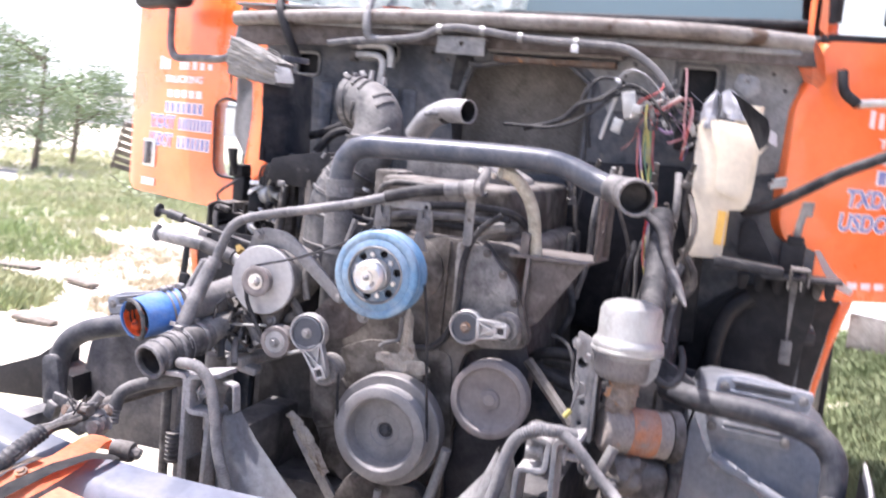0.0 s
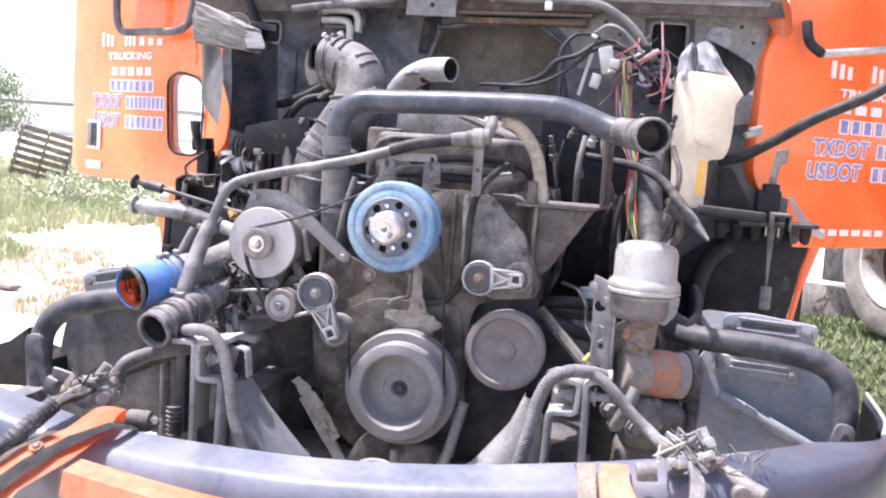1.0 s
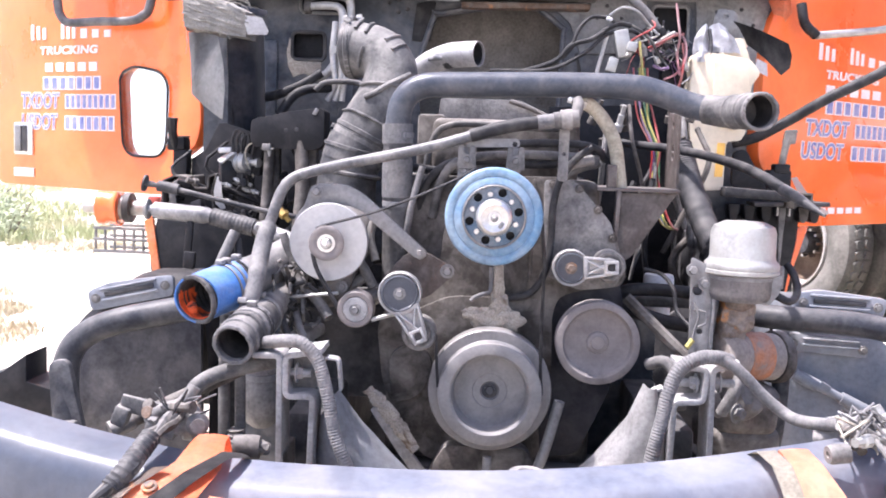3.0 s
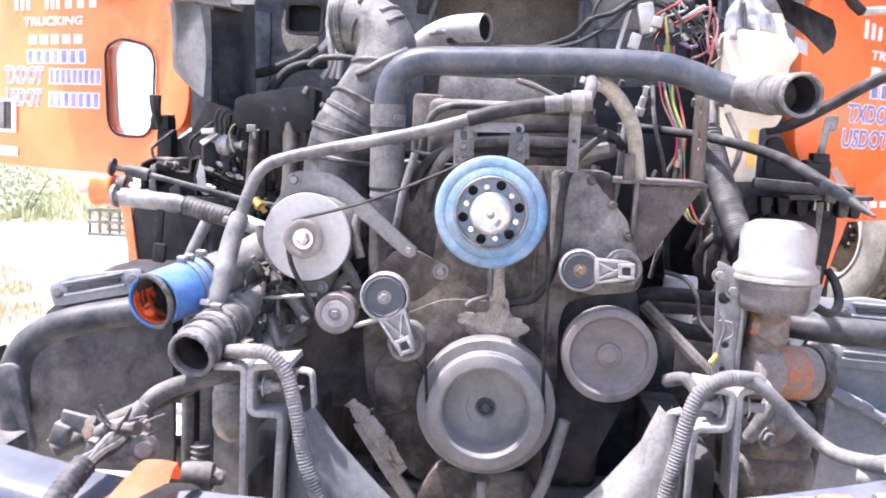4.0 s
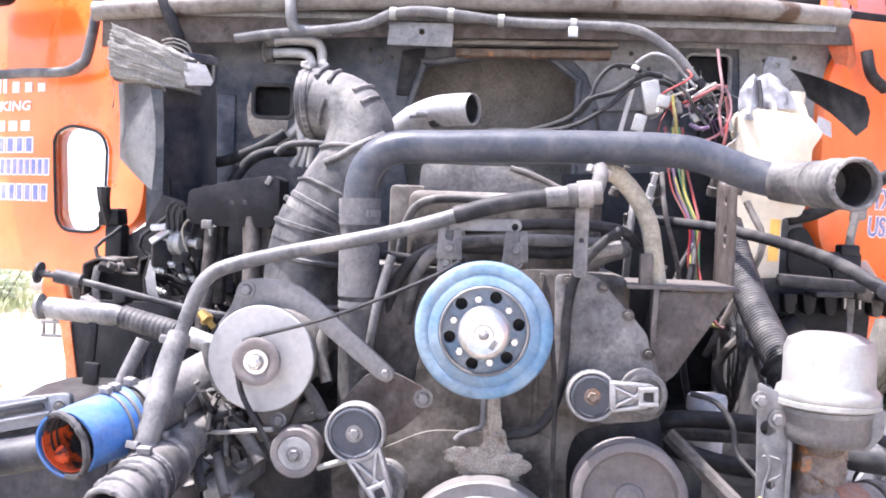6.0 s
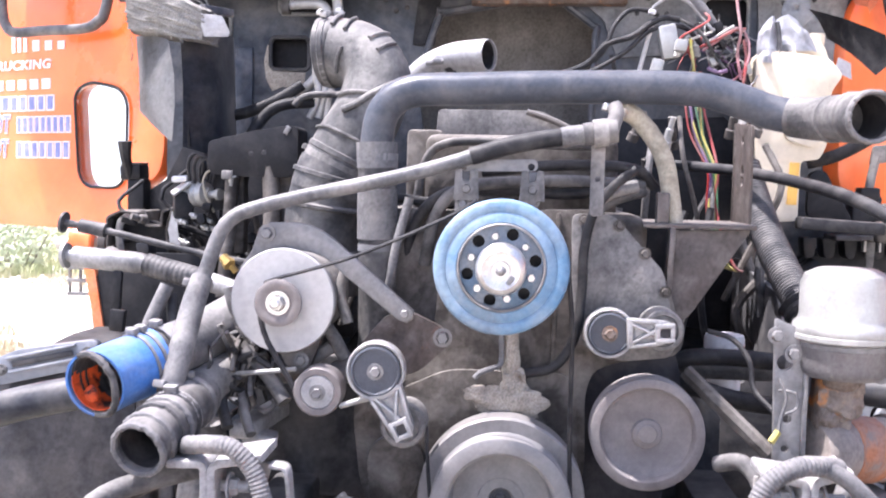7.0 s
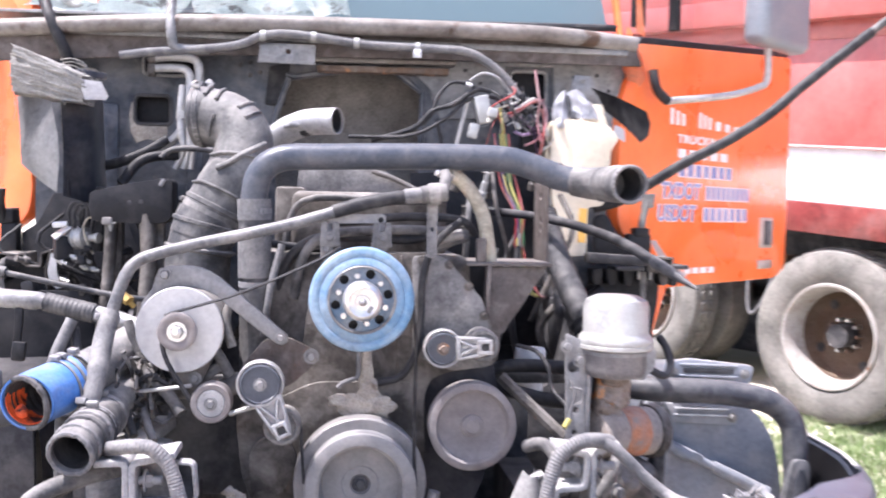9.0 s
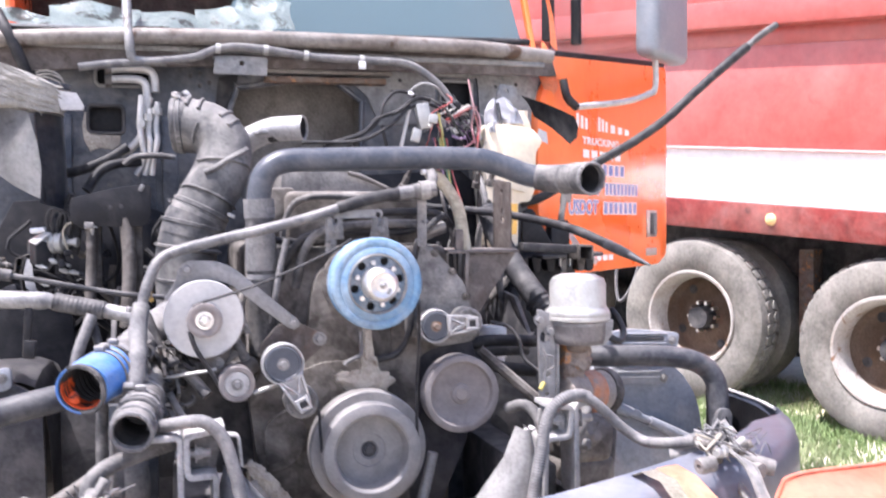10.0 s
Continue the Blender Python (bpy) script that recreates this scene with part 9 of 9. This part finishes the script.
PM = pose(-11.7, 15.3, 0.62, -68, 14, 35)
for k in range(7):
    part("board", moved(box((0, -0.5 + k * 0.165, 0.05), (1.1, 0.11, 0.02), bevel=0.003), PM), WOOD, pallet)
for x in (-0.5, 0.0, 0.5):
    part("bearer", moved(box((x, 0, 0.0), (0.05, 1.1, 0.08), bevel=0.004), PM), WOOD, pallet)
junkpile = thing("scrap_boards", (-4.3, 4.2, 0.0), "grey weathered boards lying in the grass", "boards")
for k, (x, y, z, r, n_) in enumerate(((-5.5, 4.3, 0.09, 8, 1.3), (-5.7, 4.5, 0.05, -14, 1.1), (-4.5, 4.5, 0.03, -20, 0.4), (-3.75, 3.1, 0.02, 5, 0.3))):
    part("board", box((x, y, z + ground_height(x, y)), (n_, 0.10, 0.03), (3, 4 * (k % 2), r), 0.005), WOOD, junkpile)


def bush(at, r, h, seed):
    """A low weedy bush: thin stems and many small leaves."""
    rng = random.Random(seed)
    b = thing("bush", at, "low pale green weed bush on the sand", "bush", "yard weeds")
    x, y, z = at
    verts, faces, stems = [], [], []
    for k in range(14):
        a, q = rng.random() * math.tau, r * rng.uniform(0.2, 0.9)
        tip = Vector((x + q * math.cos(a), y + q * math.sin(a), z + h * rng.uniform(0.5, 1.0)))
        stems.append(tube([(x + 0.2 * q * math.cos(a), y + 0.2 * q * math.sin(a), z - 0.02), (x + 0.6 * q * math.cos(a), y + 0.6 * q * math.sin(a), z + h * 0.4), tuple(tip)], 0.007, 5, 0.2))
        for _ in range(70):
            f_ = rng.uniform(0.35, 1.05)
            c = Vector((x, y, z)).lerp(tip, f_) + Vector((rng.gauss(0, 0.09), rng.gauss(0, 0.09), rng.gauss(0, 0.07)))
            u = Vector((rng.gauss(0, 1), rng.gauss(0, 1), rng.gauss(0, 1))).normalized()
            w = u.orthogonal().normalized()
            s_ = rng.uniform(0.02, 0.045)
            n_ = len(verts)
            verts += [c - u * s_, c + w * s_ * 0.4, c + u * s_, c - w * s_ * 0.4]
            faces.append((n_, n_ + 1, n_ + 2, n_ + 3))
    part("stem", joined(*stems), BARK, b)
    me = bpy.data.meshes.new("leaves")
    me.from_pydata([tuple(v - Vector(at)) for v in verts], [], faces)
    me.materials.append(LEAF_BUSH)
    new("leaves", me).parent = b


def tree(at, height, seed, spread):
    """A young tree: tapered trunk, limbs, and an airy crown of single leaves."""
    rng = random.Random(seed)
    t = thing("tree", at, "light-leaved young tree at the edge of the yard", "tree", "yard trees")
    x, y, z = at
    part("trunk", tube([(x, y, z - 0.03, 0.07), (x + 0.1, y, z + height * 0.3, 0.055), (x + 0.05, y + 0.1, z + height * 0.6, 0.04), (x + 0.15, y, z + height * 0.9, 0.012)], 0.06, 8, 0.2), BARK, t)
    tips = []
    for k in range(13):
        a, h = rng.random() * math.tau, rng.uniform(0.2, 0.85) * height
        p = Vector((x + 0.08, y + 0.05, z + h))
        q = p + Vector((math.cos(a), math.sin(a), rng.uniform(0.1, 0.6))) * spread * rng.uniform(0.5, 1.0)
        part("limb", tube([(*p, 0.025), (*(p.lerp(q, 0.5) + Vector((0, 0, 0.08))), 0.015), (*q, 0.005)], 0.02, 6, 0.2), BARK, t)
        tips += [p.lerp(q, f_) for f_ in (0.45, 0.7, 0.9, 1.0)]
    verts, faces = [], []
    for _ in range(4200):
        c = rng.choice(tips) + Vector((rng.gauss(0, 0.20), rng.gauss(0, 0.20), rng.gauss(0, 0.17)))
        a = Vector((rng.gauss(0, 1), rng.gauss(0, 1), rng.gauss(0, 1))).normalized()
        b, s_ = a.orthogonal().normalized(), rng.uniform(0.03, 0.06)
        k = len(verts)
        verts += [c - a * s_, c + b * s_ * 0.4, c + a * s_, c - b * s_ * 0.4]
        faces.append((k, k + 1, k + 2, k + 3))
    me = bpy.data.meshes.new("crown")
    me.from_pydata([tuple(v - Vector(at)) for v in verts], [], faces)
    me.materials.append(LEAF_TREE)
    new("crown", me).parent = t


LEAF_TREE = material("tree leaves", (0.20, 0.27, 0.15), 0.7, 0.0, (0.34, 0.40, 0.26), 0.9, 0.8, 0.3, 0.0)
tree((-13.2, 13.8, ground_height(-13.2, 13.8)), 2.9, 3, 1.3)
tree((-14.4, 13.2, ground_height(-14.4, 13.2)), 2.7, 8, 1.3)
tree((-14.5, 16.5, ground_height(-14.5, 16.5)), 2.4, 12, 1.2)
LEAF_BUSH = material("weed leaves", (0.40, 0.46, 0.29), 0.7, 0.0, (0.56, 0.58, 0.42), 0.9, 0.8, 0.3, 0.0)
for k, (x, y, r, h) in enumerate(((-6.3, 10.2, 0.8, 0.6), (-8.0, 12.6, 1.0, 0.75), (-7.0, 11.4, 0.7, 0.5), (-9.6, 14.8, 1.1, 0.8), (-8.6, 11.3, 0.8, 0.5), (-12.5, 17.5, 1.2, 0.9))):
    bush((x, y, ground_height(x, y)), r, h, 50 + k)

# beam on the grass by the trailer, its top much paler than its sides
beam = thing("pale_topped_beam", (2.3, 6.0, 0.1), "weathered beam with a white top lying on the grass", "beam")
part("beam", box((2.35, 6.0, 0.30), (1.5, 0.25, 0.30), (0, 0, -38), 0.012), COWL, beam)
part("top_face", box((2.35, 6.0, 0.456), (1.5, 0.25, 0.012), (0, 0, -38), 0.004), WHITE, beam)

# what shows below the door: a step box and a hub beside the cab
step = thing("side_step", (-1.5, 2.3, 0.8), "grated metal cab step with an orange hub above it", "cab step")
SY = 2.30
part("hub", lathe([(0, 0.30), (0.025, 0.30), (0.03, 0.29), (0.03, 0.24), (0.05, 0.235), (0.055, 0.20), (0.055, 0.10), (0.035, 0.09), (0.035, -0.45)], (-1.60, SY, 1.035), (-1, 0, 0), 28), CUP, step, "dull grey hub")
part("orange_ring", lathe([(0.05, 0.0), (0.085, 0.002), (0.088, 0.01), (0.078, 0.04), (0.088, 0.07), (0.084, 0.10), (0.05, 0.102)], (-1.72, SY, 1.035), (-1, 0, 0), 36), ORANGE, step, "orange painted ring")
part("dark_ring", lathe([(0.04, 0.0), (0.07, 0.0), (0.07, 0.03), (0.04, 0.03)], (-1.67, SY, 1.035), (-1, 0, 0), 28), DARK, step)
part("red_cap", box((-1.56, SY, 1.07), (0.06, 0.06, 0.05), bevel=0.01), RED, step)
for z in (0.832, 0.888, 0.94):
    part("rail", box((-1.48, SY - 0.06, z), (0.70, 0.02, 0.014), bevel=0.003), GALV, step)
    part("rail", box((-1.48, SY + 0.14, z), (0.70, 0.02, 0.014), bevel=0.003), GALV, step)
for k in range(9):
    part("bar", box((-1.82 + k * 0.045, SY - 0.06, 0.886), (0.010, 0.014, 0.11), bevel=0.002), GALV, step)
part("support", box((-1.30, SY + 0.04, 0.97), (0.40, 0.08, 0.05), bevel=0.006), DARK, step)

pole = thing("utility_pole", (-26, 40, 0), "thin distant utility pole", "pole")
part("pole", tube([(-26, 40, 0), (-26, 40, 3.0)], 0.07, 8, 1.0), WOOD, pole)
shed = thing("far_shed", (-40, 60, 0), "low pale shed on the horizon", "shed")
part("wall", box((-44, 62, 1.3), (22, 6, 2.2), (0, 0, 20), 0.05), WHITE, shed)
part("roof", box((-44, 62, 2.5), (23, 7, 0.25), (0, 0, 20), 0.05), GALV, shed)

shards = thing("broken_glass", (-0.5, 1.1, 1.97), "crazed pieces of laminated windshield glass on the cowl", "broken glass")
for k, (x0, x1, z0, z1) in enumerate(((-1.0, -0.78, 1.965, 2.03), (-0.80, -0.52, 1.965, 2.06), (-0.55, -0.30, 1.97, 2.05), (-0.33, -0.12, 1.975, 2.07), (-0.20, -0.02, 1.98, 2.12))):
    part("piece", crumpled([[(x0, 1.13, z1 - 0.01), ((x0 + x1) / 2, 1.12, z1), (x1, 1.13, z1 - 0.02)], [(x0, 1.09, (z0 + z1) / 2), ((x0 + x1) / 2, 1.08, (z0 + z1) / 2), (x1, 1.09, (z0 + z1) / 2)], [(x0, 1.03, z0), ((x0 + x1) / 2, 1.02, z0), (x1, 1.03, z0)]], 0.005, 0.018, 60 + k, 9.0), SHARDS, shards)

CRUST = [(-0.695, 1.705), (-0.704, 1.66), (-0.698, 1.61), (-0.68, 1.575), (-0.65, 1.588), (-0.61, 1.582), (-0.588, 1.60), (-0.585, 1.628), (-0.66, 1.630), (-0.69, 1.652), (-0.688, 1.70)]
part("dirt_crust", slab(CRUST, FRONT - 0.004, 0.005, bevel=0.0015), CRUD, cab, "dried dirt crust round the opening")

inner = thing("bay_shade_and_lines", (0, 1.0, 1.2), "added black sheets for shade, and lines, low on the firewall", "lining")
# black sheets added to paint the shade behind the clutter
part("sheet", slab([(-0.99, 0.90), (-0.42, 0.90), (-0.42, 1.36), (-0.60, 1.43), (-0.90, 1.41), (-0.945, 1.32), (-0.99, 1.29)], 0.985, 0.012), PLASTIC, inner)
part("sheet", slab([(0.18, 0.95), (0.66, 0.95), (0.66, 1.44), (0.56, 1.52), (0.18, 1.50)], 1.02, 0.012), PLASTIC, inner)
rng = random.Random(31)
for k in range(16):
    x, z, y = rng.uniform(0.22, 0.62), rng.uniform(1.22, 1.50), rng.uniform(0.72, 0.96)
    part("line", tube([(x, y, z), (x + rng.uniform(-0.05, 0.05), y - rng.uniform(0, 0.06), z - 0.10), (x + rng.uniform(-0.06, 0.06), y, z - 0.24), (x + rng.uniform(-0.08, 0.08), y + 0.02, z - 0.38)], rng.choice((0.006, 0.009, 0.012)), 8, 0.03), rng.choice((HOSE, RUBBER, CAST, CAST_LIGHT)), inner)
for k in range(8):
    x, z, y = rng.uniform(0.24, 0.60), rng.uniform(1.28, 1.48), rng.uniform(0.68, 0.86)
    part("fitting", joined(lathe([(0, 0), (0.014, 0), (0.014, 0.02), (0.010, 0.022), (0.010, 0.05), (0.007, 0.052), (0.007, 0.08), (0, 0.08)], (x, y, z), (rng.uniform(-0.4, 0.4), -0.3, 1), 12)), rng.choice((CUP, CAST_LIGHT, CAST, CAST)), inner)
for k in range(18):
    x, z, y = rng.uniform(-0.98, -0.45), rng.uniform(1.12, 1.42), rng.uniform(0.72, 0.92)
    part("line", tube([(x, y, z), (x + rng.uniform(-0.06, 0.06), y - rng.uniform(0, 0.05), z - 0.08), (x + rng.uniform(-0.10, 0.10), y, z - 0.18), (x + rng.uniform(-0.12, 0.12), y + 0.02, z - 0.30)], rng.choice((0.005, 0.008, 0.011)), 8, 0.03), rng.choice((RUBBER, RUBBER, PLASTIC, CAST)), inner)
for k in range(9):
    x, z = rng.uniform(-0.95, -0.62), rng.uniform(1.12, 1.34)
    part("clip", box((x, rng.uniform(0.60, 0.75), z), (rng.uniform(0.015, 0.04), 0.03, rng.uniform(0.015, 0.035)), (rng.uniform(-20, 20), rng.uniform(-30, 30), rng.uniform(-20, 20)), 0.004), rng.choice((CAST_LIGHT, PLASTIC, PLASTIC)), inner)

tangle = thing("loose_wiring", (-0.45, 0.1, 0.95), "tangle of dusty black wires below the alternator", "wire")
rng = random.Random(77)
for k in range(17):
    x, z, y = rng.uniform(-0.50, -0.41), rng.uniform(1.00, 1.10), rng.uniform(0.08, 0.17)
    pts = [(x, y, z)]
    for j in range(5):
        pts.append((pts[-1][0] + rng.uniform(-0.034, 0.026), y + rng.uniform(-0.035, 0.02), pts[-1][2] - rng.uniform(0.0, 0.042)))
    part("wire", tube(pts, rng.choice((0.0035, 0.005, 0.007)), 6, 0.02), rng.choice((HOSE, HOSE, RUBBER, CAST_LIGHT)), tangle)
for k in range(5):
    x, z = rng.uniform(-0.49, -0.40), rng.uniform(0.98, 1.07)
    part("connector", box((x, rng.uniform(0.07, 0.12), z), (0.022, 0.018, 0.014), (rng.uniform(-40, 40), rng.uniform(-40, 40), 0), 0.003), rng.choice((PLASTIC, CAST_LIGHT)), tangle)
for k in range(26):
    x, z, y = rng.uniform(-0.50, -0.43), rng.uniform(0.97, 1.075), rng.uniform(0.0, 0.09)
    pts = [(x, y, z)]
    for j in range(5):
        pts.append((pts[-1][0] + rng.uniform(-0.022, 0.026), y + rng.uniform(-0.025, 0.025), pts[-1][2] + rng.uniform(-0.034, 0.016)))
    part("wire", tube(pts, rng.choice((0.0022, 0.003, 0.0045, 0.006)), 6, 0.015), rng.choice((HOSE, RUBBER, RUBBER_DUSTY, CAST)), tangle)
